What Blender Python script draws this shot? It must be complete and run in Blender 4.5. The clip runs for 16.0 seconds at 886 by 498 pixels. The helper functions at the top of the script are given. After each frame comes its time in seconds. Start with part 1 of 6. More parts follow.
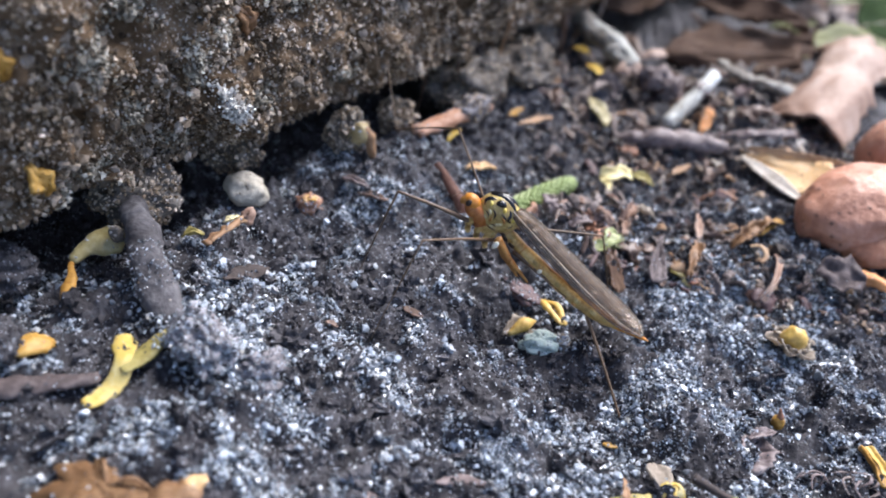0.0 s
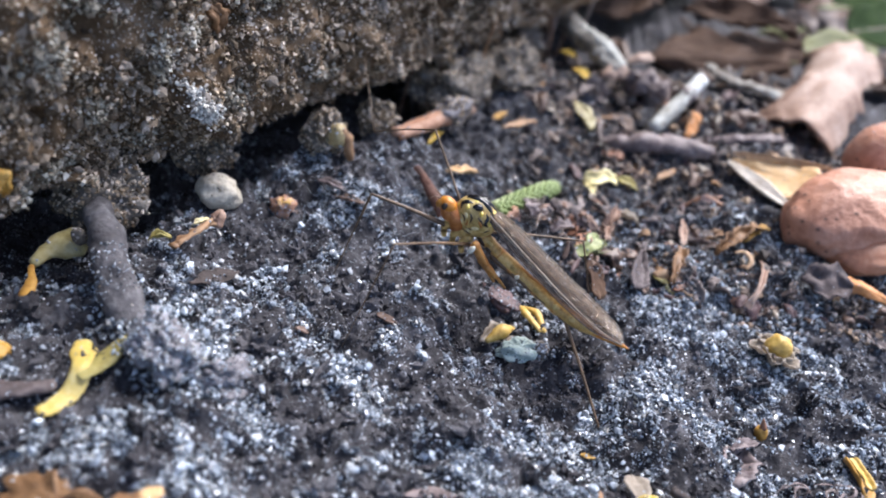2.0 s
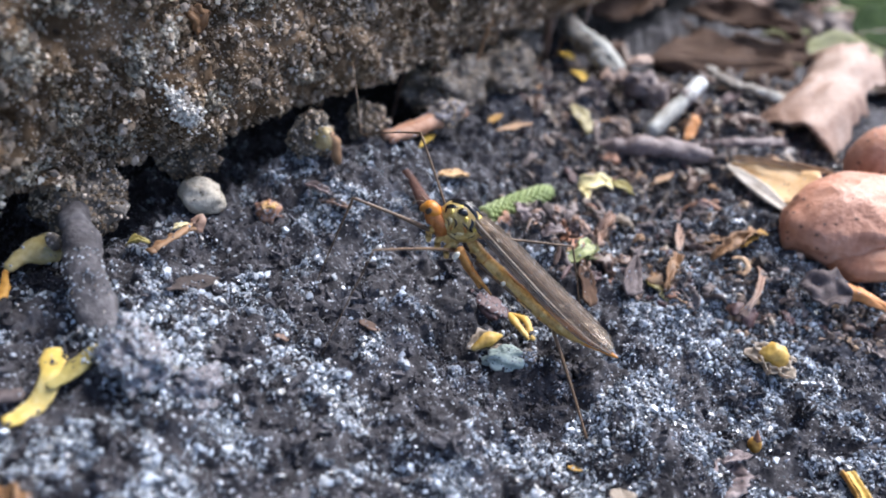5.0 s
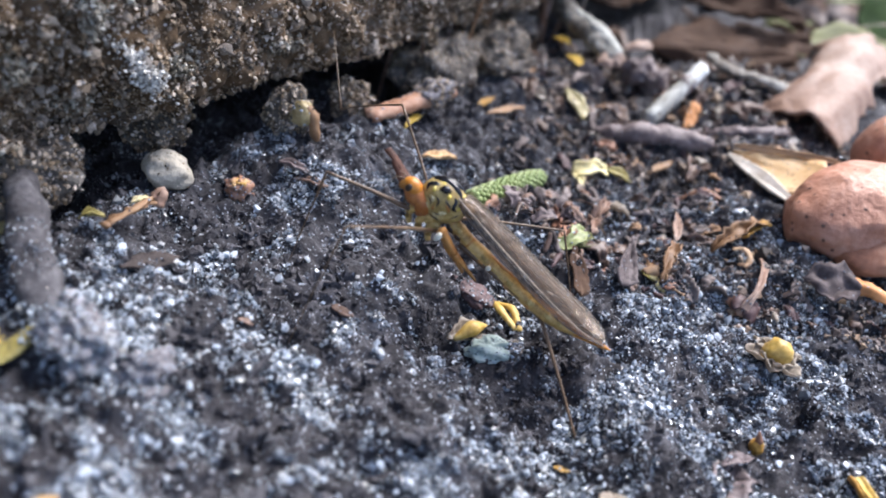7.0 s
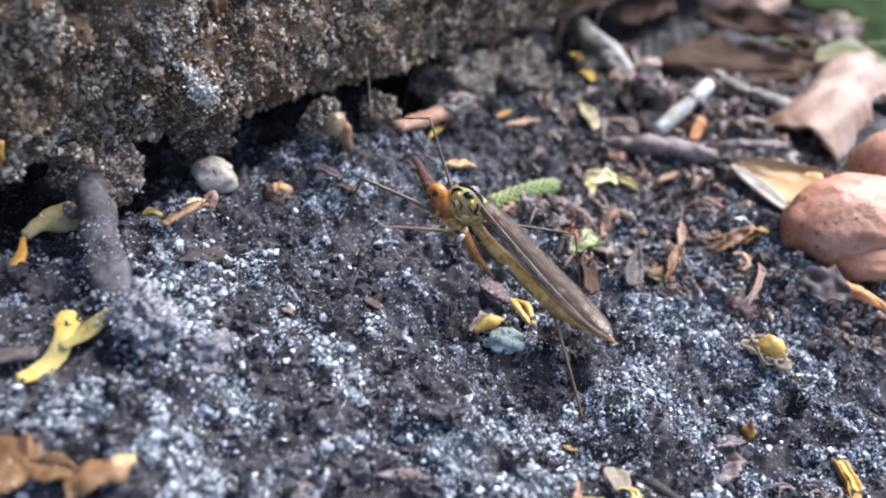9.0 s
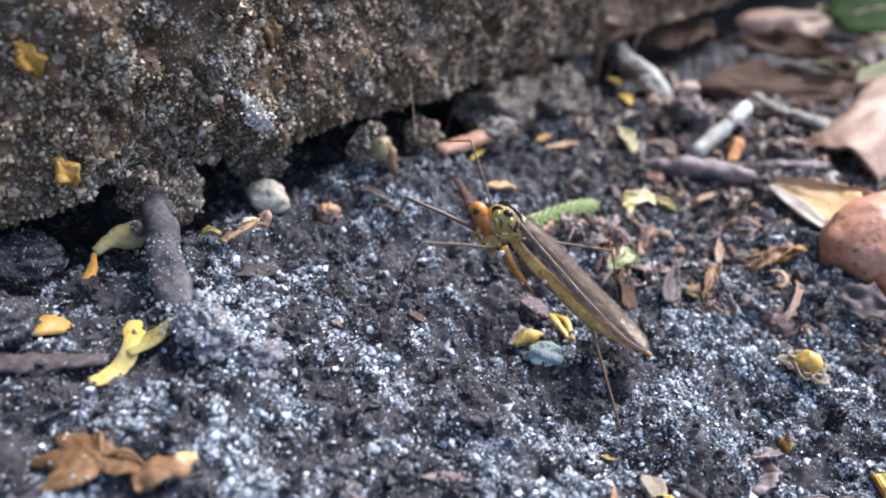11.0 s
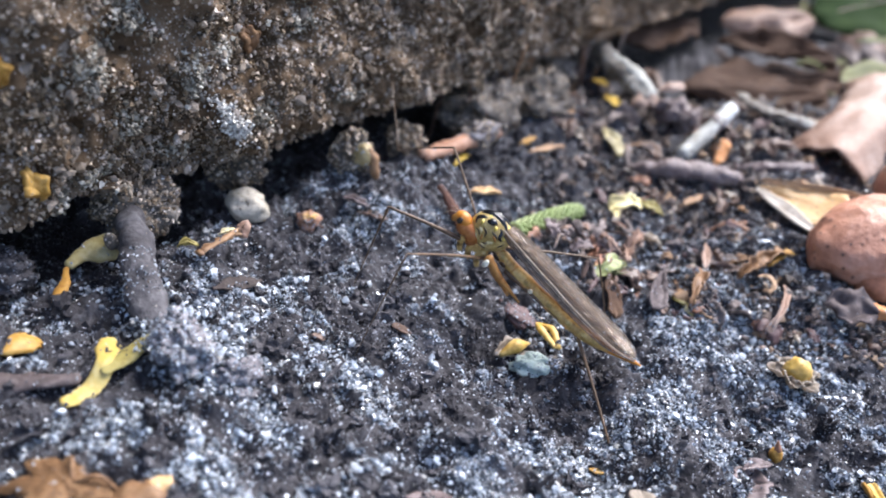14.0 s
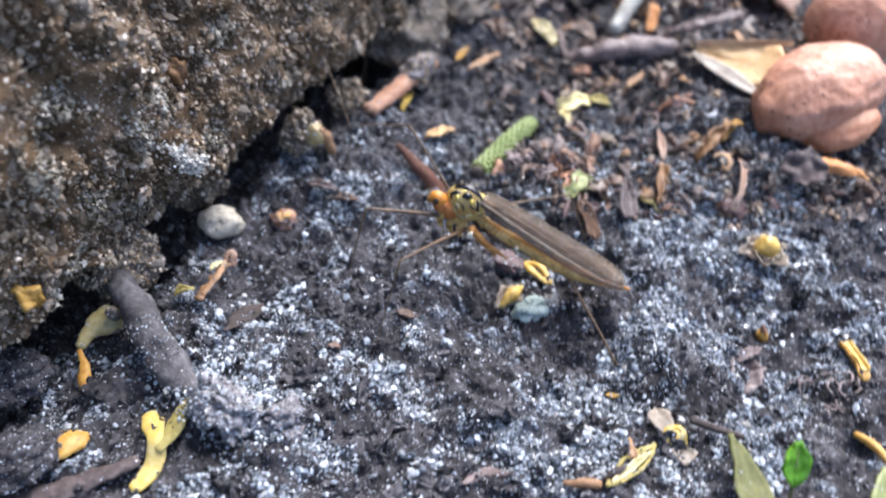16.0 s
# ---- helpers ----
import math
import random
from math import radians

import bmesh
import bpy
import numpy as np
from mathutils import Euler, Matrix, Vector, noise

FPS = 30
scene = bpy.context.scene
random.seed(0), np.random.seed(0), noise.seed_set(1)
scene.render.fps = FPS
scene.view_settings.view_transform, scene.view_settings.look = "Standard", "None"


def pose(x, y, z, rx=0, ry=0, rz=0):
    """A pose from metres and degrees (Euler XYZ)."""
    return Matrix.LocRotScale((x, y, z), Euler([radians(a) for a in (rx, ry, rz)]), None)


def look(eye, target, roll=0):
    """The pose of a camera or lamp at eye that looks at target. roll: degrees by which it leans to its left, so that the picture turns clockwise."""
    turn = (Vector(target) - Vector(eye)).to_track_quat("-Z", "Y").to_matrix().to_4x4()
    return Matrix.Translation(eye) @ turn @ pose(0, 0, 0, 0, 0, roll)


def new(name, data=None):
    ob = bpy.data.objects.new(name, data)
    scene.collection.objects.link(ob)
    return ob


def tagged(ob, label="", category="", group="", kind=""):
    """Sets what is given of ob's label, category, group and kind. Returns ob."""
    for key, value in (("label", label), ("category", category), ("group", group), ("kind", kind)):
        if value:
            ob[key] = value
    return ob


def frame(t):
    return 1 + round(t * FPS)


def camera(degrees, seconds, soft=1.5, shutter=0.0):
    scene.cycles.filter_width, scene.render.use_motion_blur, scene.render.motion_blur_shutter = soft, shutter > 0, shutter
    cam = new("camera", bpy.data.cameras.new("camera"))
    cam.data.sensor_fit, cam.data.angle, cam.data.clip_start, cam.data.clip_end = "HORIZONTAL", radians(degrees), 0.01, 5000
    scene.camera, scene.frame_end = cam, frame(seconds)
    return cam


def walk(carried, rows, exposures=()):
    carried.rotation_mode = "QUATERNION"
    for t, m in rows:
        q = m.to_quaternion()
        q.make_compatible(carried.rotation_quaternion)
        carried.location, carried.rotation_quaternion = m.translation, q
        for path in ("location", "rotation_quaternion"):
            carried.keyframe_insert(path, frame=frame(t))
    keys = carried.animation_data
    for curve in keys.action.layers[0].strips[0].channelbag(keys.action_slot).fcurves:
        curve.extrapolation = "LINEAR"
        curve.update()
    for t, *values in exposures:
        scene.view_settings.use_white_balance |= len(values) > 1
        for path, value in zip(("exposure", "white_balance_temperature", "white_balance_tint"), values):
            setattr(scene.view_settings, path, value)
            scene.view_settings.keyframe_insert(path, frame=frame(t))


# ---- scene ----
MM = 0.001
cam = camera(60.15, 16.0, soft=1.9, shutter=0.3)
cam.data.dof.use_dof = True
cam.data.dof.focus_distance = 0.0505
cam.data.dof.aperture_fstop = 33.0
# seconds, eye in millimetres, turn in degrees
PATH = (
    (0.0, -8.34, -46.48, 32.80, 55.29, -11.40, 7.80),
    (0.5, -7.94, -46.15, 32.46, 55.40, -11.38, 7.87),
    (1.0, -7.43, -46.08, 32.15, 55.48, -11.54, 7.76),
    (1.5, -7.19, -45.41, 31.72, 55.67, -11.61, 7.65),
    (2.0, -7.04, -45.22, 32.20, 55.79, -11.83, 7.63),
    (2.5, -7.04, -45.74, 32.57, 56.12, -11.67, 7.71),
    (3.0, -7.22, -46.25, 33.03, 56.08, -11.68, 8.02),
    (3.5, -7.47, -46.70, 33.36, 56.05, -11.67, 8.24),
    (4.0, -6.68, -45.21, 33.27, 56.04, -11.33, 8.18),
    (6.5, -4.75, -42.61, 29.57, 55.80, -12.21, 8.54),
    (7.0, -4.42, -41.30, 29.14, 55.92, -12.58, 8.52),
    (7.5, -4.48, -41.39, 28.43, 56.18, -12.80, 8.48),
    (8.0, -4.72, -41.61, 28.96, 56.37, -12.86, 8.46),
    (8.5, -4.74, -43.20, 29.24, 56.26, -12.88, 8.76),
    (9.0, -4.85, -45.81, 31.24, 56.28, -12.59, 9.72),
    (9.5, -3.62, -48.95, 31.28, 56.57, -11.69, 11.31),
    (12.0, -4.89, -47.25, 32.19, 58.08, -10.75, 12.50),
    (12.5, -4.81, -46.79, 31.86, 58.00, -10.63, 12.22),
    (13.0, -4.75, -46.24, 31.46, 58.01, -10.69, 11.97),
    (13.5, -4.75, -46.35, 31.67, 57.88, -10.80, 11.50),
    (14.0, -4.55, -46.70, 32.05, 57.76, -10.88, 11.31),
    (14.5, -4.77, -46.34, 31.38, 57.82, -10.98, 11.11),
    (15.0, -5.76, -44.87, 33.54, 57.51, -10.13, 9.94),
    (15.5, -7.58, -43.98, 38.99, 54.86, -6.68, 5.40),
    (16.0, -8.40, -42.63, 40.86, 46.63, -1.75, -0.66),
)
walk(cam, [(t, pose(x * MM, y * MM, z * MM, rx, ry, rz)) for t, x, y, z, rx, ry, rz in PATH], ((0.0, 1.09, 6140, 13), (6.5, 1.07, 6140, 13), (8.5, 1.09, 6140, 13), (9.5, 1.21, 6140, 13), (12.0, 1.15, 6140, 13), (14.0, 1.26, 6140, 13), (16.0, 1.25, 6140, 13)))

# ---- daylight: open shade under a bright sky ----
world = bpy.data.worlds.new("world")
scene.world = world
world.use_nodes = True
wn = world.node_tree
sky = wn.nodes.new("ShaderNodeTexSky")
sky.sky_type = "NISHITA"
sky.sun_disc = False
sky.sun_elevation, sky.sun_rotation = radians(58), radians(35)
sky.dust_density, sky.air_density = 3.0, 0.8
back = wn.nodes["Background"]
back.inputs["Strength"].default_value = 0.15
wn.links.new(sky.outputs[0], back.inputs["Color"])
sun = new("sun", bpy.data.lights.new("sun", "SUN"))
sun.data.energy, sun.data.angle, sun.data.color = 2.8, radians(38), (1.0, 0.98, 0.95)
sun.matrix_world = look((0.3 * math.sin(radians(35)), 0.3 * math.cos(radians(35)), 0.5), (0, 0, 0))


# ---- materials ----
def ramp_stops(node, stops):
    cr = node.color_ramp
    while len(cr.elements) < len(stops):
        cr.elements.new(0.5)
    for el, (pos, col) in zip(cr.elements, stops):
        el.position, el.color = pos, (*col, 1)


def surface(name, stops, coarse=500.0, fine=4000.0, rough=0.6, bump=0.0001, island=0.0, obj=0.0, specks=None,
            clear=0.0, thin=0.0, spec=0.5, stretch=None):
    """Procedural surface: a ramp over two scales of noise, relief, and optional pale specks."""
    m = bpy.data.materials.new(name)
    m.use_nodes = True
    nt = m.node_tree
    n, l = nt.nodes, nt.links
    bsdf = n["Principled BSDF"]
    geo = n.new("ShaderNodeNewGeometry")
    co = n.new("ShaderNodeTexCoord").outputs["Object"]
    if stretch:
        mp = n.new("ShaderNodeMapping")
        mp.inputs["Scale"].default_value = stretch
        l.new(co, mp.inputs["Vector"])
        co = mp.outputs["Vector"]
    n1, n2 = n.new("ShaderNodeTexNoise"), n.new("ShaderNodeTexNoise")
    for nd, sc in ((n1, coarse), (n2, fine)):
        nd.inputs["Scale"].default_value, nd.inputs["Detail"].default_value = sc, 5
        l.new(co, nd.inputs["Vector"])
    mix = n.new("ShaderNodeMix")
    mix.inputs["Factor"].default_value = 0.4
    l.new(n1.outputs["Fac"], mix.inputs["A"])
    l.new(n2.outputs["Fac"], mix.inputs["B"])
    fac = mix.outputs["Result"]

    def blended(fac, other, amount):
        mx = n.new("ShaderNodeMix")
        mx.inputs["Factor"].default_value = amount
        l.new(fac, mx.inputs["A"])
        l.new(other, mx.inputs["B"])
        return mx.outputs["Result"]

    if island:
        fac = blended(fac, geo.outputs["Random Per Island"], island)
    if obj:
        fac = blended(fac, n.new("ShaderNodeObjectInfo").outputs["Random"], obj)
    ramp = n.new("ShaderNodeValToRGB")
    ramp_stops(ramp, stops)
    l.new(fac, ramp.inputs["Fac"])
    col = ramp.outputs["Color"]
    if specks:
        size, amount, tint = specks
        vor = n.new("ShaderNodeTexVoronoi")
        vor.inputs["Scale"].default_value = size
        l.new(co, vor.inputs["Vector"])
        pick = n.new("ShaderNodeSeparateColor")
        l.new(vor.outputs["Color"], pick.inputs["Color"])
        lim = n.new("ShaderNodeMath")
        lim.operation, lim.inputs[1].default_value = "GREATER_THAN", 1 - amount
        l.new(pick.outputs["Red"], lim.inputs[0])
        near = n.new("ShaderNodeMath")
        near.operation, near.inputs[1].default_value = "LESS_THAN", 0.42
        l.new(vor.outputs["Distance"], near.inputs[0])
        both = n.new("ShaderNodeMath")
        both.operation = "MULTIPLY"
        l.new(lim.outputs[0], both.inputs[0])
        l.new(near.outputs[0], both.inputs[1])
        cm = n.new("ShaderNodeMix")
        cm.data_type = "RGBA"
        l.new(both.outputs[0], cm.inputs[0])
        l.new(col, cm.inputs[6])
        cm.inputs[7].default_value = (*tint, 1)
        col = cm.outputs[2]
    l.new(col, bsdf.inputs["Base Color"])
    rr = n.new("ShaderNodeMapRange")
    rr.inputs["To Min"].default_value, rr.inputs["To Max"].default_value = max(rough - 0.15, 0.03), min(rough + 0.15, 1)
    l.new(n2.outputs["Fac"], rr.inputs["Value"])
    l.new(rr.outputs["Result"], bsdf.inputs["Roughness"])
    bsdf.inputs["Specular IOR Level"].default_value = spec
    if clear:
        bsdf.inputs["Transmission Weight"].default_value = clear
    if bump:
        bp = n.new("ShaderNodeBump")
        bp.inputs["Strength"].default_value, bp.inputs["Distance"].default_value = 0.8, bump
        l.new(mix.outputs["Result"], bp.inputs["Height"])
        l.new(bp.outputs["Normal"], bsdf.inputs["Normal"])
    if thin:
        tr = n.new("ShaderNodeBsdfTranslucent")
        l.new(col, tr.inputs["Color"])
        ms = n.new("ShaderNodeMixShader")
        ms.inputs["Fac"].default_value = thin
        l.new(bsdf.outputs[0], ms.inputs[1])
        l.new(tr.outputs[0], ms.inputs[2])
        l.new(ms.outputs[0], n["Material Output"].inputs["Surface"])
    return m


def gritty(name, stops, coarse, fine, layers, rough=0.9, bump=0.0003, island=0.0, spec=0.3):
    """Earth or stone with layers of tiny embedded grains: (cells a metre, share, metres of a patch as its inverse, dull tint, bright tint)."""
    m = surface(name, stops, coarse, fine, rough, bump, island, spec=spec)
    n, l = m.node_tree.nodes, m.node_tree.links
    bsdf = n["Principled BSDF"]
    co = n.new("ShaderNodeTexCoord").outputs["Object"]

    def calc(kind, a, b):
        nd = n.new("ShaderNodeMath")
        nd.operation = kind
        for slot, val in ((0, a), (1, b)):
            if isinstance(val, (int, float)):
                nd.inputs[slot].default_value = val
            else:
                l.new(val, nd.inputs[slot])
        return nd.outputs[0]

    col = bsdf.inputs["Base Color"].links[0].from_socket
    rgh = bsdf.inputs["Roughness"].links[0].from_socket
    for cells_, share, patch, dull, bright in layers:
        vor = n.new("ShaderNodeTexVoronoi")
        vor.inputs["Scale"].default_value = cells_
        l.new(co, vor.inputs["Vector"])
        pick = n.new("ShaderNodeSeparateColor")
        l.new(vor.outputs["Color"], pick.inputs["Color"])
        ns = n.new("ShaderNodeTexNoise")
        ns.inputs["Scale"].default_value, ns.inputs["Detail"].default_value = patch, 4
        l.new(co, ns.inputs["Vector"])
        want = calc("MULTIPLY", calc("MAXIMUM", calc("SUBTRACT", ns.outputs["Fac"], 0.38), 0.015), share / 0.16)
        hit = calc("MULTIPLY", calc("LESS_THAN", pick.outputs["Red"], want), calc("LESS_THAN", vor.outputs["Distance"], calc("ADD", calc("MULTIPLY", pick.outputs["Blue"], 0.25), 0.25)))
        tint = n.new("ShaderNodeMix")
        tint.data_type = "RGBA"
        l.new(calc("POWER", pick.outputs["Green"], 2.0), tint.inputs[0])
        tint.inputs[6].default_value, tint.inputs[7].default_value = (*dull, 1), (*bright, 1)
        cm = n.new("ShaderNodeMix")
        cm.data_type = "RGBA"
        l.new(hit, cm.inputs[0])
        l.new(col, cm.inputs[6])
        l.new(tint.outputs[2], cm.inputs[7])
        col = cm.outputs[2]
        rm = n.new("ShaderNodeMix")
        l.new(hit, rm.inputs[0])
        l.new(rgh, rm.inputs[2])
        rm.inputs[3].default_value = 0.3
        rgh = rm.outputs[0]
    l.new(col, bsdf.inputs["Base Color"])
    l.new(rgh, bsdf.inputs["Roughness"])
    return m


SOIL_GRAINS = ((8200, 0.2, 330, (0.1, 0.1, 0.115), (0.55, 0.59, 0.66)), (4700, 0.1, 420, (0.14, 0.145, 0.165), (0.62, 0.67, 0.75)))
SOIL = gritty("dark_soil", ((0.3, (0.0124, 0.0112, 0.013)), (0.5, (0.0368, 0.0352, 0.0394)), (0.7, (0.102, 0.1, 0.11))), 380, 3200, SOIL_GRAINS, 0.85, 0.0004)
CRUMB = gritty("soil_crumb", ((0.2, (0.012, 0.0108, 0.013)), (0.5, (0.0448, 0.0425, 0.0472)), (0.8, (0.112, 0.108, 0.116)), (0.95, (0.13, 0.1, 0.08))), 400, 4500, SOIL_GRAINS, 0.85, 0.0003, 0.45)
SAND = surface("quartz_sand", ((0.12, (0.0683, 0.076, 0.088)), (0.34, (0.1852, 0.207, 0.236)), (0.55, (0.4095, 0.46, 0.525)), (0.74, (0.78, 0.865, 0.95)), (0.93, (0.4095, 0.4, 0.37))),
               900, 6000, 0.14, 0.00003, island=0.86, spec=0.8, clear=0.25)
STONE_GRAINS = ((6200, 0.45, 300, (0.12, 0.0941, 0.0645), (0.6, 0.5292, 0.4576)), (3600, 0.28, 190, (0.14, 0.1127, 0.0832), (0.68, 0.6272, 0.5824)))
STONE = gritty("weathered_stone", ((0.28, (0.026, 0.0155, 0.0073)), (0.45, (0.09, 0.0563, 0.0291)), (0.58, (0.16, 0.1086, 0.0655)), (0.75, (0.26, 0.2037, 0.1508))), 130, 1700, STONE_GRAINS, 0.9, 0.0005)
STONE_GRAIN = surface("stone_grain", ((0.2, (0.04, 0.0262, 0.0135)), (0.42, (0.15, 0.1028, 0.0582)), (0.6, (0.34, 0.2541, 0.1612)), (0.76, (0.58, 0.4753, 0.364)), (0.9, (0.8, 0.7178, 0.6448))), 260, 5000, 0.45, 0.00004, island=0.68)
KERB_CRUMB = gritty("kerb_crumb", ((0.25, (0.04, 0.0281, 0.0177)), (0.45, (0.135, 0.0999, 0.0666)), (0.62, (0.26, 0.2105, 0.1602)), (0.8, (0.43, 0.3735, 0.3172))), 300, 2600, STONE_GRAINS, 0.85, 0.0004, 0.5)
GREY_CRUST = surface("grey_lichen_grit", ((0.2, (0.05, 0.04, 0.027)), (0.42, (0.17, 0.15, 0.112)), (0.6, (0.36, 0.335, 0.275)), (0.8, (0.64, 0.62, 0.55))), 260, 5000, 0.5, 0.00004, island=0.6)
WHITE_CRUST = surface("white_sand_crust", ((0.15, (0.16, 0.15, 0.13)), (0.4, (0.46, 0.44, 0.4)), (0.7, (0.8, 0.78, 0.73))), 260, 5000, 0.35, 0.00004, island=0.6)
PALE_YELLOW = surface("pale_yellow_petal", ((0.25, (0.44, 0.28, 0.045)), (0.5, (0.7, 0.53, 0.14)), (0.75, (0.84, 0.76, 0.42))), 260, 2500, 0.4, 0.00008, thin=0.2)
CALYX = surface("golden_brown_calyx", ((0.25, (0.07, 0.034, 0.015)), (0.45, (0.17, 0.088, 0.038)), (0.6, (0.27, 0.155, 0.075)), (0.78, (0.44, 0.3, 0.18))), 300, 2200, 0.6, 0.0002)
DRY_CALYX = surface("dry_brown_calyx", ((0.25, (0.054, 0.0294, 0.0144)), (0.45, (0.138, 0.0742, 0.0336)), (0.6, (0.228, 0.1344, 0.066)), (0.78, (0.384, 0.2688, 0.156))), 300, 2200, 0.7, 0.0003, spec=0.2)
BARE_WOOD = surface("bare_white_wood", ((0.3, (0.46, 0.46, 0.43)), (0.5, (0.68, 0.7, 0.68)), (0.7, (0.8, 0.82, 0.8))), 300, 2500, 0.6, 0.0002)
LICHEN = surface("lichen_bark", ((0.32, (0.05, 0.04, 0.03)), (0.47, (0.17, 0.15, 0.125)), (0.6, (0.42, 0.41, 0.37)), (0.75, (0.64, 0.65, 0.61))), 180, 1300, 0.85, 0.0005)
OCHRE = surface("ochre_bulb", ((0.3, (0.16, 0.11, 0.045)), (0.5, (0.34, 0.26, 0.12)), (0.72, (0.56, 0.48, 0.27))), 420, 2600, 0.35, 0.0002)
SEPAL = surface("withered_sepal", ((0.3, (0.255, 0.195, 0.064)), (0.5, (0.435, 0.3675, 0.168)), (0.75, (0.57, 0.525, 0.352))), 500, 3500, 0.35, 0.00006, thin=0.3)
PALE = surface("pale_limestone", ((0.3, (0.2652, 0.2254, 0.1656)), (0.45, (0.4488, 0.4018, 0.322)), (0.6, (0.5916, 0.539, 0.4416)), (0.78, (0.7344, 0.6762, 0.5704))), 350, 3500, 0.9, 0.0003, spec=0.2)
PINK_CLOD = gritty("pinkish_grey_clod", ((0.3, (0.0782, 0.0716, 0.0755)), (0.5, (0.1955, 0.1833, 0.193)), (0.7, (0.4066, 0.3915, 0.4123))), 400, 3000, SOIL_GRAINS, 0.9, 0.0004)
CLOD = gritty("grey_clod", ((0.3, (0.045, 0.038, 0.031)), (0.5, (0.115, 0.1, 0.085)), (0.7, (0.22, 0.2, 0.175))), 400, 3000, STONE_GRAINS, 0.9, 0.0004)
TWIG = surface("grey_bark", ((0.3, (0.032, 0.029, 0.031)), (0.5, (0.078, 0.074, 0.079)), (0.7, (0.18, 0.172, 0.18))), 420, 2200, 0.9, 0.0005, spec=0.25)
WHITE_WOOD = surface("bleached_wood", ((0.3, (0.2, 0.19, 0.165)), (0.5, (0.42, 0.42, 0.38)), (0.7, (0.68, 0.7, 0.66))), 350, 2500, 0.6, 0.0001)
MAUVE_BARK = surface("mauve_bark", ((0.3, (0.05, 0.036, 0.034)), (0.48, (0.17, 0.13, 0.125)), (0.7, (0.38, 0.33, 0.315))), 220, 2000, 0.6, 0.0004)
DIM_MAUVE = surface("dim_mauve_leaf", ((0.3, (0.036, 0.027, 0.027)), (0.48, (0.1, 0.08, 0.078)), (0.7, (0.22, 0.185, 0.18))), 300, 2600, 0.7, 0.0002, spec=0.2)
DARK_BARK = surface("dark_bark", ((0.3, (0.015, 0.011, 0.01)), (0.5, (0.045, 0.033, 0.03)), (0.7, (0.1, 0.08, 0.07))), 350, 2800, 0.8, 0.00015)
RED_CHIP = surface("red_wood", ((0.28, (0.16, 0.075, 0.04)), (0.46, (0.38, 0.19, 0.11)), (0.6, (0.5, 0.33, 0.24)), (0.75, (0.42, 0.36, 0.31))), 250, 2500, 0.6, 0.0001)
YELLOW = surface("yellow_petal", ((0.25, (0.42, 0.25, 0.03)), (0.5, (0.75, 0.52, 0.09)), (0.75, (0.8, 0.66, 0.24))), 400, 3500, 0.5, 0.00005, thin=0.2, obj=0.15)
LIME = surface("yellow_green_petal", ((0.3, (0.2, 0.16, 0.04)), (0.5, (0.42, 0.35, 0.11)), (0.75, (0.6, 0.53, 0.26))), 400, 3500, 0.45, 0.00005, thin=0.2)
AMBER = surface("amber_husk", ((0.25, (0.24, 0.1, 0.016)), (0.5, (0.52, 0.29, 0.055)), (0.75, (0.72, 0.5, 0.18))), 450, 3500, 0.5, 0.00006, thin=0.15, obj=0.2)
KERNEL = surface("golden_kernel", ((0.25, (0.26, 0.13, 0.025)), (0.48, (0.56, 0.36, 0.08)), (0.7, (0.74, 0.56, 0.22))), 700, 3500, 0.42, 0.00008)
TAN = surface("tan_dead_leaf", ((0.25, (0.18, 0.09, 0.04)), (0.5, (0.36, 0.21, 0.11)), (0.75, (0.52, 0.36, 0.22))), 350, 3000, 0.6, 0.00008, obj=0.2, thin=0.1)
BROWN = surface("brown_dead_leaf", ((0.25, (0.045, 0.027, 0.019)), (0.5, (0.13, 0.08, 0.058)), (0.75, (0.27, 0.185, 0.14))), 350, 3000, 0.42, 0.0001, obj=0.25, thin=0.08)
GREY_LEAF = surface("grey_dead_leaf", ((0.25, (0.06, 0.046, 0.041)), (0.5, (0.165, 0.132, 0.12)), (0.75, (0.32, 0.27, 0.25))), 350, 3000, 0.75, 0.0001, obj=0.2)
LITTER_CRUMB = surface("litter_crumb", ((0.2, (0.03, 0.02, 0.015)), (0.42, (0.085, 0.062, 0.052)), (0.58, (0.16, 0.128, 0.115)), (0.74, (0.27, 0.18, 0.105)), (0.88, (0.38, 0.35, 0.32))), 500, 3500, 0.6, 0.0001, island=0.8)
DIM_LEAF = surface("dark_rotting_leaf", ((0.25, (0.022, 0.013, 0.009)), (0.5, (0.065, 0.038, 0.025)), (0.75, (0.13, 0.083, 0.056))), 120, 1500, 0.8, 0.0002, spec=0.15)
RUST = surface("rust_leaf", ((0.25, (0.15, 0.062, 0.034)), (0.5, (0.3, 0.145, 0.085)), (0.75, (0.44, 0.27, 0.18))), 350, 3000, 0.55, 0.00008, obj=0.2)
PINK_LEAF = surface("pinkish_leaf", ((0.3, (0.12, 0.065, 0.04)), (0.47, (0.27, 0.165, 0.115)), (0.6, (0.37, 0.265, 0.205)), (0.75, (0.48, 0.39, 0.34))), 130, 1600, 0.6, 0.0004)
ORANGE_CHIP = surface("orange_wood_chip", ((0.25, (0.28, 0.1, 0.03)), (0.5, (0.58, 0.25, 0.08)), (0.75, (0.7, 0.42, 0.2))), 300, 2200, 0.6, 0.0002)
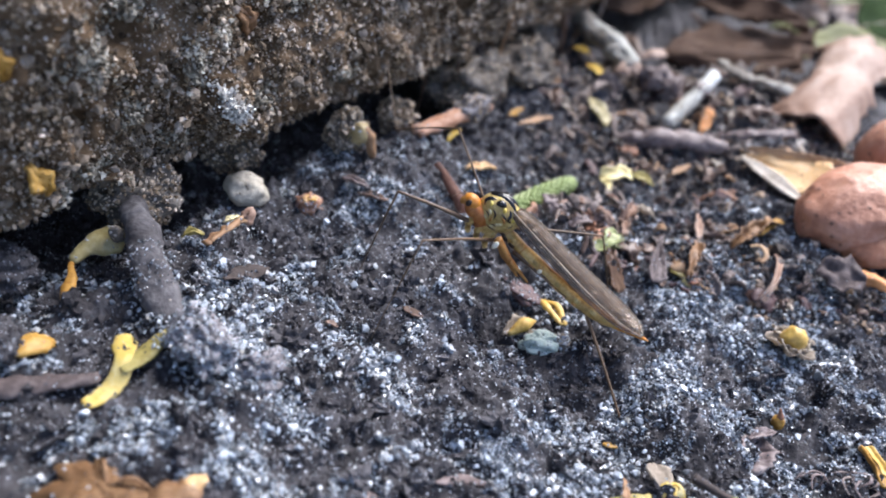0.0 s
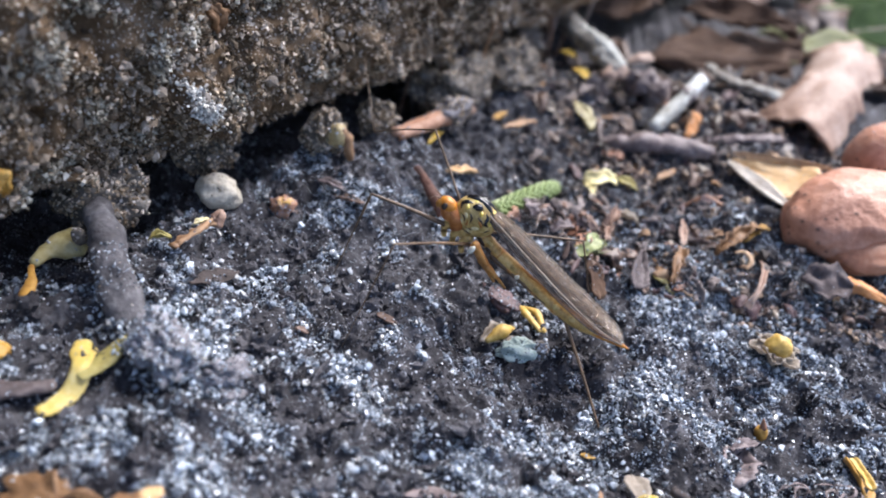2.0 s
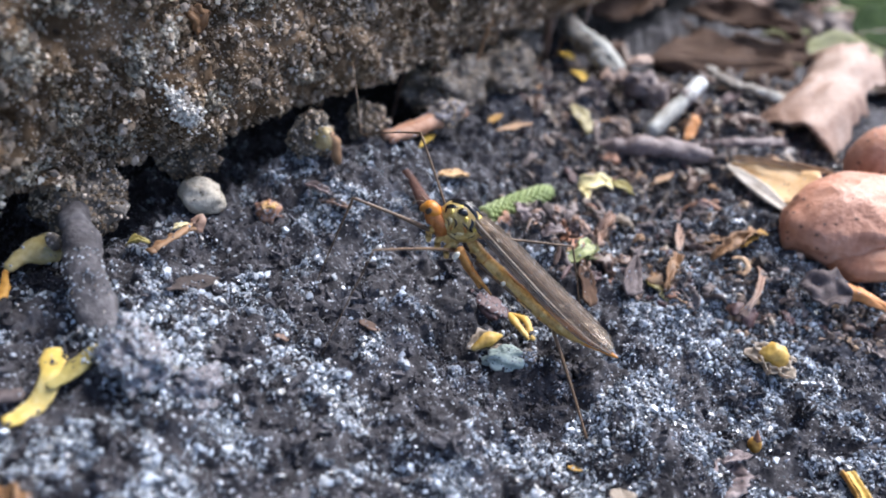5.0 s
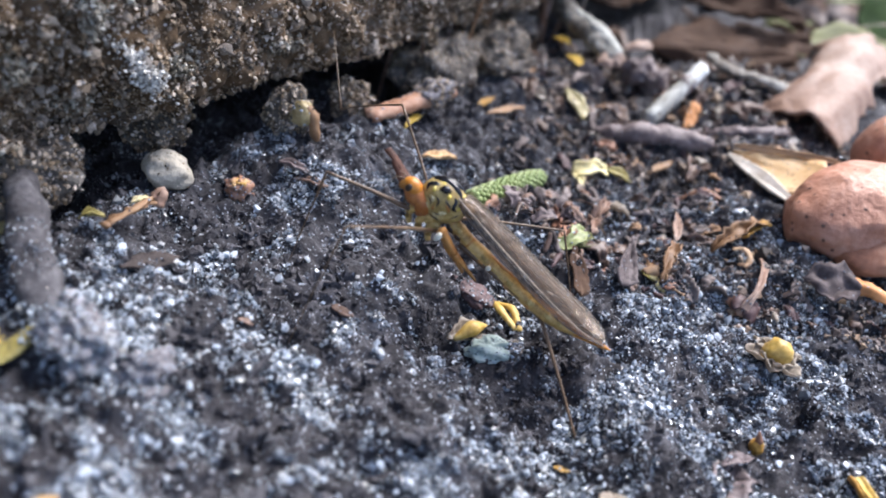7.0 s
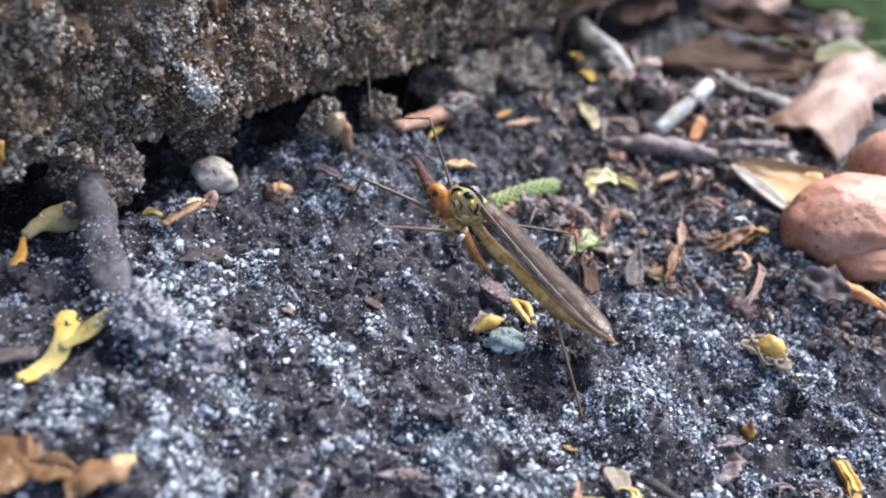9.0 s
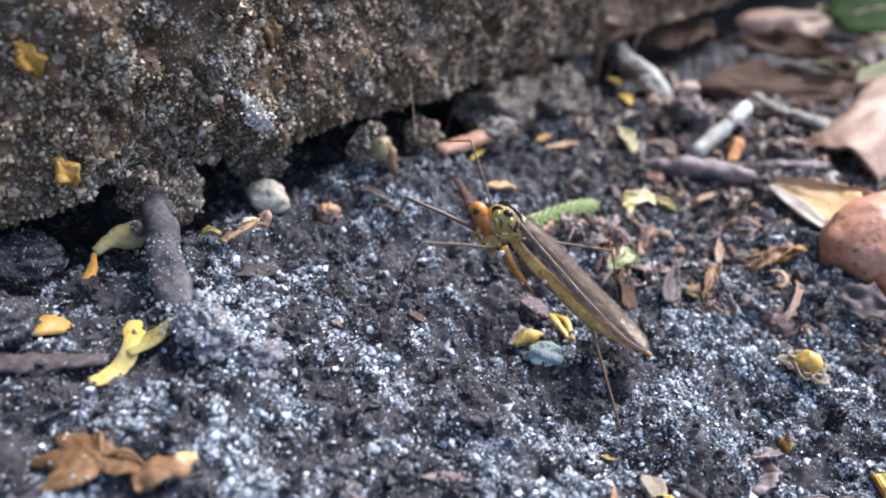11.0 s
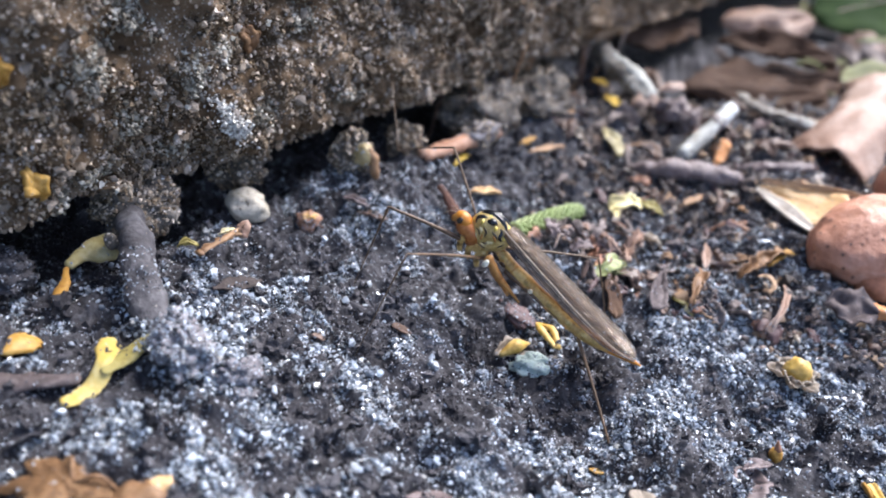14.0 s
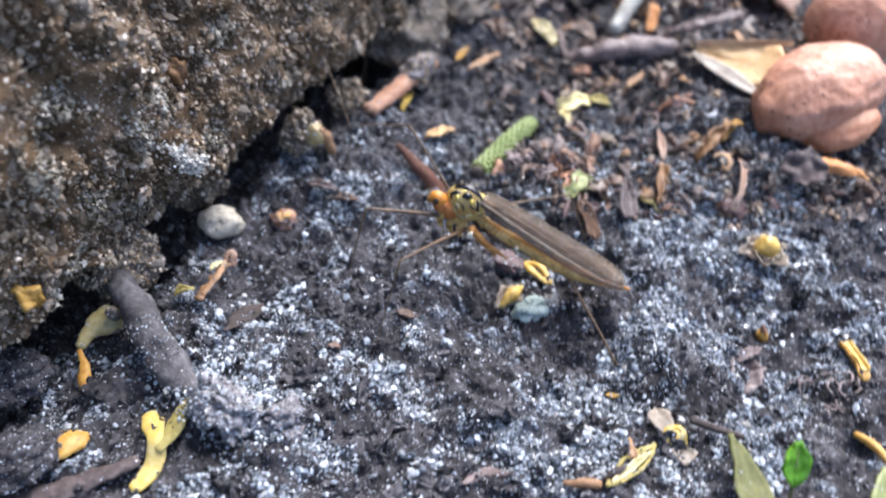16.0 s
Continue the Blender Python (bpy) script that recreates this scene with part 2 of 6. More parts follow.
NUT = surface("brick_brown_shell", ((0.28, (0.24, 0.09, 0.05)), (0.46, (0.5, 0.24, 0.15)), (0.6, (0.6, 0.34, 0.24)), (0.75, (0.66, 0.46, 0.37))), 150, 1500, 0.5, 0.0006, specks=(2800, 0.05, (0.16, 0.08, 0.055)))
NUT_DARK = surface("dark_brown_shell", ((0.25, (0.2, 0.075, 0.038)), (0.5, (0.44, 0.19, 0.1)), (0.75, (0.58, 0.32, 0.2))), 260, 2600, 0.5, 0.0001)
ORANGE_LEAF = surface("orange_leaf", ((0.25, (0.36, 0.19, 0.07)), (0.5, (0.62, 0.4, 0.19)), (0.75, (0.74, 0.56, 0.35))), 260, 2600, 0.5, 0.00006)
CREAM = surface("cream_petal", ((0.25, (0.5, 0.4, 0.14)), (0.5, (0.76, 0.66, 0.34)), (0.75, (0.82, 0.76, 0.52))), 350, 3000, 0.5, 0.00006)
WHITE_EDGE = surface("white_leaf_edge", ((0.3, (0.46, 0.38, 0.29)), (0.5, (0.66, 0.59, 0.5)), (0.7, (0.82, 0.78, 0.7))), 350, 3000, 0.5, 0.00005)
GREEN = surface("green_catkin", ((0.25, (0.12, 0.18, 0.045)), (0.5, (0.24, 0.31, 0.11)), (0.75, (0.42, 0.46, 0.26))), 500, 3000, 0.55, 0.00006)
LEAF_GREEN = surface("green_leaf", ((0.25, (0.01, 0.022, 0.007)), (0.5, (0.022, 0.042, 0.012)), (0.75, (0.05, 0.08, 0.022))), 120, 1500, 0.85, 0.00008, spec=0.08)
BRIGHT = surface("bright_green_leaf", ((0.25, (0.079, 0.2652, 0.014)), (0.5, (0.1712, 0.442, 0.0245)), (0.75, (0.3291, 0.5746, 0.056))), 350, 2500, 0.4, 0.00005, thin=0.2)
PALE_GREEN = surface("pale_green_leaf", ((0.25, (0.1, 0.11, 0.035)), (0.5, (0.23, 0.26, 0.095)), (0.75, (0.4, 0.41, 0.23))), 350, 2500, 0.45, 0.00005)
OLIVE = surface("olive_leaf", ((0.25, (0.05, 0.06, 0.014)), (0.5, (0.12, 0.125, 0.038)), (0.75, (0.22, 0.21, 0.08))), 350, 2500, 0.7, 0.00006)
BLUE_GREEN = surface("blue_green_lump", ((0.3, (0.17, 0.23, 0.205)), (0.5, (0.36, 0.45, 0.405)), (0.7, (0.52, 0.58, 0.54))), 420, 2600, 0.5, 0.0003, specks=(2600, 0.1, (0.06, 0.07, 0.07)))
HUSK_SKIN = surface("translucent_husk", ((0.3, (0.32, 0.26, 0.2)), (0.7, (0.62, 0.55, 0.46))), 400, 3000, 0.35, 0.00005, thin=0.45)
PLUM = surface("plum_brown_lump", ((0.3, (0.0338, 0.0165, 0.0165)), (0.5, (0.0825, 0.045, 0.045)), (0.75, (0.165, 0.105, 0.105))), 500, 3500, 0.6, 0.00008)
RED_BRACT = surface("red_bract", ((0.25, (0.04, 0.018, 0.013)), (0.5, (0.105, 0.046, 0.03)), (0.75, (0.2, 0.11, 0.08))), 350, 3000, 0.6, 0.00012, spec=0.25)
# insect
BUG_YELLOW = surface("insect_yellow", ((0.3, (0.17, 0.1, 0.028)), (0.5, (0.42, 0.3, 0.095)), (0.68, (0.68, 0.55, 0.25))), 900, 6000, 0.35, 0.00003)
BUG_BRIGHT = surface("insect_bright_yellow", ((0.3, (0.52, 0.36, 0.05)), (0.5, (0.74, 0.58, 0.12)), (0.7, (0.82, 0.72, 0.28))), 900, 6000, 0.25, 0.00002)
BUG_CREAM = surface("insect_cream", ((0.3, (0.36, 0.28, 0.12)), (0.5, (0.6, 0.51, 0.27)), (0.7, (0.76, 0.7, 0.48))), 1200, 6000, 0.3, 0.00003)
BUG_RUST = surface("insect_rust_red", ((0.3, (0.14, 0.04, 0.01)), (0.5, (0.34, 0.11, 0.022)), (0.75, (0.52, 0.22, 0.06))), 900, 6000, 0.4, 0.00004)
BUG_GAP_SHADE = surface("insect_gap_shade", ((0.3, (0.02, 0.011, 0.006)), (0.7, (0.075, 0.042, 0.02))), 900, 6000, 0.35, 0.00002)
BUG_BLACK = surface("insect_black", ((0.3, (0.006, 0.006, 0.007)), (0.7, (0.02, 0.02, 0.022))), 900, 6000, 0.15, 0.00001)
BUG_ORANGE = surface("insect_orange", ((0.3, (0.28, 0.08, 0.01)), (0.5, (0.52, 0.19, 0.02)), (0.75, (0.7, 0.36, 0.075))), 900, 6000, 0.35, 0.00003)
BUG_BROWN = surface("insect_amber_brown", ((0.3, (0.16, 0.06, 0.014)), (0.5, (0.38, 0.17, 0.035)), (0.75, (0.56, 0.31, 0.1))), 900, 6000, 0.4, 0.00003)
BUG_ABDOMEN = surface("insect_abdomen", ((0.3, (0.2, 0.11, 0.03)), (0.5, (0.52, 0.34, 0.105)), (0.7, (0.72, 0.54, 0.22))), 700, 5000, 0.4, 0.00004)
BUG_LEG = surface("insect_leg", ((0.3, (0.06, 0.036, 0.02)), (0.7, (0.19, 0.12, 0.066))), 900, 6000, 0.4, 0.00002)
BUG_WHITE = surface("insect_pale", ((0.3, (0.6, 0.55, 0.4)), (0.7, (0.82, 0.8, 0.68))), 900, 6000, 0.35, 0.00002)
PALE_VEIN_SHEEN = surface("wing_pale_vein_sheen", ((0.3, (0.26, 0.2, 0.14)), (0.7, (0.52, 0.45, 0.36))), 900, 6000, 0.15, 0.00001)
VEIN = surface("wing_vein", ((0.3, (0.02, 0.014, 0.01)), (0.7, (0.06, 0.04, 0.028))), 900, 6000, 0.4, 0.00001)


def wing_material():
    m = bpy.data.materials.new("wing_membrane")
    m.use_nodes = True
    n, l = m.node_tree.nodes, m.node_tree.links
    b = n["Principled BSDF"]
    b.inputs["Base Color"].default_value = (0.135, 0.102, 0.073, 1)
    b.inputs["Roughness"].default_value = 0.26
    b.inputs["Specular IOR Level"].default_value = 0.4
    b.inputs["Coat Weight"].default_value = 1.0
    b.inputs["Coat Roughness"].default_value = 0.06
    no = n.new("ShaderNodeTexNoise")
    no.inputs["Scale"].default_value = 1500
    l.new(n.new("ShaderNodeTexCoord").outputs["Object"], no.inputs["Vector"])
    bp = n.new("ShaderNodeBump")
    bp.inputs["Distance"].default_value = 0.00022
    l.new(no.outputs["Fac"], bp.inputs["Height"])
    l.new(bp.outputs["Normal"], b.inputs["Normal"])
    tr = n.new("ShaderNodeBsdfTransparent")
    tr.inputs["Color"].default_value = (0.8, 0.69, 0.55, 1)
    ms = n.new("ShaderNodeMixShader")
    ms.inputs["Fac"].default_value = 0.64
    l.new(b.outputs[0], ms.inputs[1])
    l.new(tr.outputs[0], ms.inputs[2])
    l.new(ms.outputs[0], n["Material Output"].inputs["Surface"])
    return m


WING = wing_material()


# ---- shape helpers, in millimetres ----
def mesh_of(name, verts, faces, material, origin=(0, 0, 0), smooth=True):
    me = bpy.data.meshes.new(name)
    v = (np.asarray(verts, float).reshape(-1, 3) - np.asarray(origin, float)) * MM
    me.from_pydata(v.tolist(), [], [tuple(int(i) for i in f) for f in faces])
    me.materials.append(material)
    if smooth:
        me.polygons.foreach_set("use_smooth", [True] * len(me.polygons))
    me.update()
    return me


ORIGIN = {}


def thing(name, label, category, at, group=""):
    """An empty at the thing's base, which carries its parts."""
    ob = tagged(new(name), label, category, group)
    ob.location = Vector(at) * MM
    ORIGIN[ob.name] = tuple(at)
    return ob


DUSTED = []


def part(name, shape, material, parent, label="", smooth=True):
    if not material.name.startswith(("insect", "wing", "grey_bark", "brick", "dark_brown_shell", "pale_limestone", "blue_green", "golden", "green_catkin", "bright_green", "red_bract")):
        DUSTED.append(shape)
    o = ORIGIN[parent.name]
    ob = new(name, mesh_of(name, *shape, material, o, smooth))
    ob.parent = parent
    ORIGIN[ob.name] = o
    return tagged(ob, label)


def solo(name, shape, material, label, category, group="", kind="", smooth=True):
    DUSTED.append(shape)
    v = np.asarray(shape[0], float)
    o = (v.min(0) + v.max(0)) / 2
    o[2] = v[:, 2].min()
    ob = new(name, mesh_of(name, *shape, material, o, smooth))
    ob.location = Vector(o) * MM
    return tagged(ob, label, category, group, kind)


def rnd2(ix, iy, seed):
    h = (ix.astype(np.int64) * 374761393 + iy.astype(np.int64) * 668265263 + seed * 1442695041) & 0x7FFFFFFF
    h = ((h ^ (h >> 13)) * 1274126177) & 0x7FFFFFFF
    return ((h ^ (h >> 16)) & 0xFFFF) / 65535.0


def vnoise(x, y, seed=0):
    """Smooth value noise over the plane, -1 to 1."""
    ix, iy = np.floor(x), np.floor(y)
    fx, fy = x - ix, y - iy
    fx, fy = fx * fx * (3 - 2 * fx), fy * fy * (3 - 2 * fy)
    a, b = rnd2(ix, iy, seed), rnd2(ix + 1, iy, seed)
    c, d = rnd2(ix, iy + 1, seed), rnd2(ix + 1, iy + 1, seed)
    return 2 * ((a * (1 - fx) + b * fx) * (1 - fy) + (c * (1 - fx) + d * fx) * fy) - 1


def fbm(x, y, octaves=3, seed=0):
    out, amp = 0, 1.0
    for k in range(octaves):
        out = out + amp * vnoise(x * 2**k + 17.3 * k, y * 2**k - 9.1 * k, seed + k)
        amp *= 0.5
    return out


def jitter(v, amp, scale, seed=0.0):
    """Moves each vertex along its way from the middle by noise."""
    v = np.asarray(v, float)
    mid = v.mean(0)
    out = v.copy()
    for i, p in enumerate(v):
        q = Vector(p) * scale + Vector((seed * 3.1, seed * 1.7, -seed))
        out[i] = p + (p - mid) / (np.linalg.norm(p - mid) + 1e-9) * amp * (noise.noise(q) + 0.5 * noise.noise(q * 2.3))
    return out


def smooth_line(points, n):
    p = np.asarray(points, float)
    if len(p) == 2:
        return p[0] + (p[1] - p[0]) * np.linspace(0, 1, n)[:, None]
    ext = np.vstack([2 * p[0] - p[1], p, 2 * p[-1] - p[-2]])
    out = []
    for s in np.linspace(0, len(p) - 1 - 1e-9, n):
        i, f = int(s), s - int(s)
        a, b, c, d = ext[i : i + 4]
        out.append(0.5 * (2 * b + (c - a) * f + (2 * a - 5 * b + 4 * c - d) * f * f + (3 * b - a - 3 * c + d) * f**3))
    return np.array(out)


def tube(points, radii, n=16, seg=10, rough=0.0, scale=1.0, seed=0.0, flat=1.0, up=(0, 0, 1)):
    """A rounded, closed tube along a smooth line; flat squeezes it across up."""
    line = smooth_line(points, n)
    rad = np.interp(np.linspace(0, 1, n), np.linspace(0, 1, len(radii)), radii)
    tang = np.gradient(line, axis=0)
    tang /= np.linalg.norm(tang, axis=1)[:, None] + 1e-12
    verts, faces = [], []
    for i in range(n):
        s = np.cross(tang[i], up)
        if np.linalg.norm(s) < 1e-3:
            s = np.cross(tang[i], (1, 0, 0))
        s /= np.linalg.norm(s)
        w = np.cross(s, tang[i])
        for k in range(seg):
            a = 2 * math.pi * k / seg
            q = line[i] + rad[i] * (math.cos(a) * s + flat * math.sin(a) * w)
            if rough:
                q = q + rough * (q - line[i]) / (rad[i] + 1e-9) * (noise.noise(Vector(q * scale) + Vector((seed, 0, 0))) + 0.5 * noise.noise(Vector(q * scale * 2.7)))
            verts.append(q)
    for i in range(n - 1):
        for k in range(seg):
            a, b = i * seg + k, i * seg + (k + 1) % seg
            faces.append((a, b, b + seg, a + seg))
    verts += [line[0] - tang[0] * rad[0] * 0.35, line[-1] + tang[-1] * rad[-1] * 0.35]
    s0, s1 = len(verts) - 2, len(verts) - 1
    for k in range(seg):
        faces.append((s0, (k + 1) % seg, k))
        faces.append((s1, (n - 1) * seg + k, (n - 1) * seg + (k + 1) % seg))
    return verts, faces


def blob(at, radii, turn=(0, 0, 0), amp=0.0, scale=1.0, seed=0.0, rows=12, cols=18):
    """An uneven ellipsoid."""
    rot = Euler([radians(a) for a in turn]).to_matrix()
    verts, faces = [], []
    for i in range(rows + 1):
        th = math.pi * i / rows
        for k in range(cols if 0 < i < rows else 1):
            ph = 2 * math.pi * k / cols
            d = Vector((math.sin(th) * math.cos(ph), math.sin(th) * math.sin(ph), math.cos(th)))
            f = 1 + amp * (noise.noise(d * scale * 1.3 + Vector((seed, seed * 2, 0))) + 0.5 * noise.noise(d * scale * 3.1 + Vector((0, seed, 0))))
            verts.append(Vector(at) + rot @ Vector((d.x * radii[0] * f, d.y * radii[1] * f, d.z * radii[2] * f)))

    def idx(i, k):
        return 0 if i == 0 else len(verts) - 1 if i == rows else 1 + (i - 1) * cols + k % cols

    for i in range(rows):
        for k in range(cols):
            f = [idx(i, k), idx(i + 1, k), idx(i + 1, k + 1), idx(i, k + 1)]
            faces.append([q for j, q in enumerate(f) if q not in f[:j]])
    return [tuple(v) for v in verts], faces


def petal(p0, p1, width, up=(0, 0, 1), bend=0.0, cup=0.0, thick=0.12, shape="leaf", wave=0.0, curl=0.0, seed=0.0, nu=16, nv=8, ragged=0.13):
    """A thin solid blade from p0 to p1: bend lifts its middle, cup its edges, curl rolls it about its length."""
    p0, p1, up = np.asarray(p0, float), np.asarray(p1, float), np.asarray(up, float)
    ax = p1 - p0
    ln = np.linalg.norm(ax)
    ax = ax / ln
    sd = np.cross(up, ax)
    sd /= np.linalg.norm(sd)
    nm = np.cross(ax, sd)
    top = []
    for i in range(nu + 1):
        u = i / nu
        if shape == "leaf":
            w = math.sin(math.pi * min(max(u * 0.96 + 0.02, 0), 1)) ** 0.75
        elif shape == "drop":
            w = math.sin(math.pi * (0.02 + 0.96 * u**0.6)) ** 0.8
        elif shape == "spear":
            w = max(1 - u, 0.03) ** 0.8 * min(1, u * 6 + 0.35)
        else:
            w = min(1, 8 * u + 0.5, 8 * (1 - u) + 0.45)
        for k in range(nv + 1):
            v = 2 * k / nv - 1
            half = width / 2 * w * (1 + (0.25 + 0.5 * wave) * noise.noise(Vector((u * 3.5, 3 * (v > 0), seed + p0[0]))) + ragged * noise.noise(Vector((u * 11, 5 * (v > 0), seed + p0[1]))))
            if curl:
                a = curl * v * w
                x, z = half * math.sin(a) / curl / max(w, 0.05) * 1.0, half * (1 - math.cos(a)) / abs(curl) / max(w, 0.05)
                z *= 1 if curl > 0 else -1
            else:
                x, z = half * v, 0.0
            z += width * 0.06 * noise.noise(Vector((u * 4.5 + p0[0], v * 2.2, seed))) + cup * width * v * v * w + bend * ln * 4 * u * (1 - u) + wave * 0.3 * width * noise.noise(Vector((u * 3.3, v * 1.4, seed + 5)))
            top.append(p0 + ax * u * ln + sd * x + nm * z)
    top = np.array(top)
    grid = top.reshape(nu + 1, nv + 1, 3)
    gu, gv = np.gradient(grid, axis=0), np.gradient(grid, axis=1)
    nn = np.cross(gu, gv)
    nn /= np.linalg.norm(nn, axis=2, keepdims=True) + 1e-12
    low = (grid + nn * thick).reshape(-1, 3)
    verts, m, faces = np.vstack([top, low]), (nu + 1) * (nv + 1), []
    c = nv + 1
    for i in range(nu):
        for k in range(nv):
            a = i * c + k
            faces += [(a, a + c, a + c + 1, a + 1), (m + a, m + a + 1, m + a + c + 1, m + a + c)]
    for i in range(nu):
        a, b = i * c, i * c + nv
        faces += [(a, m + a, m + a + c, a + c), (b, b + c, m + b + c, m + b)]
    for k in range(nv):
        a, b = k, nu * c + k
        faces += [(a, a + 1, m + a + 1, m + a), (b, m + b, m + b + 1, b + 1)]
    return verts, faces


def joined(*shapes):
    verts, faces, n = [], [], 0
    for v, f in shapes:
        verts.append(np.asarray(v, float).reshape(-1, 3))
        faces += [tuple(i + n for i in q) for q in f]
        n += len(verts[-1])
    return np.vstack(verts), faces


# ---- ground: one sheet of dark sandy soil ----
def step01(t):
    t = np.clip(t, 0, 1)
    return t * t * (3 - 2 * t)


def swell(x, y):
    """The large forms of the soil: the bank behind, mounds and hollows."""
    z = 3.5 * step01((x - 8) / 16) * step01((y + 2) / 20) + 2 * step01((y - 20) / 25)
    for a, b, c, s in ((-17, 11, 2.2, 5), (-22, -9, 2.2, 3.5), (-19.5, -16.5, 2.0, 3), (-1, -4, -2, 4.5), (5, -11, -1.8, 3), (9.5, -10, 1.6, 2.5),
                       (3, 6, 1.2, 3), (-12, 16, 1.2, 3), (-8, -14, 0.5, 5), (14, -9, -0.6, 4), (4, -7.5, -1.0, 2.2), (-7.2, 9.6, -1.3, 1.6)):
        z = z + c * np.exp(-((x - a) ** 2 + (y - b) ** 2) / (2 * s * s))
    d = (x + 30.6) * 0.878 - (y + 10.4) * 0.478
    return z - 3.2 * step01((-0.6 - d) / 2.2)


def cells(x, y, seed):
    """Distance to the nearest of scattered points, about 0 to 1."""
    ix, iy = np.floor(x), np.floor(y)
    best = np.full(np.broadcast(x, y).shape, 9.0)
    for dx in (-1, 0, 1):
        for dy in (-1, 0, 1):
            cx, cy = ix + dx, iy + dy
            px, py = cx + rnd2(cx, cy, seed), cy + rnd2(cx, cy, seed + 7)
            best = np.minimum(best, np.hypot(px - x, py - y))
    return best


def relief(x, y):
    near = np.exp(-((np.hypot(x, y - 20) / 120.0) ** 2))
    warp = 0.6 * fbm(x / 1.5, y / 1.5, 2, 61)
    rough = 0.6 + 0.6 * vnoise(x / 7, y / 7, 67)
    lumps = 0.85 * fbm(x / 4.2, y / 4.2, 3, 11) + 0.5 * fbm(x / 0.8, y / 0.8, 3, 37) + rough * (0.6 - 1.45 * cells(x / 2.3 + warp, y / 2.3, 101) ** 1.5 - 0.7 * cells(x / 0.95, y / 0.95 + warp, 103))
    return swell(x, y) + near * lumps + (1 - near) * 6 * fbm(x / 150, y / 150, 2, 5)


def spread(lo, hi, fine, reach, growth=1.16):
    core = np.arange(lo, hi + fine / 2, fine)
    out, stepw, left, right = [], fine, [], []
    a, b = lo, hi
    while a > -reach:
        stepw *= growth
        a -= stepw
        b += stepw
        left.append(a)
        right.append(b)
    return np.concatenate([left[::-1], core, right])


GX, GY = spread(-38, 34, 0.2, 30000.0), spread(-29, 48, 0.2, 30000.0)
GZ = relief(GX[None, :], GY[:, None])


def ground_at(x, y):
    x, y = np.atleast_1d(np.asarray(x, float)), np.atleast_1d(np.asarray(y, float))
    i = np.clip(np.searchsorted(GX, x) - 1, 0, len(GX) - 2)
    j = np.clip(np.searchsorted(GY, y) - 1, 0, len(GY) - 2)
    fx, fy = (x - GX[i]) / (GX[i + 1] - GX[i]), (y - GY[j]) / (GY[j + 1] - GY[j])
    return GZ[j, i] * (1 - fx) * (1 - fy) + GZ[j, i + 1] * fx * (1 - fy) + GZ[j + 1, i] * (1 - fx) * fy + GZ[j + 1, i + 1] * fx * fy


def zg(x, y):
    return float(ground_at(x, y)[0])


def grid_mesh(name, pts, nx, ny, material):
    """A quad sheet from nx by ny points."""
    me = bpy.data.meshes.new(name)
    a = (np.arange(ny - 1)[:, None] * nx + np.arange(nx - 1)[None, :]).ravel()
    quads = np.stack([a, a + 1, a + nx + 1, a + nx], 1)
    me.vertices.add(len(pts))
    me.vertices.foreach_set("co", (pts * MM).astype(np.float32).ravel())
    me.loops.add(quads.size)
    me.loops.foreach_set("vertex_index", quads.ravel().astype(np.int32))
    me.polygons.add(len(quads))
    me.polygons.foreach_set("loop_start", np.arange(0, quads.size, 4, dtype=np.int32))
    me.polygons.foreach_set("use_smooth", np.ones(len(quads), bool))
    me.materials.append(material)
    me.update(calc_edges=True)
    return me


XX, YY = np.meshgrid(GX, GY)
ground = new("ground", grid_mesh("ground", np.stack([XX.ravel(), YY.ravel(), GZ.ravel()], 1), len(GX), len(GY), SOIL))
tagged(ground, "dark damp sandy soil, crumbly and uneven", "ground", kind="structure")

# ---- the stone kerb slab along the bed ----
SU, SN = np.array([0.478, 0.878, 0.0]), np.array([0.878, -0.478, 0.0])
S0 = np.array([-30.6, -10.4, 0.0])


def slab_point(s, c):
    """s: along the slab; c: round its cross-section, 0 deep under, 1 at the lower edge, 2 at the top edge, 3 far behind."""
    edge = 4.3 + 0.047 * s + 0.4 * fbm(s / 5.0, s * 0 + 2.2, 3, 71) + 0.25 * fbm(s / 1.3, s * 0, 2, 75)
    edge = np.clip(edge, 2.0, 14.0)
    out = np.where(c < 1, -14.0 * (1 - c) - 0.0, np.where(c < 2, -1.6 * np.clip(c - 1, 0, 1), -1.6 - 220.0 * np.clip(c - 2, 0, 1)))
    z = np.where(c < 1, edge + 1.2 * np.sin((1 - c) * 1.6) + 2.0 * (1 - c), np.where(c < 2, edge + (52.0 - edge) * np.clip(c - 1, 0, 1), 52.0))
    return out, z


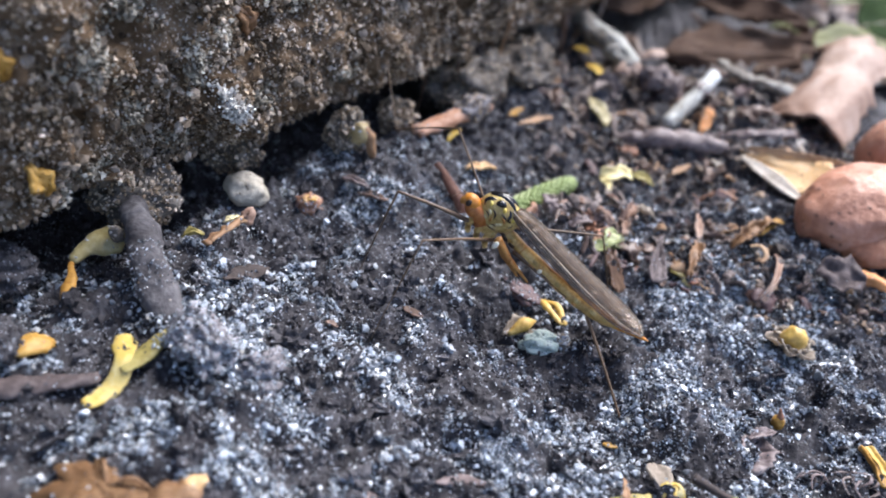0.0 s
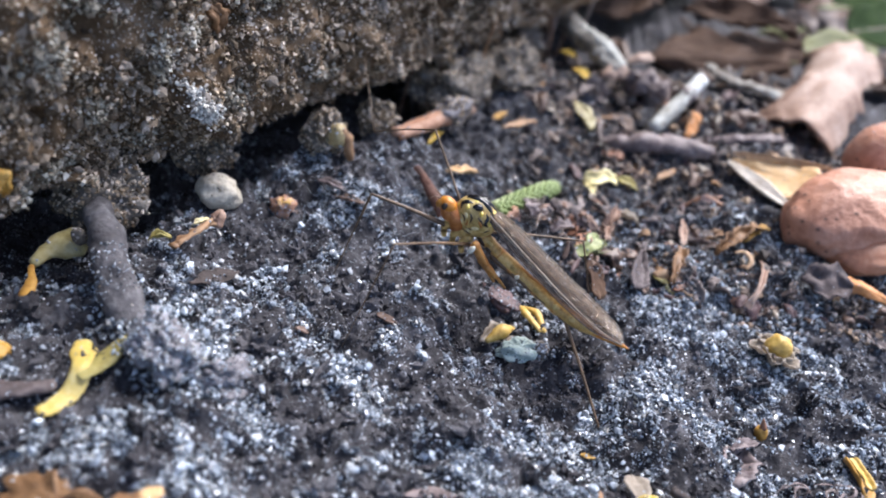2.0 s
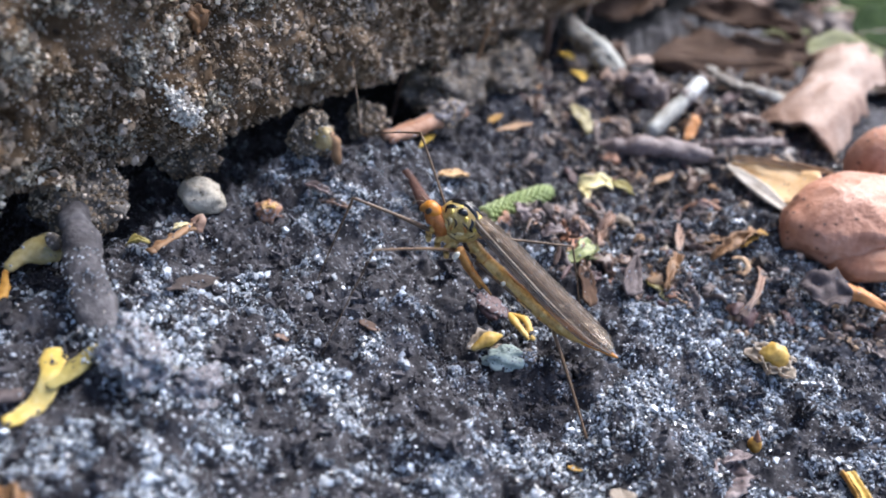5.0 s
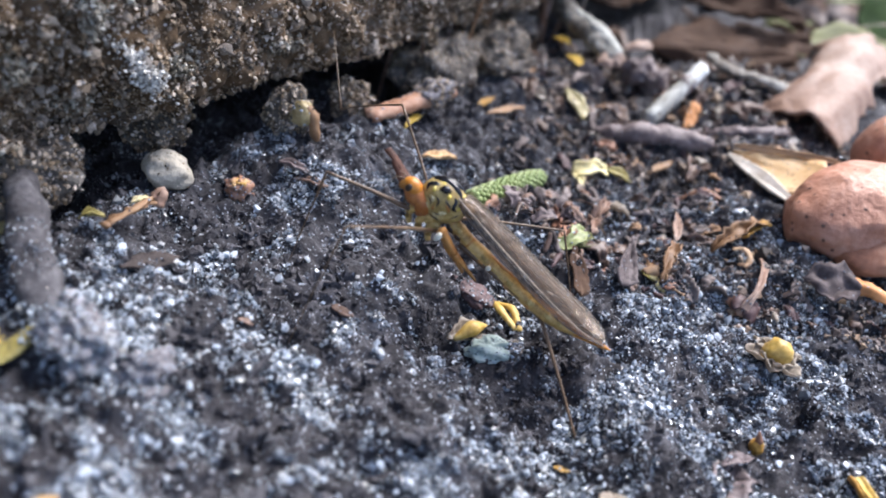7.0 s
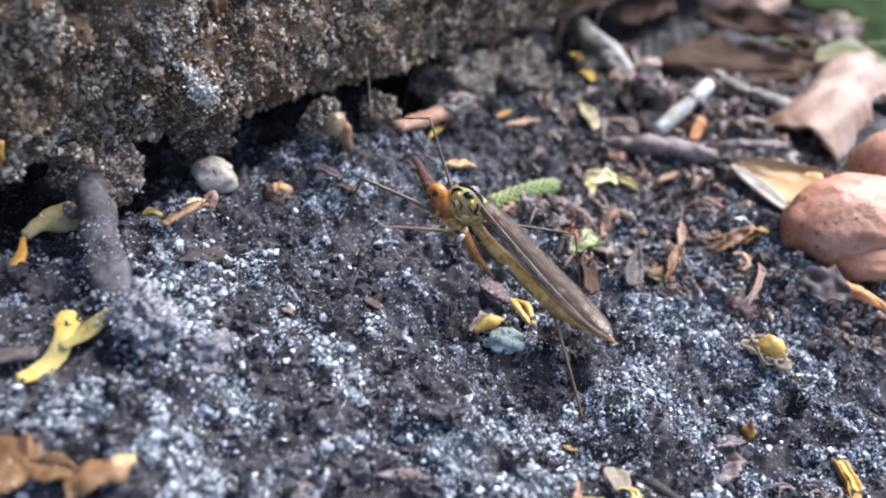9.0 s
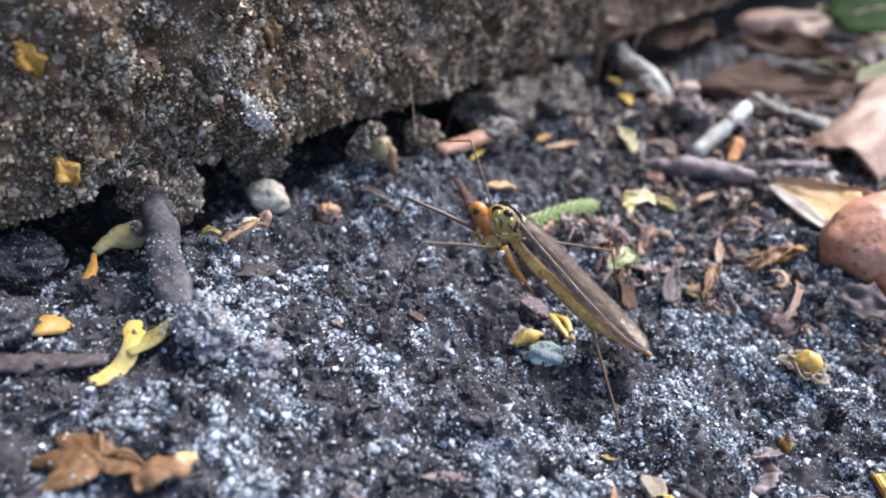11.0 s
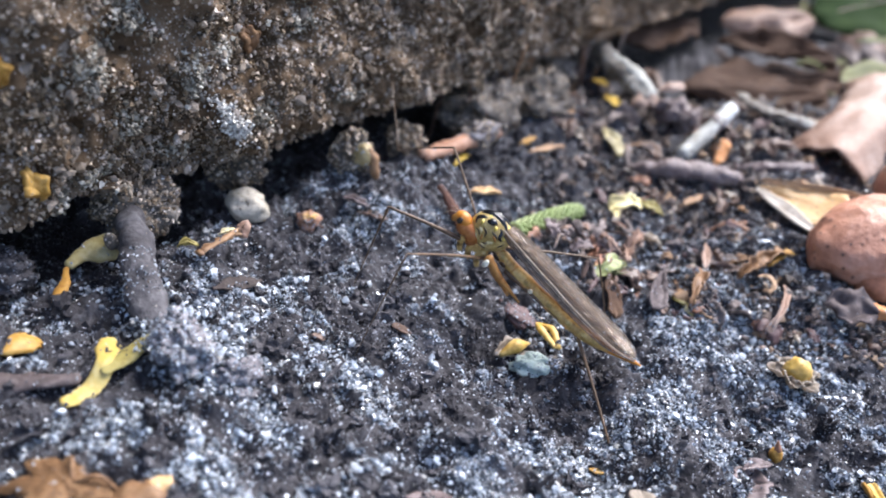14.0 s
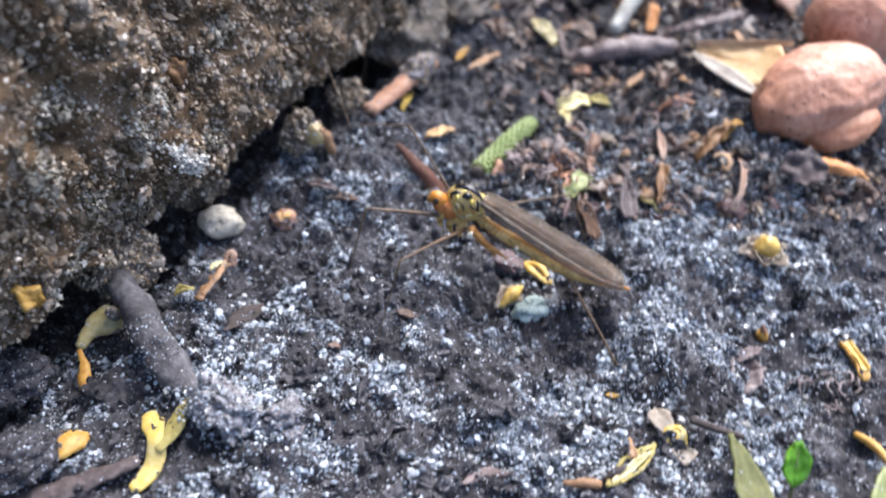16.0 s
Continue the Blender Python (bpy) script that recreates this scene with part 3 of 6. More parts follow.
def slab_sheet():
    s = np.concatenate([np.linspace(-400, -34, 30), np.arange(-33, 75, 0.36), np.linspace(76, 120, 80), np.linspace(125, 600, 40)])
    c = np.concatenate([np.linspace(0, 0.9, 14), np.linspace(0.93, 1.0, 6), 1 + np.arange(1, 84) / 84 * 0.62, np.linspace(1.64, 2, 14), np.linspace(2.02, 3, 12)])
    ss, cc = np.meshgrid(s, c)
    out, z = slab_point(ss, cc)
    zz = np.where(cc < 1, -10 * (1 - cc), z)
    bump = 1.1 * fbm(ss / 5.0, zz / 5.0, 3, 41) + 0.9 * np.abs(fbm(ss / 2.1, zz / 2.1, 2, 47)) + 0.42 * fbm(ss / 0.8, zz / 0.8, 3, 53)
    for a, b, amp, w in ((11.9, 8.9, 1.7, 1.1), (0.0, 4.4, 1.0, 1.6), (33.0, 6.3, 0.7, 1.2), (4.0, 14.0, 1.1, 3.0), (10.0, 15.0, 0.8, 2.4)):
        bump += amp * np.exp(-((ss - a) ** 2 + (zz - b) ** 2) / (2 * w * w))
    soft = np.exp(-((cc - 1.0) / 0.03) ** 2)
    out = out + bump - 0.5 * soft - 1.25
    z = z + np.where((cc <= 1), 0.4 * bump, 0)
    p = S0 + ss[..., None] * SU + out[..., None] * SN
    p[..., 2] = z
    return p, s, c


SP, SS, SC = slab_sheet()
slab = new("stone_kerb", grid_mesh("stone_kerb", SP.reshape(-1, 3), len(SS), len(SC), STONE))
tagged(slab, "rough weathered grey-brown stone kerb with sand stuck to it", "kerb", kind="structure")


# ---- loose grains ----
ICO_V = []
for a, b in ((1, 1.618), (-1, 1.618), (1, -1.618), (-1, -1.618)):
    ICO_V += [(0, a, b), (a, b, 0), (b, 0, a)]
ICO_V = np.array(ICO_V) / 1.902


def hull_faces(v):
    """Triangles of the icosahedron: the nearest triples, turned outward."""
    out = []
    d = np.linalg.norm(v[:, None] - v[None], axis=2)
    for i in range(12):
        for j in range(i + 1, 12):
            for k in range(j + 1, 12):
                if max(d[i, j], d[j, k], d[i, k]) < 1.2:
                    f = (i, j, k)
                    if np.dot(np.cross(v[j] - v[i], v[k] - v[i]), v[i]) < 0:
                        f = (i, k, j)
                    out.append(f)
    return np.array(out)


ICO_F = hull_faces(ICO_V)
OCT_V = np.array([(1, 0, 0), (-1, 0, 0), (0, 1, 0), (0, -1, 0), (0, 0, 1), (0, 0, -1)], float)
OCT_F = np.array([(0, 2, 4), (2, 1, 4), (1, 3, 4), (3, 0, 4), (2, 0, 5), (1, 2, 5), (3, 1, 5), (0, 3, 5)])

TET_V = np.array([(1, 1, 1), (1, -1, -1), (-1, 1, -1), (-1, -1, 1)], float) * 0.8
TET_F = np.array([(0, 1, 2), (0, 3, 1), (0, 2, 3), (1, 3, 2)])
BIP_V = np.array([(1, 0, 0), (-0.5, 0.87, 0), (-0.5, -0.87, 0), (0, 0, 1), (0, 0, -1)], float)
BIP_F = np.array([(0, 1, 3), (1, 2, 3), (2, 0, 3), (1, 0, 4), (2, 1, 4), (0, 2, 4)])


def grains(name, centres, sizes, material, base, rng, uneven=0.35, flat=0.25, smooth=False):
    """Many small uneven pebbles in one mesh; the base may hold several shapes, taken in turn."""
    bv, bf = base
    bv = bv if bv.ndim == 3 else bv[None]
    n, k = len(centres), bv.shape[1]
    v = bv[np.arange(n) % len(bv)] * (1 + uneven * rng.uniform(-1, 1, (n, k, 1)))
    v = v * (1 + flat * rng.uniform(-1, 1, (n, 1, 3)))
    q = rng.normal(size=(n, 4))
    q /= np.linalg.norm(q, axis=1)[:, None]
    w, x, y, z = q.T
    r = np.stack([1 - 2 * (y * y + z * z), 2 * (x * y - z * w), 2 * (x * z + y * w), 2 * (x * y + z * w), 1 - 2 * (x * x + z * z), 2 * (y * z - x * w),
                  2 * (x * z - y * w), 2 * (y * z + x * w), 1 - 2 * (x * x + y * y)], 1).reshape(n, 3, 3)
    v = np.einsum("nij,nkj->nki", r, v) * sizes[:, None, None] + centres[:, None]
    f = (bf[None] + (np.arange(n) * k)[:, None, None]).reshape(-1, 3)
    me = bpy.data.meshes.new(name)
    me.vertices.add(n * k)
    me.vertices.foreach_set("co", (v.reshape(-1, 3) * MM).astype(np.float32).ravel())
    me.loops.add(f.size)
    me.loops.foreach_set("vertex_index", f.ravel().astype(np.int32))
    me.polygons.add(len(f))
    me.polygons.foreach_set("loop_start", np.arange(0, f.size, 3, dtype=np.int32))
    me.polygons.foreach_set("use_smooth", np.full(len(f), smooth))
    me.materials.append(material)
    me.update(calc_edges=True)
    return new(name, me)


rng = np.random.default_rng(4)


def sown(n, keep, far=46.0):
    """n places on the near soil, kept by a chance that keep(x, y) gives."""
    x, y = rng.uniform(-40, 36, n) if far > 20 else rng.uniform(-34, 30, n), -30 + (far + 30) * rng.beta(1.0, 1.5, n)
    ok = rng.uniform(0, 1, n) < keep(x, y)
    return x[ok], y[ok]


# x, y and reach of the palest drifts, the barest lumps and one shaded spot
PALE_SPOTS = ((-22.3, -10.0, 2.5), (-23.0, -12.0, 1.7), (-17.8, -6.9, 0.9), (-17.5, -4.1, 0.9), (-12.7, -10.0, 1.7), (-15.0, -7.0, 1.3), (-20.8, -20.3, 1.3), (-17.0, -19.9, 1.7), (-23.8, -22.1, 1.3), (-14.0, -17.6, 1.0),
              (-8.5, -13.9, 1.4), (-9.4, -17.4, 1.0), (11.5, 1.0, 2.3), (10.5, 3.4, 1.6), (0.5, -12.2, 1.9), (4.5, -11.8, 1.9), (8.7, -5.7, 1.8), (11.8, -8.9, 1.7),
              (14.3, -11.4, 1.6), (27.2, 10.3, 2.5), (22.1, 2.4, 2.2), (-2.3, -16.7, 1.7), (-9.3, 1.0, 1.4), (-17.2, 0.6, 1.3), (-14.8, 5.2, 1.4), (18.5, -1.5, 1.5), (20.7, -8.4, 1.3), (-8.8, -4.5, 1.0), (-14.2, -0.3, 1.7), (2.6, -14.5, 1.3), (-0.8, -18.3, 1.6))
# the first spot thins the sand to imitate shade under the crane fly
BARE_SHADE_SPOTS = ((3.2, -5.6, 1.9), (-12.1, -4.5, 2.1), (-21.6, -4.4, 1.4), (-29.0, -14.9, 1.2), (-16.4, -12.2, 1.0), (-10.6, -15.1, 1.5), (-7.3, -18.3, 1.3), (-26.2, -22.1, 1.1), (-3.6, -10.7, 1.9), (-1.5, -9.4, 1.2), (16.3, 2.9, 2.1),
              (20.2, -4.4, 2.4), (12.5, -4.3, 1.4), (20.1, 7.4, 2.0), (-24.2, -18.1, 0.9), (5.8, -14.6, 1.1), (-11.2, -20.4, 1.2), (-5.3, -14.2, 1.1), (24.8, -0.5, 2.1), (-11.9, 4.9, 1.4), (-4.9, -2.9, 1.3), (9.8, -12.4, 1.2))


def sandy(x, y):
    """Where the pale sand lies thick."""
    f = fbm(x / 6.0, y / 6.0, 3, 91)
    g = fbm(x / 1.8, y / 1.8, 2, 95)
    heap = 0
    for a, b, w in PALE_SPOTS:
        heap = heap + 0.55 * np.exp(-((x - a) ** 2 + (y - b) ** 2) / (2 * w * w))
    for a, b, w in BARE_SHADE_SPOTS:
        heap = heap - 0.6 * np.exp(-((x - a) ** 2 + (y - b) ** 2) / (2 * w * w))
    for a, b, amp, w in ((12, 4, 0.3, 5.0), (20, 6, 0.35, 6.0), (14, 14, 0.2, 6.0), (2, 9, -0.3, 4.0), (-2, 24, -0.15, 10.0), (10, 30, 0.15, 9.0), (2, -16, 0.4, 4.0), (18, -8, 0.2, 7.0), (-18, -20, 0.05, 6.0), (16, 10, 0.3, 4.0), (-21.0, 7.0, 0.5, 2.0)):
        heap = heap + amp * np.exp(-((x - a) ** 2 + (y - b) ** 2) / (2 * w * w))
    web = np.clip(1 - 4.0 * np.abs(fbm(x / 1.3, y / 1.3, 2, 141)), 0, 1)
    return np.maximum(step01(0.95 * (0.24 + heap + 0.5 * f + 0.9 * g)) * (0.32 + 0.9 * web), 0.035) * np.clip(1.25 - y / 44.0, 0.25, 1)


def lie(x, y, size, sink=0.2):
    return np.stack([x, y, ground_at(x, y) + size * (1 - sink * 2) * 0.5], 1)


x, y = sown(60000, lambda x, y: np.clip(1.15 - np.abs(y) / 60, 0.2, 1) * np.clip(0.45 + 1.6 * fbm(x / 2.2, y / 2.2, 2, 151), 0.05, 0.9))
s = 0.07 + 0.13 * rng.random(len(x)) ** 2
tagged(grains("soil_crumbs", lie(x, y, s, 0.3), s, CRUMB, (OCT_V, OCT_F), rng, 0.35, 0.35), "dark crumbs of peaty soil", "soil", kind="stuff")
x, y = sown(200000, sandy)
s = 0.03 + 0.07 * rng.random(len(x)) ** 2.0
tagged(grains("fine_sand", lie(x, y, s, 0.0), s, SAND, (TET_V, TET_F), rng), "fine pale quartz sand strewn over the soil", "sand", kind="stuff")
x, y = sown(500000, lambda x, y: step01((sandy(x, y) - 0.12) / 0.42), 20.0)
s = 0.035 + 0.085 * rng.random(len(x)) ** 2.0
p = lie(x, y, s, 0.0)
p[:, 2] += 0.1 * rng.random(len(x)) ** 2
tagged(grains("drift_sand", p, s, SAND, (TET_V, TET_F), rng), "drifts of pale grey quartz sand on the soil", "sand", kind="stuff")
x, y = sown(26000, lambda x, y: 0.03 + step01(sandy(x, y) / 0.6) * 0.9, 20.0)
s = 0.1 + 0.19 * rng.random(len(x)) ** 3.2
tagged(grains("coarse_sand", lie(x, y, s, 0.1), s, SAND, (ICO_V, ICO_F), rng, 0.38, 0.4), "coarse glassy white and grey sand grains", "sand", kind="stuff")


def fine_base(seed):
    """A lumpy ball of 42 points and 80 faces."""
    v, f = [tuple(p) for p in ICO_V], []
    at = {}

    def half(i, j):
        key = (min(i, j), max(i, j))
        if key not in at:
            m = np.add(v[i], v[j])
            v.append(tuple(m / np.linalg.norm(m)))
            at[key] = len(v) - 1
        return at[key]

    for i, j, k in ICO_F:
        a, b, d = half(i, j), half(j, k), half(k, i)
        f += [(i, a, d), (a, j, b), (d, b, k), (a, b, d)]
    v = np.array(v)
    s = np.array([0.8 + 0.45 * noise.noise(Vector(p) * 1.1 + Vector((seed * 9.7, 0, seed))) + 0.3 * noise.noise(Vector(p) * 2.6 + Vector((0, seed * 5.1, 0))) for p in v])
    return v * s[:, None], np.array(f)


def clod_base(seed):
    """A rough crumb of soil: knobbly, with hollows."""
    v, f = fine_base(seed)
    at = {}
    v, g = [tuple(p) for p in v], []

    def half(i, j):
        key = (min(i, j), max(i, j))
        if key not in at:
            v.append(tuple((np.array(v[i]) + v[j]) / 2))
            at[key] = len(v) - 1
        return at[key]

    for i, j, k in f:
        a, b, d = half(i, j), half(j, k), half(k, i)
        g += [(i, a, d), (a, j, b), (d, b, k), (a, b, d)]
    v = np.array(v)
    s = np.array([0.85 + 0.9 * noise.noise(Vector(p) * 1.7 + Vector((seed * 3.1, 5, seed))) + 0.7 * noise.noise(Vector(p) * 4.2 + Vector((3, seed * 7.7, 1))) for p in v])
    return v * np.clip(s, 0.3, 1.7)[:, None], np.array(g)


def lumpy(x, y):
    return np.clip(0.75 - 0.9 * (sandy(x, y) - 0.25) + 0.3 * fbm(x / 3, y / 3, 2, 131), 0.05, 1)


def shapes_of(make, seeds):
    made = [make(k) for k in seeds]
    return np.stack([m[0] for m in made]), np.asarray(made[0][1])


x, y = sown(580, lumpy)
s = 0.45 + 0.7 * rng.random(len(x)) ** 2.0
tagged(grains("soil_clods", lie(x, y, s, 0.62), s, CRUMB, shapes_of(clod_base, (1, 2, 3)), rng, 0.12, 0.4), "dark lumpy clods of soil", "soil", kind="stuff")
x, y = sown(2250, lumpy)
s = 0.18 + 0.32 * rng.random(len(x)) ** 1.8
tagged(grains("soil_pellets", lie(x, y, s, 0.5), s, CRUMB, shapes_of(fine_base, (11, 12, 13)), rng, 0.15, 0.4), "small dark pellets of soil", "soil", kind="stuff")
x, y = sown(700, sandy)
s = 0.25 + 0.6 * rng.random(len(x)) ** 2
top = lie(x, y, s, 0.5)
tagged(grains("sand_clumps", top, s, CRUMB, clod_base(7), rng, 0.1, 0.35), "sandy clumps of soil", "soil", kind="stuff")
way = rng.normal(size=(len(x) * 34, 3))
way /= np.linalg.norm(way, axis=1)[:, None]
way[:, 2] = np.abs(way[:, 2])
p = np.repeat(top, 34, 0) + way * np.repeat(s, 34)[:, None] * 0.85
sz = 0.05 + 0.09 * rng.random(len(p)) ** 1.6
tagged(grains("clump_sand", p, sz, SAND, (OCT_V, OCT_F), rng), "white sand stuck on the clumps", "sand", kind="stuff")


def coat(shape, n, size, material, parent, lift=0.4, name="grit", below=-9.0):
    """Grit stuck all over a lump, as a part of it."""
    v = np.asarray(shape[0], float).reshape(-1, 3)
    tri = np.array([t for f in shape[1] for t in ((f[0], f[1], f[2]), (f[0], f[2], f[-1]))[: len(f) - 2]])
    a, b, d = v[tri[:, 0]], v[tri[:, 1]], v[tri[:, 2]]
    area = np.linalg.norm(np.cross(b - a, d - a), axis=1)
    k = rng.choice(len(tri), n, p=area / area.sum())
    u, w = rng.random((n, 1)), rng.random((n, 1))
    u, w = np.where(u + w > 1, 1 - u, u), np.where(u + w > 1, 1 - w, w)
    p = a[k] + (b - a)[k] * u + (d - a)[k] * w
    s = size * (0.6 + 0.9 * rng.random(n) ** 2)
    ob = grains(name, p - np.asarray(ORIGIN[parent.name]), s, material, (OCT_V, OCT_F), rng)
    ob.parent = parent
    return tagged(ob, kind="stuff")


# grit stuck to the slab's face and lower edge, in clusters
near_r = np.where((SC > 0.8) & (SC < 1.5))[0]
near_c = np.where((SS > -10) & (SS < 62))[0]
pr, pc = rng.choice(near_r, 130000), rng.choice(near_c, 130000)
keep = rng.uniform(0, 1, len(pr)) < np.clip(0.22 + 0.7 * fbm(SS[pc] / 3.4, SP[pr, pc, 2] / 3.4, 3, 61) + 1.5 * fbm(SS[pc] / 0.9, SP[pr, pc, 2] / 0.9, 2, 63), 0.05, 1)
pr, pc = pr[keep], pc[keep]
s = 0.06 + 0.17 * rng.random(len(pr)) ** 2.4
cen = SP[pr, pc] + rng.uniform(-0.2, 0.2, (len(pr), 3)) + SN * (s * 0.2)[:, None]
tagged(grains("stone_grit", cen, s, STONE_GRAIN, (BIP_V, BIP_F), rng, 0.4, 0.35), "grit and sand clinging to the stone kerb", "sand", kind="stuff")


pr, pc = rng.choice(near_r, 9000), rng.choice(near_c, 9000)
keep = rng.uniform(0, 1, len(pr)) < np.clip(0.5 + 0.8 * fbm(SS[pc] / 2.4, SP[pr, pc, 2] / 2.4, 2, 163), 0.1, 1)
pr, pc = pr[keep], pc[keep]
s = 0.14 + 0.26 * rng.random(len(pr)) ** 1.8
tagged(grains("kerb_crumbs", SP[pr, pc] + rng.uniform(-0.2, 0.2, (len(pr), 3)) + SN * (s * 0.1)[:, None], s, KERB_CRUMB, (ICO_V, ICO_F), rng, 0.42, 0.4), "grey-brown crumbs on the rough face of the kerb", "sand", kind="stuff")


def on_slab(along, height):
    """Nearest places of the slab's sheet to a run along it and a height."""
    ci = np.clip(np.searchsorted(SS, along), 0, len(SS) - 1)
    ri = np.array([near_r[np.argmin(np.abs(SP[near_r, c, 2] - z))] for c, z in zip(ci, height)])
    return SP[ri, ci]


# grey lichen-like crusts on the slab: clusters of grit that stand out
for along, height, wide, tall, count in ((1.9, 14.0, 0.9, 0.9, 420), (8.8, 12.5, 0.5, 0.8, 420), (11.3, 13.7, 0.6, 0.4, 260), (0.2, 4.8, 0.5, 0.6, 300), (2.1, 6.2, 0.5, 0.35, 200), (3.4, 5.9, 0.5, 0.4, 200), (14.5, 8.6, 0.9, 0.5, 240),
                                         (5.0, 16.2, 0.9, 0.6, 300), (19.0, 14.6, 1.0, 0.6, 240), (8.4, 7.0, 0.7, 0.4, 220), (24.0, 8.4, 1.2, 0.5, 240), (4.6, 9.6, 0.6, 0.5, 200)):
    a, b = along + wide * rng.normal(size=count), height + tall * rng.normal(size=count)
    p = on_slab(a, b)
    d2 = ((a - along) / wide) ** 2 + ((b - height) / tall) ** 2
    s = 0.07 + 0.15 * rng.random(count) ** 2
    p = p + SN * (0.75 * np.exp(-d2) * rng.random(count))[:, None] + rng.uniform(-0.25, 0.25, (count, 3))
    tagged(grains("grit_cluster", p, s, GREY_CRUST, (OCT_V, OCT_F), rng, 0.45, 0.45), "cluster of grey grit and lichen on the kerb", "sand", kind="stuff")
# white sand crust on the slab
pick = rng.normal(size=(1000, 2))
run, high = 11.7 + 0.6 * pick[:, 0] + 0.2 * pick[:, 1], 8.9 - 0.75 * pick[:, 0] + 0.25 * pick[:, 1]
s = 0.07 + 0.12 * rng.random(1000) ** 2
tagged(grains("sand_crust", on_slab(run, high) + SN * 0.3 * rng.random((1000, 1)) + rng.uniform(-0.2, 0.2, (1000, 3)), s, WHITE_CRUST, (OCT_V, OCT_F), rng),
       "crust of white sand on the kerb's face", "sand", kind="stuff")


# ---- the crane fly ----
def leg(fly, name, points, radii, cuts=("femur", "tibia", "tarsus")):
    """A leg in its joints: one straight piece between two points of the list."""
    top = None
    for (a, b), (ra, rb), nm in zip(zip(points, points[1:]), zip(radii, radii[1:]), cuts):
        mid = (np.asarray(a, float) + b) / 2 + np.array((0, 0, 0.012)) * np.linalg.norm(np.subtract(b, a))
        ob = part("leg" if top is None else nm if nm != "coxa" else "shin", tube([a, mid, b], (ra, (ra + rb) / 2 * 0.9, rb), 10, 7), BUG_LEG if nm != "coxa" else BUG_BROWN, top or fly)
        top = top or ob
    return top


def grains_shape(points, n, salt):
    """Tiny flat specks scattered over a sheet's points, as one shape."""
    r = np.random.default_rng(90 + salt)
    verts, faces = [], []
    for p in points[r.integers(0, len(points), n)]:
        q = p + r.uniform(-0.06, 0.06, 3) * np.array([1, 1, 0.2]) + np.array([0.01, -0.015, 0.03])
        faces += [tuple(f + len(verts)) for f in TET_F]
        verts += list(q + TET_V * r.uniform(0.018, 0.045) * np.array([1.0, 1.0, 0.7]))
    return np.array(verts), faces


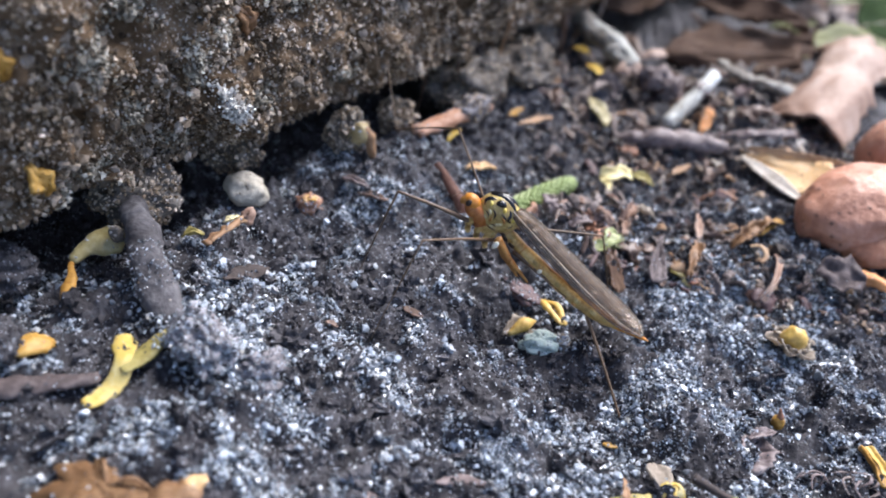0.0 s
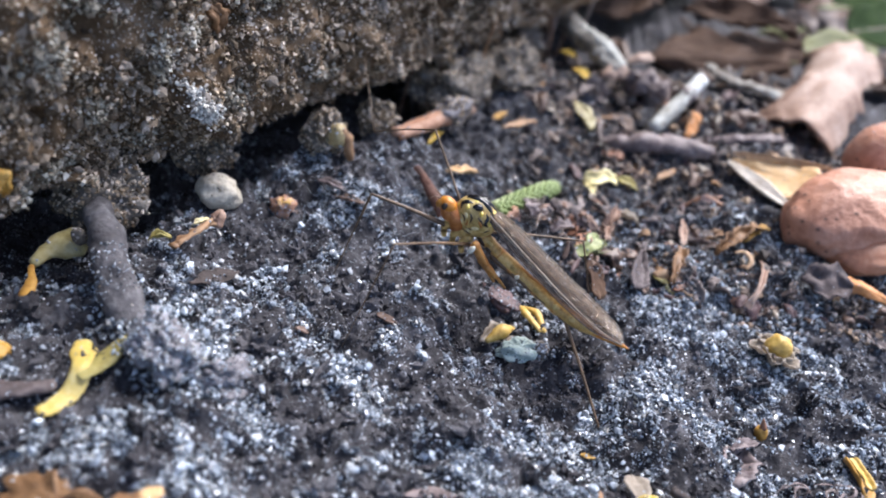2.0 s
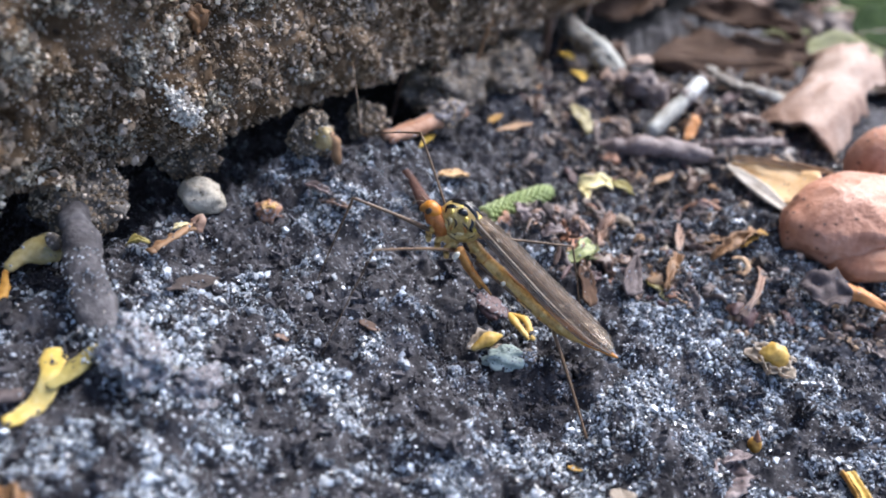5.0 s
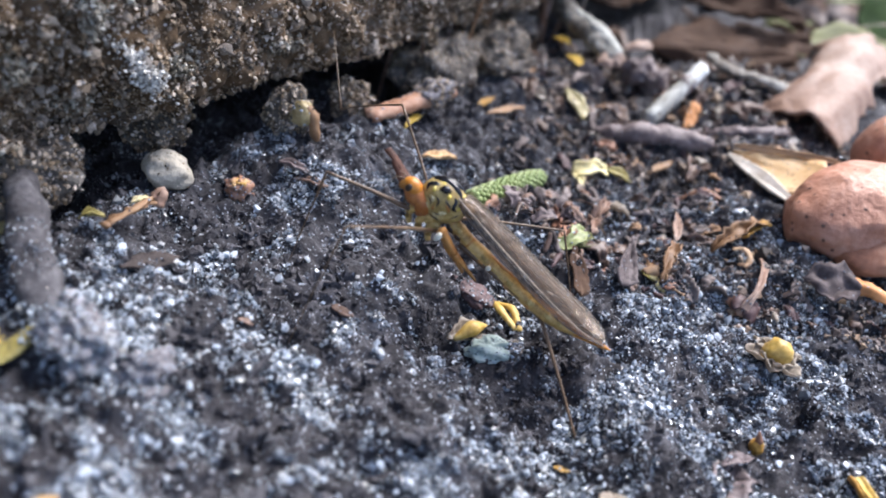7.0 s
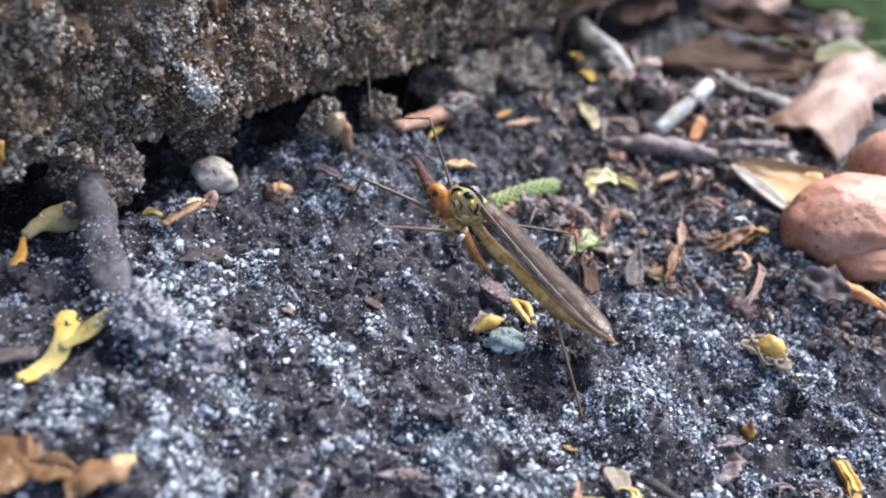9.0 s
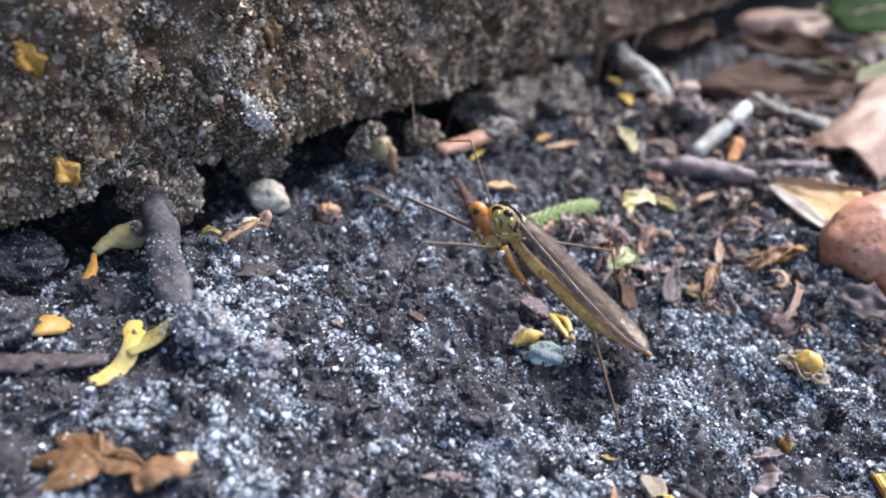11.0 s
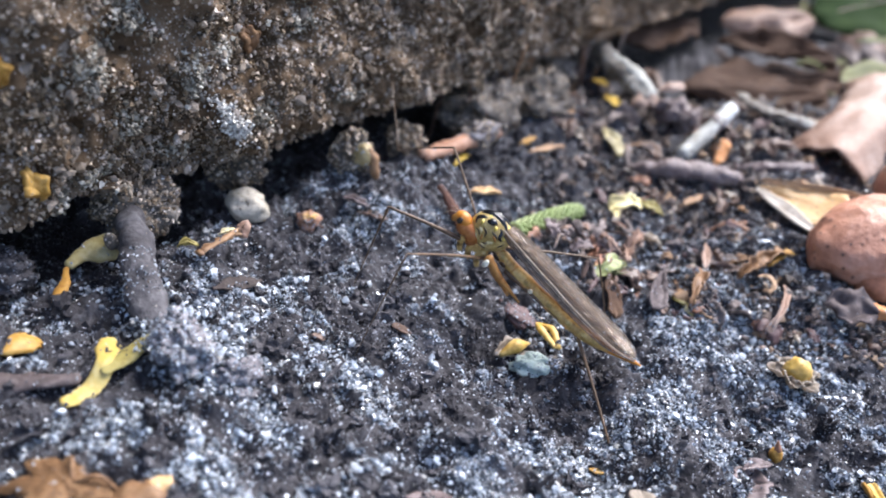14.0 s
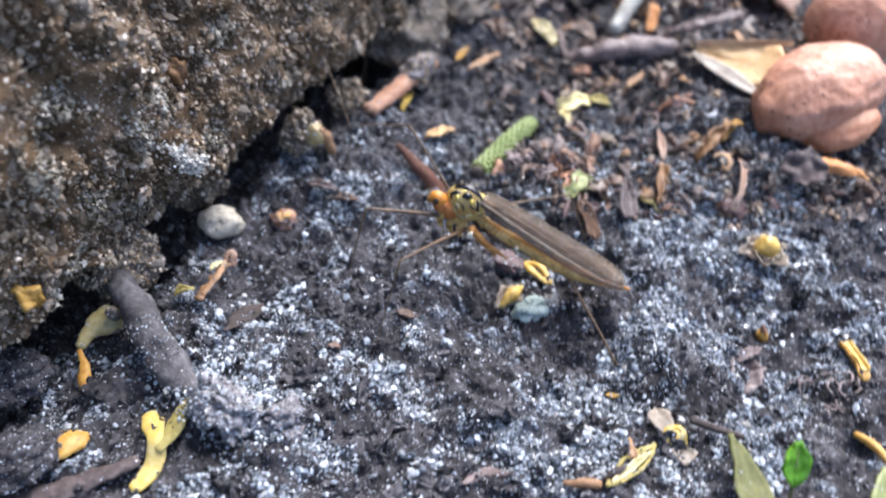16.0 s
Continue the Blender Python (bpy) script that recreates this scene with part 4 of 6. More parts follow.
def crane_fly():
    fly = thing("crane_fly", "yellow and black crane fly with orange head and folded wings", "insect", (-1.0, -3.0, zg(-1, -3)))
    ax = np.array([-0.872, 0.206, 0.443])
    sd = np.array([-0.23, -0.973, 0.0])
    up = np.cross(sd, ax) * -1
    up = up if up[2] > 0 else -up
    th = np.array([-5.25, -1.35, 6.35])

    def body(l, s, u):
        return th + ax * l + sd * s + up * u

    def shell(c, rl, rs, ru, rows=14, cols=20, pinch=0.0):
        v, f = blob((0, 0, 0), (1, 1, 1), rows=rows, cols=cols)
        v = np.array(v)
        v = v * (1 + pinch * v[:, :1])
        return c + v[:, :1] * rl * ax + v[:, 1:2] * rs * sd + v[:, 2:] * ru * up, f

    part("thorax", shell(body(0, 0, 0.1), 1.55, 1.12, 1.35, 20, 28), BUG_YELLOW, fly, "pale yellow thorax")

    def band(points, radius, out=1.0):
        """A band that follows the thorax's skin."""
        pts = []
        for l, s, u in points:
            k = out / math.sqrt((l / 1.55) ** 2 + (s / 1.12) ** 2 + (u / 1.35) ** 2)
            pts.append(body(l * k, s * k, u * k + 0.1))
        return tube(pts, (radius * 0.5, radius, radius, radius * 0.4), 14, 9)

    # glossy black marks over the back, bright spots, dark seams and cream ridges on the sides
    for m in (1, -1):
        for points, r in ((((1.28, 0.1, 0.6), (1.04, 0.1, 1.0), (0.39, 0.12, 1.3), (-0.32, 0.24, 1.28), (-0.95, 0.34, 0.98)), 0.22),
                          (((1.16, 0.74, 0.12), (1.33, 0.48, 0.38), (1.13, 0.48, 0.72), (0.78, 0.55, 0.96)), 0.18),
                          (((0.68, 0.72, 0.84), (0.38, 0.64, 1.05), (0.02, 0.61, 1.13)), 0.26),
                          (((-0.3, 0.62, 1.1), (-0.62, 0.72, 0.92), (-0.75, 0.88, 0.6), (-1.15, 0.66, 0.45)), 0.15),
                          (((1.42, 0.25, 0.25), (1.46, 0.34, -0.05), (1.36, 0.46, -0.33), (0.96, 0.78, -0.49)), 0.11)):
            part("dark_mark", band([(l, s * m, u) for l, s, u in points], r, 0.94), BUG_BLACK, fly, "glossy black mark")
        for points, r in ((((1.02, 0.7, 0.52), (0.92, 0.74, 0.61), (0.82, 0.74, 0.7)), 0.2), (((0.9, 0.4, 1.0), (0.72, 0.36, 1.1), (0.5, 0.38, 1.2)), 0.13),
                          (((0.05, 0.84, 0.88), (-0.08, 0.81, 0.93), (-0.22, 0.78, 0.97)), 0.2), (((-0.92, 0.68, 0.72), (-1.0, 0.64, 0.7), (-1.08, 0.58, 0.66)), 0.2),
                          (((1.5, 0.3, 0.2), (1.5, 0.42, 0.0), (1.44, 0.5, -0.15)), 0.13), (((-0.5, 0.15, 1.28), (-0.8, 0.12, 1.15), (-1.05, 0.1, 0.98)), 0.14)):
            part("bright_spot", band([(l, s * m, u) for l, s, u in points], r, 0.93), BUG_BRIGHT, fly, "bright yellow spot")
        for points, r in ((((1.01, 0.85, -0.07), (0.62, 1.03, -0.02), (0.3, 1.05, -0.39)), 0.07), (((0.62, 0.95, 0.46), (0.22, 1.07, 0.36), (0.08, 1.12, -0.09)), 0.08),
                          (((-0.04, 0.99, 0.63), (-0.41, 0.96, 0.59), (-0.78, 0.92, 0.35)), 0.08), (((0.1, 1.05, -0.5), (-0.3, 1.06, -0.35), (-0.6, 1.04, -0.05)), 0.07),
                          (((1.3, 0.35, -0.5), (1.0, 0.6, -0.8), (0.5, 0.7, -1.05)), 0.08), (((0.2, 0.85, -0.85), (-0.3, 0.9, -0.85), (-0.8, 0.75, -0.75)), 0.08),
                          (((-1.25, 0.55, 0.35), (-1.1, 0.75, 0.1), (-0.8, 0.85, -0.5)), 0.07)):
            part("seam", band([(l, s * m, u) for l, s, u in points], r, 0.965), VEIN, fly, "dark brown seam")
        for points, r in ((((0.35, 1.0, 0.12), (0.2, 1.05, -0.2), (0.18, 0.98, -0.55)), 0.12), (((-0.2, 1.02, 0.45), (-0.5, 1.0, 0.4), (-0.8, 0.9, 0.1)), 0.13)):
            part("brown_plate", band([(l, s * m, u) for l, s, u in points], r, 0.93), BUG_BROWN, fly, "amber brown plate")
        for points, r in ((((-0.25, 1.06, -0.3), (-0.42, 1.06, -0.15), (-0.68, 1.0, 0.14)), 0.17), (((0.9, 0.88, 0.22), (0.6, 1.0, 0.2), (0.42, 1.06, 0.0)), 0.13), (((0.9, 0.8, -0.35), (0.6, 0.95, -0.4), (0.45, 0.9, -0.75)), 0.14),
                          (((0.05, 1.02, -0.62), (-0.25, 1.0, -0.65), (-0.55, 0.95, -0.5)), 0.15)):
            part("side_ridge", band([(l, s * m, u) for l, s, u in points], r, 0.93), BUG_CREAM, fly, "cream ridge")
    part("scutellum", shell(body(-1.45, 0.0, 0.75), 0.5, 0.5, 0.4, 8, 12), BUG_YELLOW, fly)
    # coxae and breast
    part("breast", shell(body(0.15, 0.1, -1.25), 1.1, 0.7, 0.6), BUG_ABDOMEN, fly, "amber brown underside")
    for l in (0.9, 0.1, -0.7):
        part("coxa", tube([body(l, 0.6, -1.0), body(l + 0.15, 0.75, -1.7), body(l - 0.25, 0.7, -2.3)], (0.3, 0.26, 0.18), 8, 10), BUG_ABDOMEN, fly)
    part("halter", shell(np.array([-5.0, -3.3, 5.05]), 0.2, 0.18, 0.36, 8, 12), BUG_WHITE, fly, "pale knob")
    # head
    hc = np.array([-7.33, -1.6, 7.0])
    head = part("head", shell(hc - ax * 0.14, 0.68, 0.53, 0.55), BUG_ORANGE, fly, "orange head")
    part("neck", tube([hc - ax * 0.1 - up * 0.1, hc - ax * 0.6 - up * 0.4, body(0.95, 0.05, -0.5)], (0.42, 0.55, 0.75), 12, 14), BUG_RUST, fly)
    part("throat", tube([hc + np.array([0.3, -0.1, -0.3]), hc + np.array([0.95, -0.15, -0.95]), body(0.4, 0.3, -1.3)], (0.42, 0.6, 0.55), 12, 12), BUG_RUST, fly, "rust-red throat")
    face = hc + np.array([-0.44, -0.1, -0.08])
    part("rostrum", tube([hc + np.array([-0.2, -0.05, 0.0]), face, face + np.array([-0.18, -0.05, -0.12])], (0.4, 0.3, 0.14), 8, 10), BUG_BROWN, head, "ochre brown snout")
    for s in (1, -1):
        part("eye", shell(hc + sd * 0.42 * s + up * 0.02 - ax * 0.05, 0.24, 0.15, 0.28, 10, 14), VEIN, head, "dark brown eye")
        root = hc + ax * 0.5 + sd * 0.15 * s + up * 0.1
        part("antenna", tube([root, root + ax * 0.4 + sd * 0.2 * s - up * 0.1, root + ax * 0.6 + sd * 0.6 * s - up * 0.5], (0.05, 0.03, 0.015), 8, 6), BUG_LEG, head)
        part("palp", tube([face, face + sd * 0.15 * s + np.array([-0.1, 0, -0.35])], (0.06, 0.03), 6, 6), BUG_LEG, head)
    # abdomen: swollen rings, dark joints, side marks, painted gap shade at front, amber end
    line = [body(-1.0, 0, -0.45), (-3.9, -1.9, 5.0), (-1.06, -2.65, 3.5), (1.35, -3.35, 2.42), (3.1, -3.95, 1.95), (4.5, -4.45, 1.75)]
    ab = tube(line, (0.5, 0.45, 0.46, 0.52, 0.5, 0.24), 60, 18)
    v = np.array(ab[0])
    centre = smooth_line(line, 60)
    for i in range(60):
        ring = v[i * 18 : i * 18 + 18]
        v[i * 18 : i * 18 + 18] = centre[i] + (ring - centre[i]) * (0.93 + 0.09 * abs(math.sin(i * math.pi / 8)) ** 0.6)
    abdomen = part("abdomen", (v, ab[1]), BUG_ABDOMEN, fly, "yellow-brown ringed abdomen")
    for k in (8, 16, 24, 32, 40, 48, 54):
        r = np.linalg.norm(v[k * 18] - centre[k])
        part("dark_joint", tube([centre[k] - (centre[k + 1] - centre[k]) * 0.35, centre[k] + (centre[k + 1] - centre[k]) * 0.35], (r * 1.01, r * 1.01), 3, 18), BUG_ABDOMEN if k > 20 else BUG_BROWN, abdomen, "brown joint ring")
    # first three pairs paint the dark gap between abdomen and legs
    for k, ds, du, ln in ((5, 0.36, -0.12, 0.42), (9, 0.36, -0.16, 0.36), (13, 0.36, -0.16, 0.3), (20, 0.37, -0.18, 0.28), (28, 0.42, -0.18, 0.26), (36, 0.43, -0.18, 0.24)):
        for m in (1, -1):
            part("side_mark", shell(centre[k] + sd * ds * m + up * du, ln, 0.16, 0.2 if k < 15 else 0.1, 8, 12), BUG_GAP_SHADE if k < 15 else BUG_BROWN, abdomen, "dark side mark, front ones painting gap shade")
    for k in (12, 20, 28, 36, 44, 50):
        r = np.linalg.norm(v[k * 18] - centre[k])
        for m in (1, -1):
            part("pale_patch", shell(centre[k] + sd * r * 0.62 * m + up * r * 0.3, 0.36, r * 0.42, r * 0.5, 8, 12), BUG_YELLOW, abdomen, "pale yellow patch")
    part("back_stripe", tube([centre[k] + up * np.linalg.norm(v[k * 18] - centre[k]) * 0.86 for k in range(4, 56, 6)], (0.12, 0.16, 0.18, 0.12), 24, 8, flat=0.5), BUG_BROWN, abdomen, "brown back stripe")
    part("ovipositor", tube([(4.3, -4.4, 1.76), (5.3, -4.6, 1.68), (6.1, -4.8, 1.62), (6.7, -4.9, 1.5)], (0.26, 0.2, 0.17, 0.05), 14, 8), BUG_ORANGE, fly, "orange pointed tip")
    # wings folded over the back
    for s in (1, -1):
        nu, nv = 80, 36
        costa = smooth_line([(-4.5, -2.05, 7.0), (-3.6, -2.6, 6.35), (-1.0, -3.4, 4.7), (1.7, -4.1, 3.05), (4.1, -4.7, 2.0), (6.1, -5.0, 1.7)], nu + 1)
        trail = smooth_line([(-4.5, -1.85, 7.15), (-3.6, -1.55, 7.1), (-1.2, -1.9, 5.85), (2.1, -2.5, 3.95), (4.7, -3.2, 2.65), (5.95, -4.1, 2.1), (6.3, -4.8, 1.8)], nu + 1)
        if s < 0:
            costa, trail = costa + np.array([0.25, 0.75, 0.02]), trail + np.array([0.2, 0.85, -0.35])
        roof = np.array([0.35, -0.5, 0.79])
        top = []
        for i in range(nu + 1):
            u = i / nu
            for k in range(nv + 1):
                f = k / nv
                fold = 0.2 * math.sin(math.pi * f) + 0.08 * math.exp(-(((f - 0.24 + 0.06 * u) / 0.06) ** 2)) * (1 - 0.7 * u) + 0.05 * math.exp(-(((f - 0.62) / 0.05) ** 2)) * (1 - u)
                fold += 0.03 * noise.noise(Vector((u * 8.0, f * 4.0, s))) + 0.012 * noise.noise(Vector((u * 26.0, f * 14.0, s))) + 0.05 * max(0, u - 0.55) * math.sin(u * 70 + f * 20 + 3 * f * f)
                top.append(costa[i] * (1 - f) + trail[i] * f + roof * fold * min(1, 3 * (1 - u) + 0.1))
        top = np.array(top)
        c = nv + 1
        faces = [(i * c + k, (i + 1) * c + k, (i + 1) * c + k + 1, i * c + k + 1) for i in range(nu) for k in range(nv)]
        low = top - roof * 0.02
        m = len(top)
        faces += [tuple(m + q for q in f[::-1]) for f in faces]
        rim = [k for k in range(c)] + [i * c + nv for i in range(1, nu + 1)] + [nu * c + k for k in range(nv - 1, -1, -1)] + [i * c for i in range(nu - 1, 0, -1)]
        faces += [(a, b, m + b, m + a) for a, b in zip(rim, rim[1:] + rim[:1])]
        wing = part("wing", (np.vstack([top, low]), faces), WING, fly, "smoky brown translucent folded wing")
        # vein 9 is thick and pale to paint the wing's bright highlight streak
        for k, r in ((0, 0.05), (3, 0.012), (6, 0.014), (9, 0.04), (14, 0.008), (20, 0.008), (26, 0.008), (31, 0.008), (36, 0.012)):
            pts = [top[i * c + k] + roof * 0.015 for i in range(0, nu + 1, 2)]
            part("vein", tube(pts, (r, r * 0.9, r * 0.5), 44, 6), VEIN if k in (0, 3, 14, 26) else PALE_VEIN_SHEEN, wing)
        for u0, k0, k1 in ((0.62, 9, 20), (0.7, 14, 26), (0.76, 6, 14), (0.8, 20, 31), (0.86, 9, 20), (0.55, 20, 31), (0.9, 14, 26)):
            i0 = int(u0 * nu)
            part("vein", tube([top[(i0 + (k - k0) // 4) * c + k] + roof * 0.012 for k in range(k0, k1 + 1, 2)], (0.012, 0.012), 8, 5), VEIN, wing)
        # pale specks on the outer wing imitate its sharp glints
        part("wing_dust", grains_shape(top[int(nu * 0.3) * c :], 110, s), SAND, wing, "pale specks standing in for wing glints")
        # row of pale beads paints the bright dots of shine along the wing
        beads = [blob(top[i * c + 8] * (1 - f) + top[(i + 1) * c + 8] * f + roof * 0.03, (0.035, 0.03, 0.03), rows=4, cols=6) for i in range(10, 44) for f in (0.0, 0.5)]
        part("bristle_row", joined(*beads), PALE_VEIN_SHEEN, wing, "row of pale beads painted as glints")
    # legs
    far = leg(fly, "leg", [body(0.3, -0.5, -0.9), (-9.31, 3.1, 9.74), (-14.18, 8.67, 5.76), (-16.6, 13.6, 9.4)], (0.1, 0.07, 0.055, 0.04))
    leg(fly, "leg", [body(0.7, 0.6, -1.5), (-12.1, -3.2, 7.27), (-13.9, -2.2, zg(-13.9, -2.2))], (0.19, 0.09, 0.028))
    leg(fly, "leg", [(-5.2, -2.4, 4.85), (-9.65, -8.2, 7.3), (-11.6, -9.4, zg(-11.6, -9.4))], (0.14, 0.065, 0.025))
    leg(fly, "leg", [body(-0.5, -0.6, -1.4), (2.69, 1.53, 4.94), (5.0, 1.5, zg(5.0, 1.5))], (0.13, 0.07, 0.04))
    leg(fly, "leg", [(-3.6, -2.3, 4.3), (2.3, -3.95, 1.75), (5.9, -8.9, zg(5.9, -8.9))], (0.2, 0.135, 0.085))
    leg(fly, "leg", [(-4.95, -2.9, 5.35), (-3.75, -3.1, 4.0), (-2.12, -3.1, 2.6)], (0.32, 0.24, 0.07), ("coxa", "coxa"))
    leg(fly, "leg", [(-4.85, -2.4, 5.0), (-4.2, -2.7, 4.1), (-2.96, -3.0, 2.83)], (0.34, 0.26, 0.09), ("coxa", "coxa"))
    # white bead added in place of a bright glint beside the abdomen
    part("knob", shell(np.array([-1.6, -3.2, 3.76]), 0.16, 0.12, 0.2, 8, 12), BUG_WHITE, fly, "pale knob")
    return fly


fly = crane_fly()

# ---- under the kerb ----
pv, pf = blob((0, 0, 0), (1, 1, 1), (0, 0, 0), 0.14, 0.8, 3, 26, 36)
pv = np.sign(pv) * np.abs(np.array(pv)) ** 0.86
pv = pv @ np.array(Euler((radians(25), radians(-28), radians(30))).to_matrix()).T * np.array([1.6, 1.25, 1.25]) + np.array([-23.95, 2.2, 1.05])
pv = jitter(pv, 0.2, 1.1, 5.0)
peb = thing("pebble", "pale grey-beige pebble with a flat face by the kerb", "pebble", (-24.1, 2.2, zg(-24.1, 2.2)))
coat((pv, pf), 110, 0.06, STONE_GRAIN, part("stone", (pv, pf), PALE, peb))
seed = thing("round_seed", "round orange seed head with brown crown on soil", "seed", (-19.3, 3.4, zg(-19.3, 3.4)))
sb = blob((-19.3, 3.4, 0.35), (0.98, 0.94, 0.82), amp=0.35, scale=1.6, seed=4, rows=24, cols=34)
coat(sb, 190, 0.07, SAND, part("seed_body", sb, RUST, seed))
for k in range(9):
    a, ln = k * 2.4, 0.3 + 0.05 * k
    part("crown_scale", petal((-19.2, 3.15, 1.05), (-19.2 + ln * math.cos(a), 3.15 + ln * math.sin(a), 0.95 + 0.06 * (k % 3)), 0.5, thick=0.08, bend=0.05, ragged=0.5, wave=0.9, seed=k), (ORANGE_LEAF, AMBER, AMBER, ORANGE_LEAF)[k % 4], seed)
nod = thing("nodule", "grey soil clod with an ochre-yellow bulb", "clod", (-18.2, 10.4, zg(-18.2, 10.4)))
lump = blob((-18.5, 10.8, 3.5), (1.6, 1.5, 2.0), (0, 10, 0), 0.4, 1.8, 2, 22, 30)
coat(lump, 900, 0.13, STONE_GRAIN, part("clod", lump, CLOD, nod))
bulb = blob((-17.3, 9.9, 4.0), (0.95, 0.85, 1.05), (0, 25, 0), 0.22, 0.9, 5, 18, 26)
coat(bulb, 60, 0.1, SAND, part("bulb", bulb, OCHRE, nod, "ochre-yellow bulb"))
part("stem", tube([(-17.0, 9.8, 4.5), (-16.3, 9.8, 3.9), (-16.1, 9.8, 3.0), (-15.9, 9.9, 2.2)], (0.5, 0.45, 0.4, 0.3), 14, 9, 0.15, 2), TAN, nod, "brown stalk")
chip = thing("wood_chip", "reddish wood chip, grey with sand at one end", "wood chip", (-10.5, 19.7, zg(-10.5, 19.7)))
part("wood", tube([(-13.2, 16.2, 2.3), (-10.4, 19.6, 2.9), (-7.7, 23.2, 3.6)], (0.75, 1.0, 0.95), 18, 10, 0.22, 1.1, 3, 0.7), RED_CHIP, chip)
lump = blob((-8.8, 21.7, 3.5), (2.1, 1.3, 1.05), (0, -12, 52), 0.4, 1.8, 3, 22, 32)
coat(lump, 450, 0.13, STONE_GRAIN, part("sandy_end", lump, PINK_CLOD, chip, "grey sandy end"))
solo("petal_sliver", petal((-10.3, 17.8, 1.3), (-9.4, 20.2, 1.7), 0.75, bend=0.1, cup=0.2, thick=0.12, seed=4), YELLOW, "yellow petal sliver under a wood chip", "petal", "petal litter")
for at, r, sd_ in (((-9.6, 31.0, 2.4), (5.0, 3.4, 3.2), 3), ((-26.6, 5.6, 2.6), (2.6, 2.2, 1.8), 8), ((-29.6, -4.0, 2.7), (2.4, 2.6, 2.3), 5), ((-15.5, 18.5, 2.3), (1.6, 1.6, 1.5), 6),
                   ((-34.0, -12.6, 0.8), (2.2, 1.8, 1.4), 9), ((-31.8, -18.2, 0.6), (2.4, 1.8, 1.2), 10), ((-4.6, 37.0, 2.8), (4.2, 3.4, 3.2), 12), ((-5.4, 48.5, 3.4), (4.5, 4.0, 3.2), 14)):
    clod = thing("clod", "grey sandy clod of soil under the kerb", "clod", (at[0], at[1], zg(at[0], at[1])), "clods under the kerb")
    lump = blob(at, r, (0, 0, sd_ * 20), 0.45, 1.9, sd_, 28, 40)
    if at[1] < -10:
        core = part("lump", lump, CRUMB, clod)
        coat(lump, 900, 0.12, CRUMB, core)
        coat(lump, 260, 0.08, SAND, core, name="sand_crust")
    else:
        coat(lump, 1500, 0.14, STONE_GRAIN, part("lump", lump, CLOD, clod))

# rootlets that hang behind the kerb's edge
r3 = random.Random(23)
for k in range(16):
    run = r3.uniform(36, 74)
    foot = S0 + SU * run - SN * r3.uniform(0.5, 4.5)
    z1, z0 = 7.5 + 0.03 * run + r3.uniform(0, 1.5), zg(foot[0], foot[1]) + 0.1
    sway = SU * r3.uniform(-2.5, 2.5) + SN * r3.uniform(-0.5, 2.0)
    solo("rootlet", tube([tuple(foot[:2]) + (z0,), tuple((foot + sway * 0.6)[:2]) + (z0 + (z1 - z0) * 0.5,), tuple((foot + sway)[:2]) + (z1,)], (0.1, 0.16, 0.12) if k % 4 else (0.25, 0.42, 0.3), 14, 6, 0.06, 1.5, k), (TAN, GREY_LEAF, BROWN)[k % 3],
         ("thin tan", "thin grey", "thin brown")[k % 3] + " rootlet hanging from the kerb", "root", "rootlets")

# twig with sandy end
tw = thing("twig", "thick grey twig with sand-crusted end", "twig", (-24.8, -11.0, zg(-24.8, -11)))
wood = tube([(-28.9, -5.9, 2.9), (-28.3, -6.8, 3.2), (-27.6, -7.8, 3.2), (-26.7, -9.0, 3.05), (-24.8, -11.6, 2.1), (-22.4, -13.9, 0.9)], (0.7, 0.95, 1.02, 1.04, 1.14, 1.0), 46, 22, 0.3, 0.8, 2)
bark = part("bark", wood, TWIG, tw)
coat(wood, 50, 0.06, STONE_GRAIN, bark)
coat((np.array(wood[0])[30 * 22 : 40 * 22], [f for f in tube([(0, 0, 0), (1, 0, 0)], (1, 1), 10, 22)[1] if max(f) < 10 * 22]), 260, 0.08, SAND, bark, name="sand_crust")
lump = blob((-19.9, -15.9, 2.45), (2.2, 1.4, 1.15), (0, 6, -32), 0.6, 2.0, 4, 34, 50)
crust = part("sandy_end", lump, PINK_CLOD, tw, "grey lump of crusted sand")
coat(lump, 2000, 0.09, SAND, crust, name="sand_crust")
coat(lump, 350, 0.09, CRUMB, crust)
n = 1700
t = rng.random(n) ** 0.7
p = np.array([-24.4, -11.8, 2.4]) * (1 - t)[:, None] + np.array([-18.6, -16.6, 1.4]) * t[:, None] + rng.normal(size=(n, 3)) * np.array([0.9, 0.9, 0.35])
p[:, 2] = np.maximum(ground_at(p[:, 0], p[:, 1]), 0) + 0.15 + 1.4 * np.exp(-(((p[:, 0] + 21.5) / 2.6) ** 2 + ((p[:, 1] + 14.6) / 2.6) ** 2)) * rng.random(n) ** 0.3
s = 0.08 + 0.13 * rng.random(n) ** 1.6
tagged(grains("twig_sand", p, s, SAND, (OCT_V, OCT_F), rng), "white sand heaped against the twig's end", "sand", kind="stuff")

# yellow sepal and forked petal
sep = thing("sepal", "withered yellow-green sepal with amber tail", "sepal", (-29.5, -10.0, zg(-29.5, -10)))
part("blade", tube([(-30.6, -10.4, 1.0), (-30.0, -9.3, 1.6), (-29.0, -8.6, 1.9), (-28.0, -7.9, 2.3)], (0.2, 0.5, 0.9, 0.85, 0.15), 22, 12, 0.2, 1.0, 1, 0.42, (0.3, -0.6, 0.8)), SEPAL, sep)
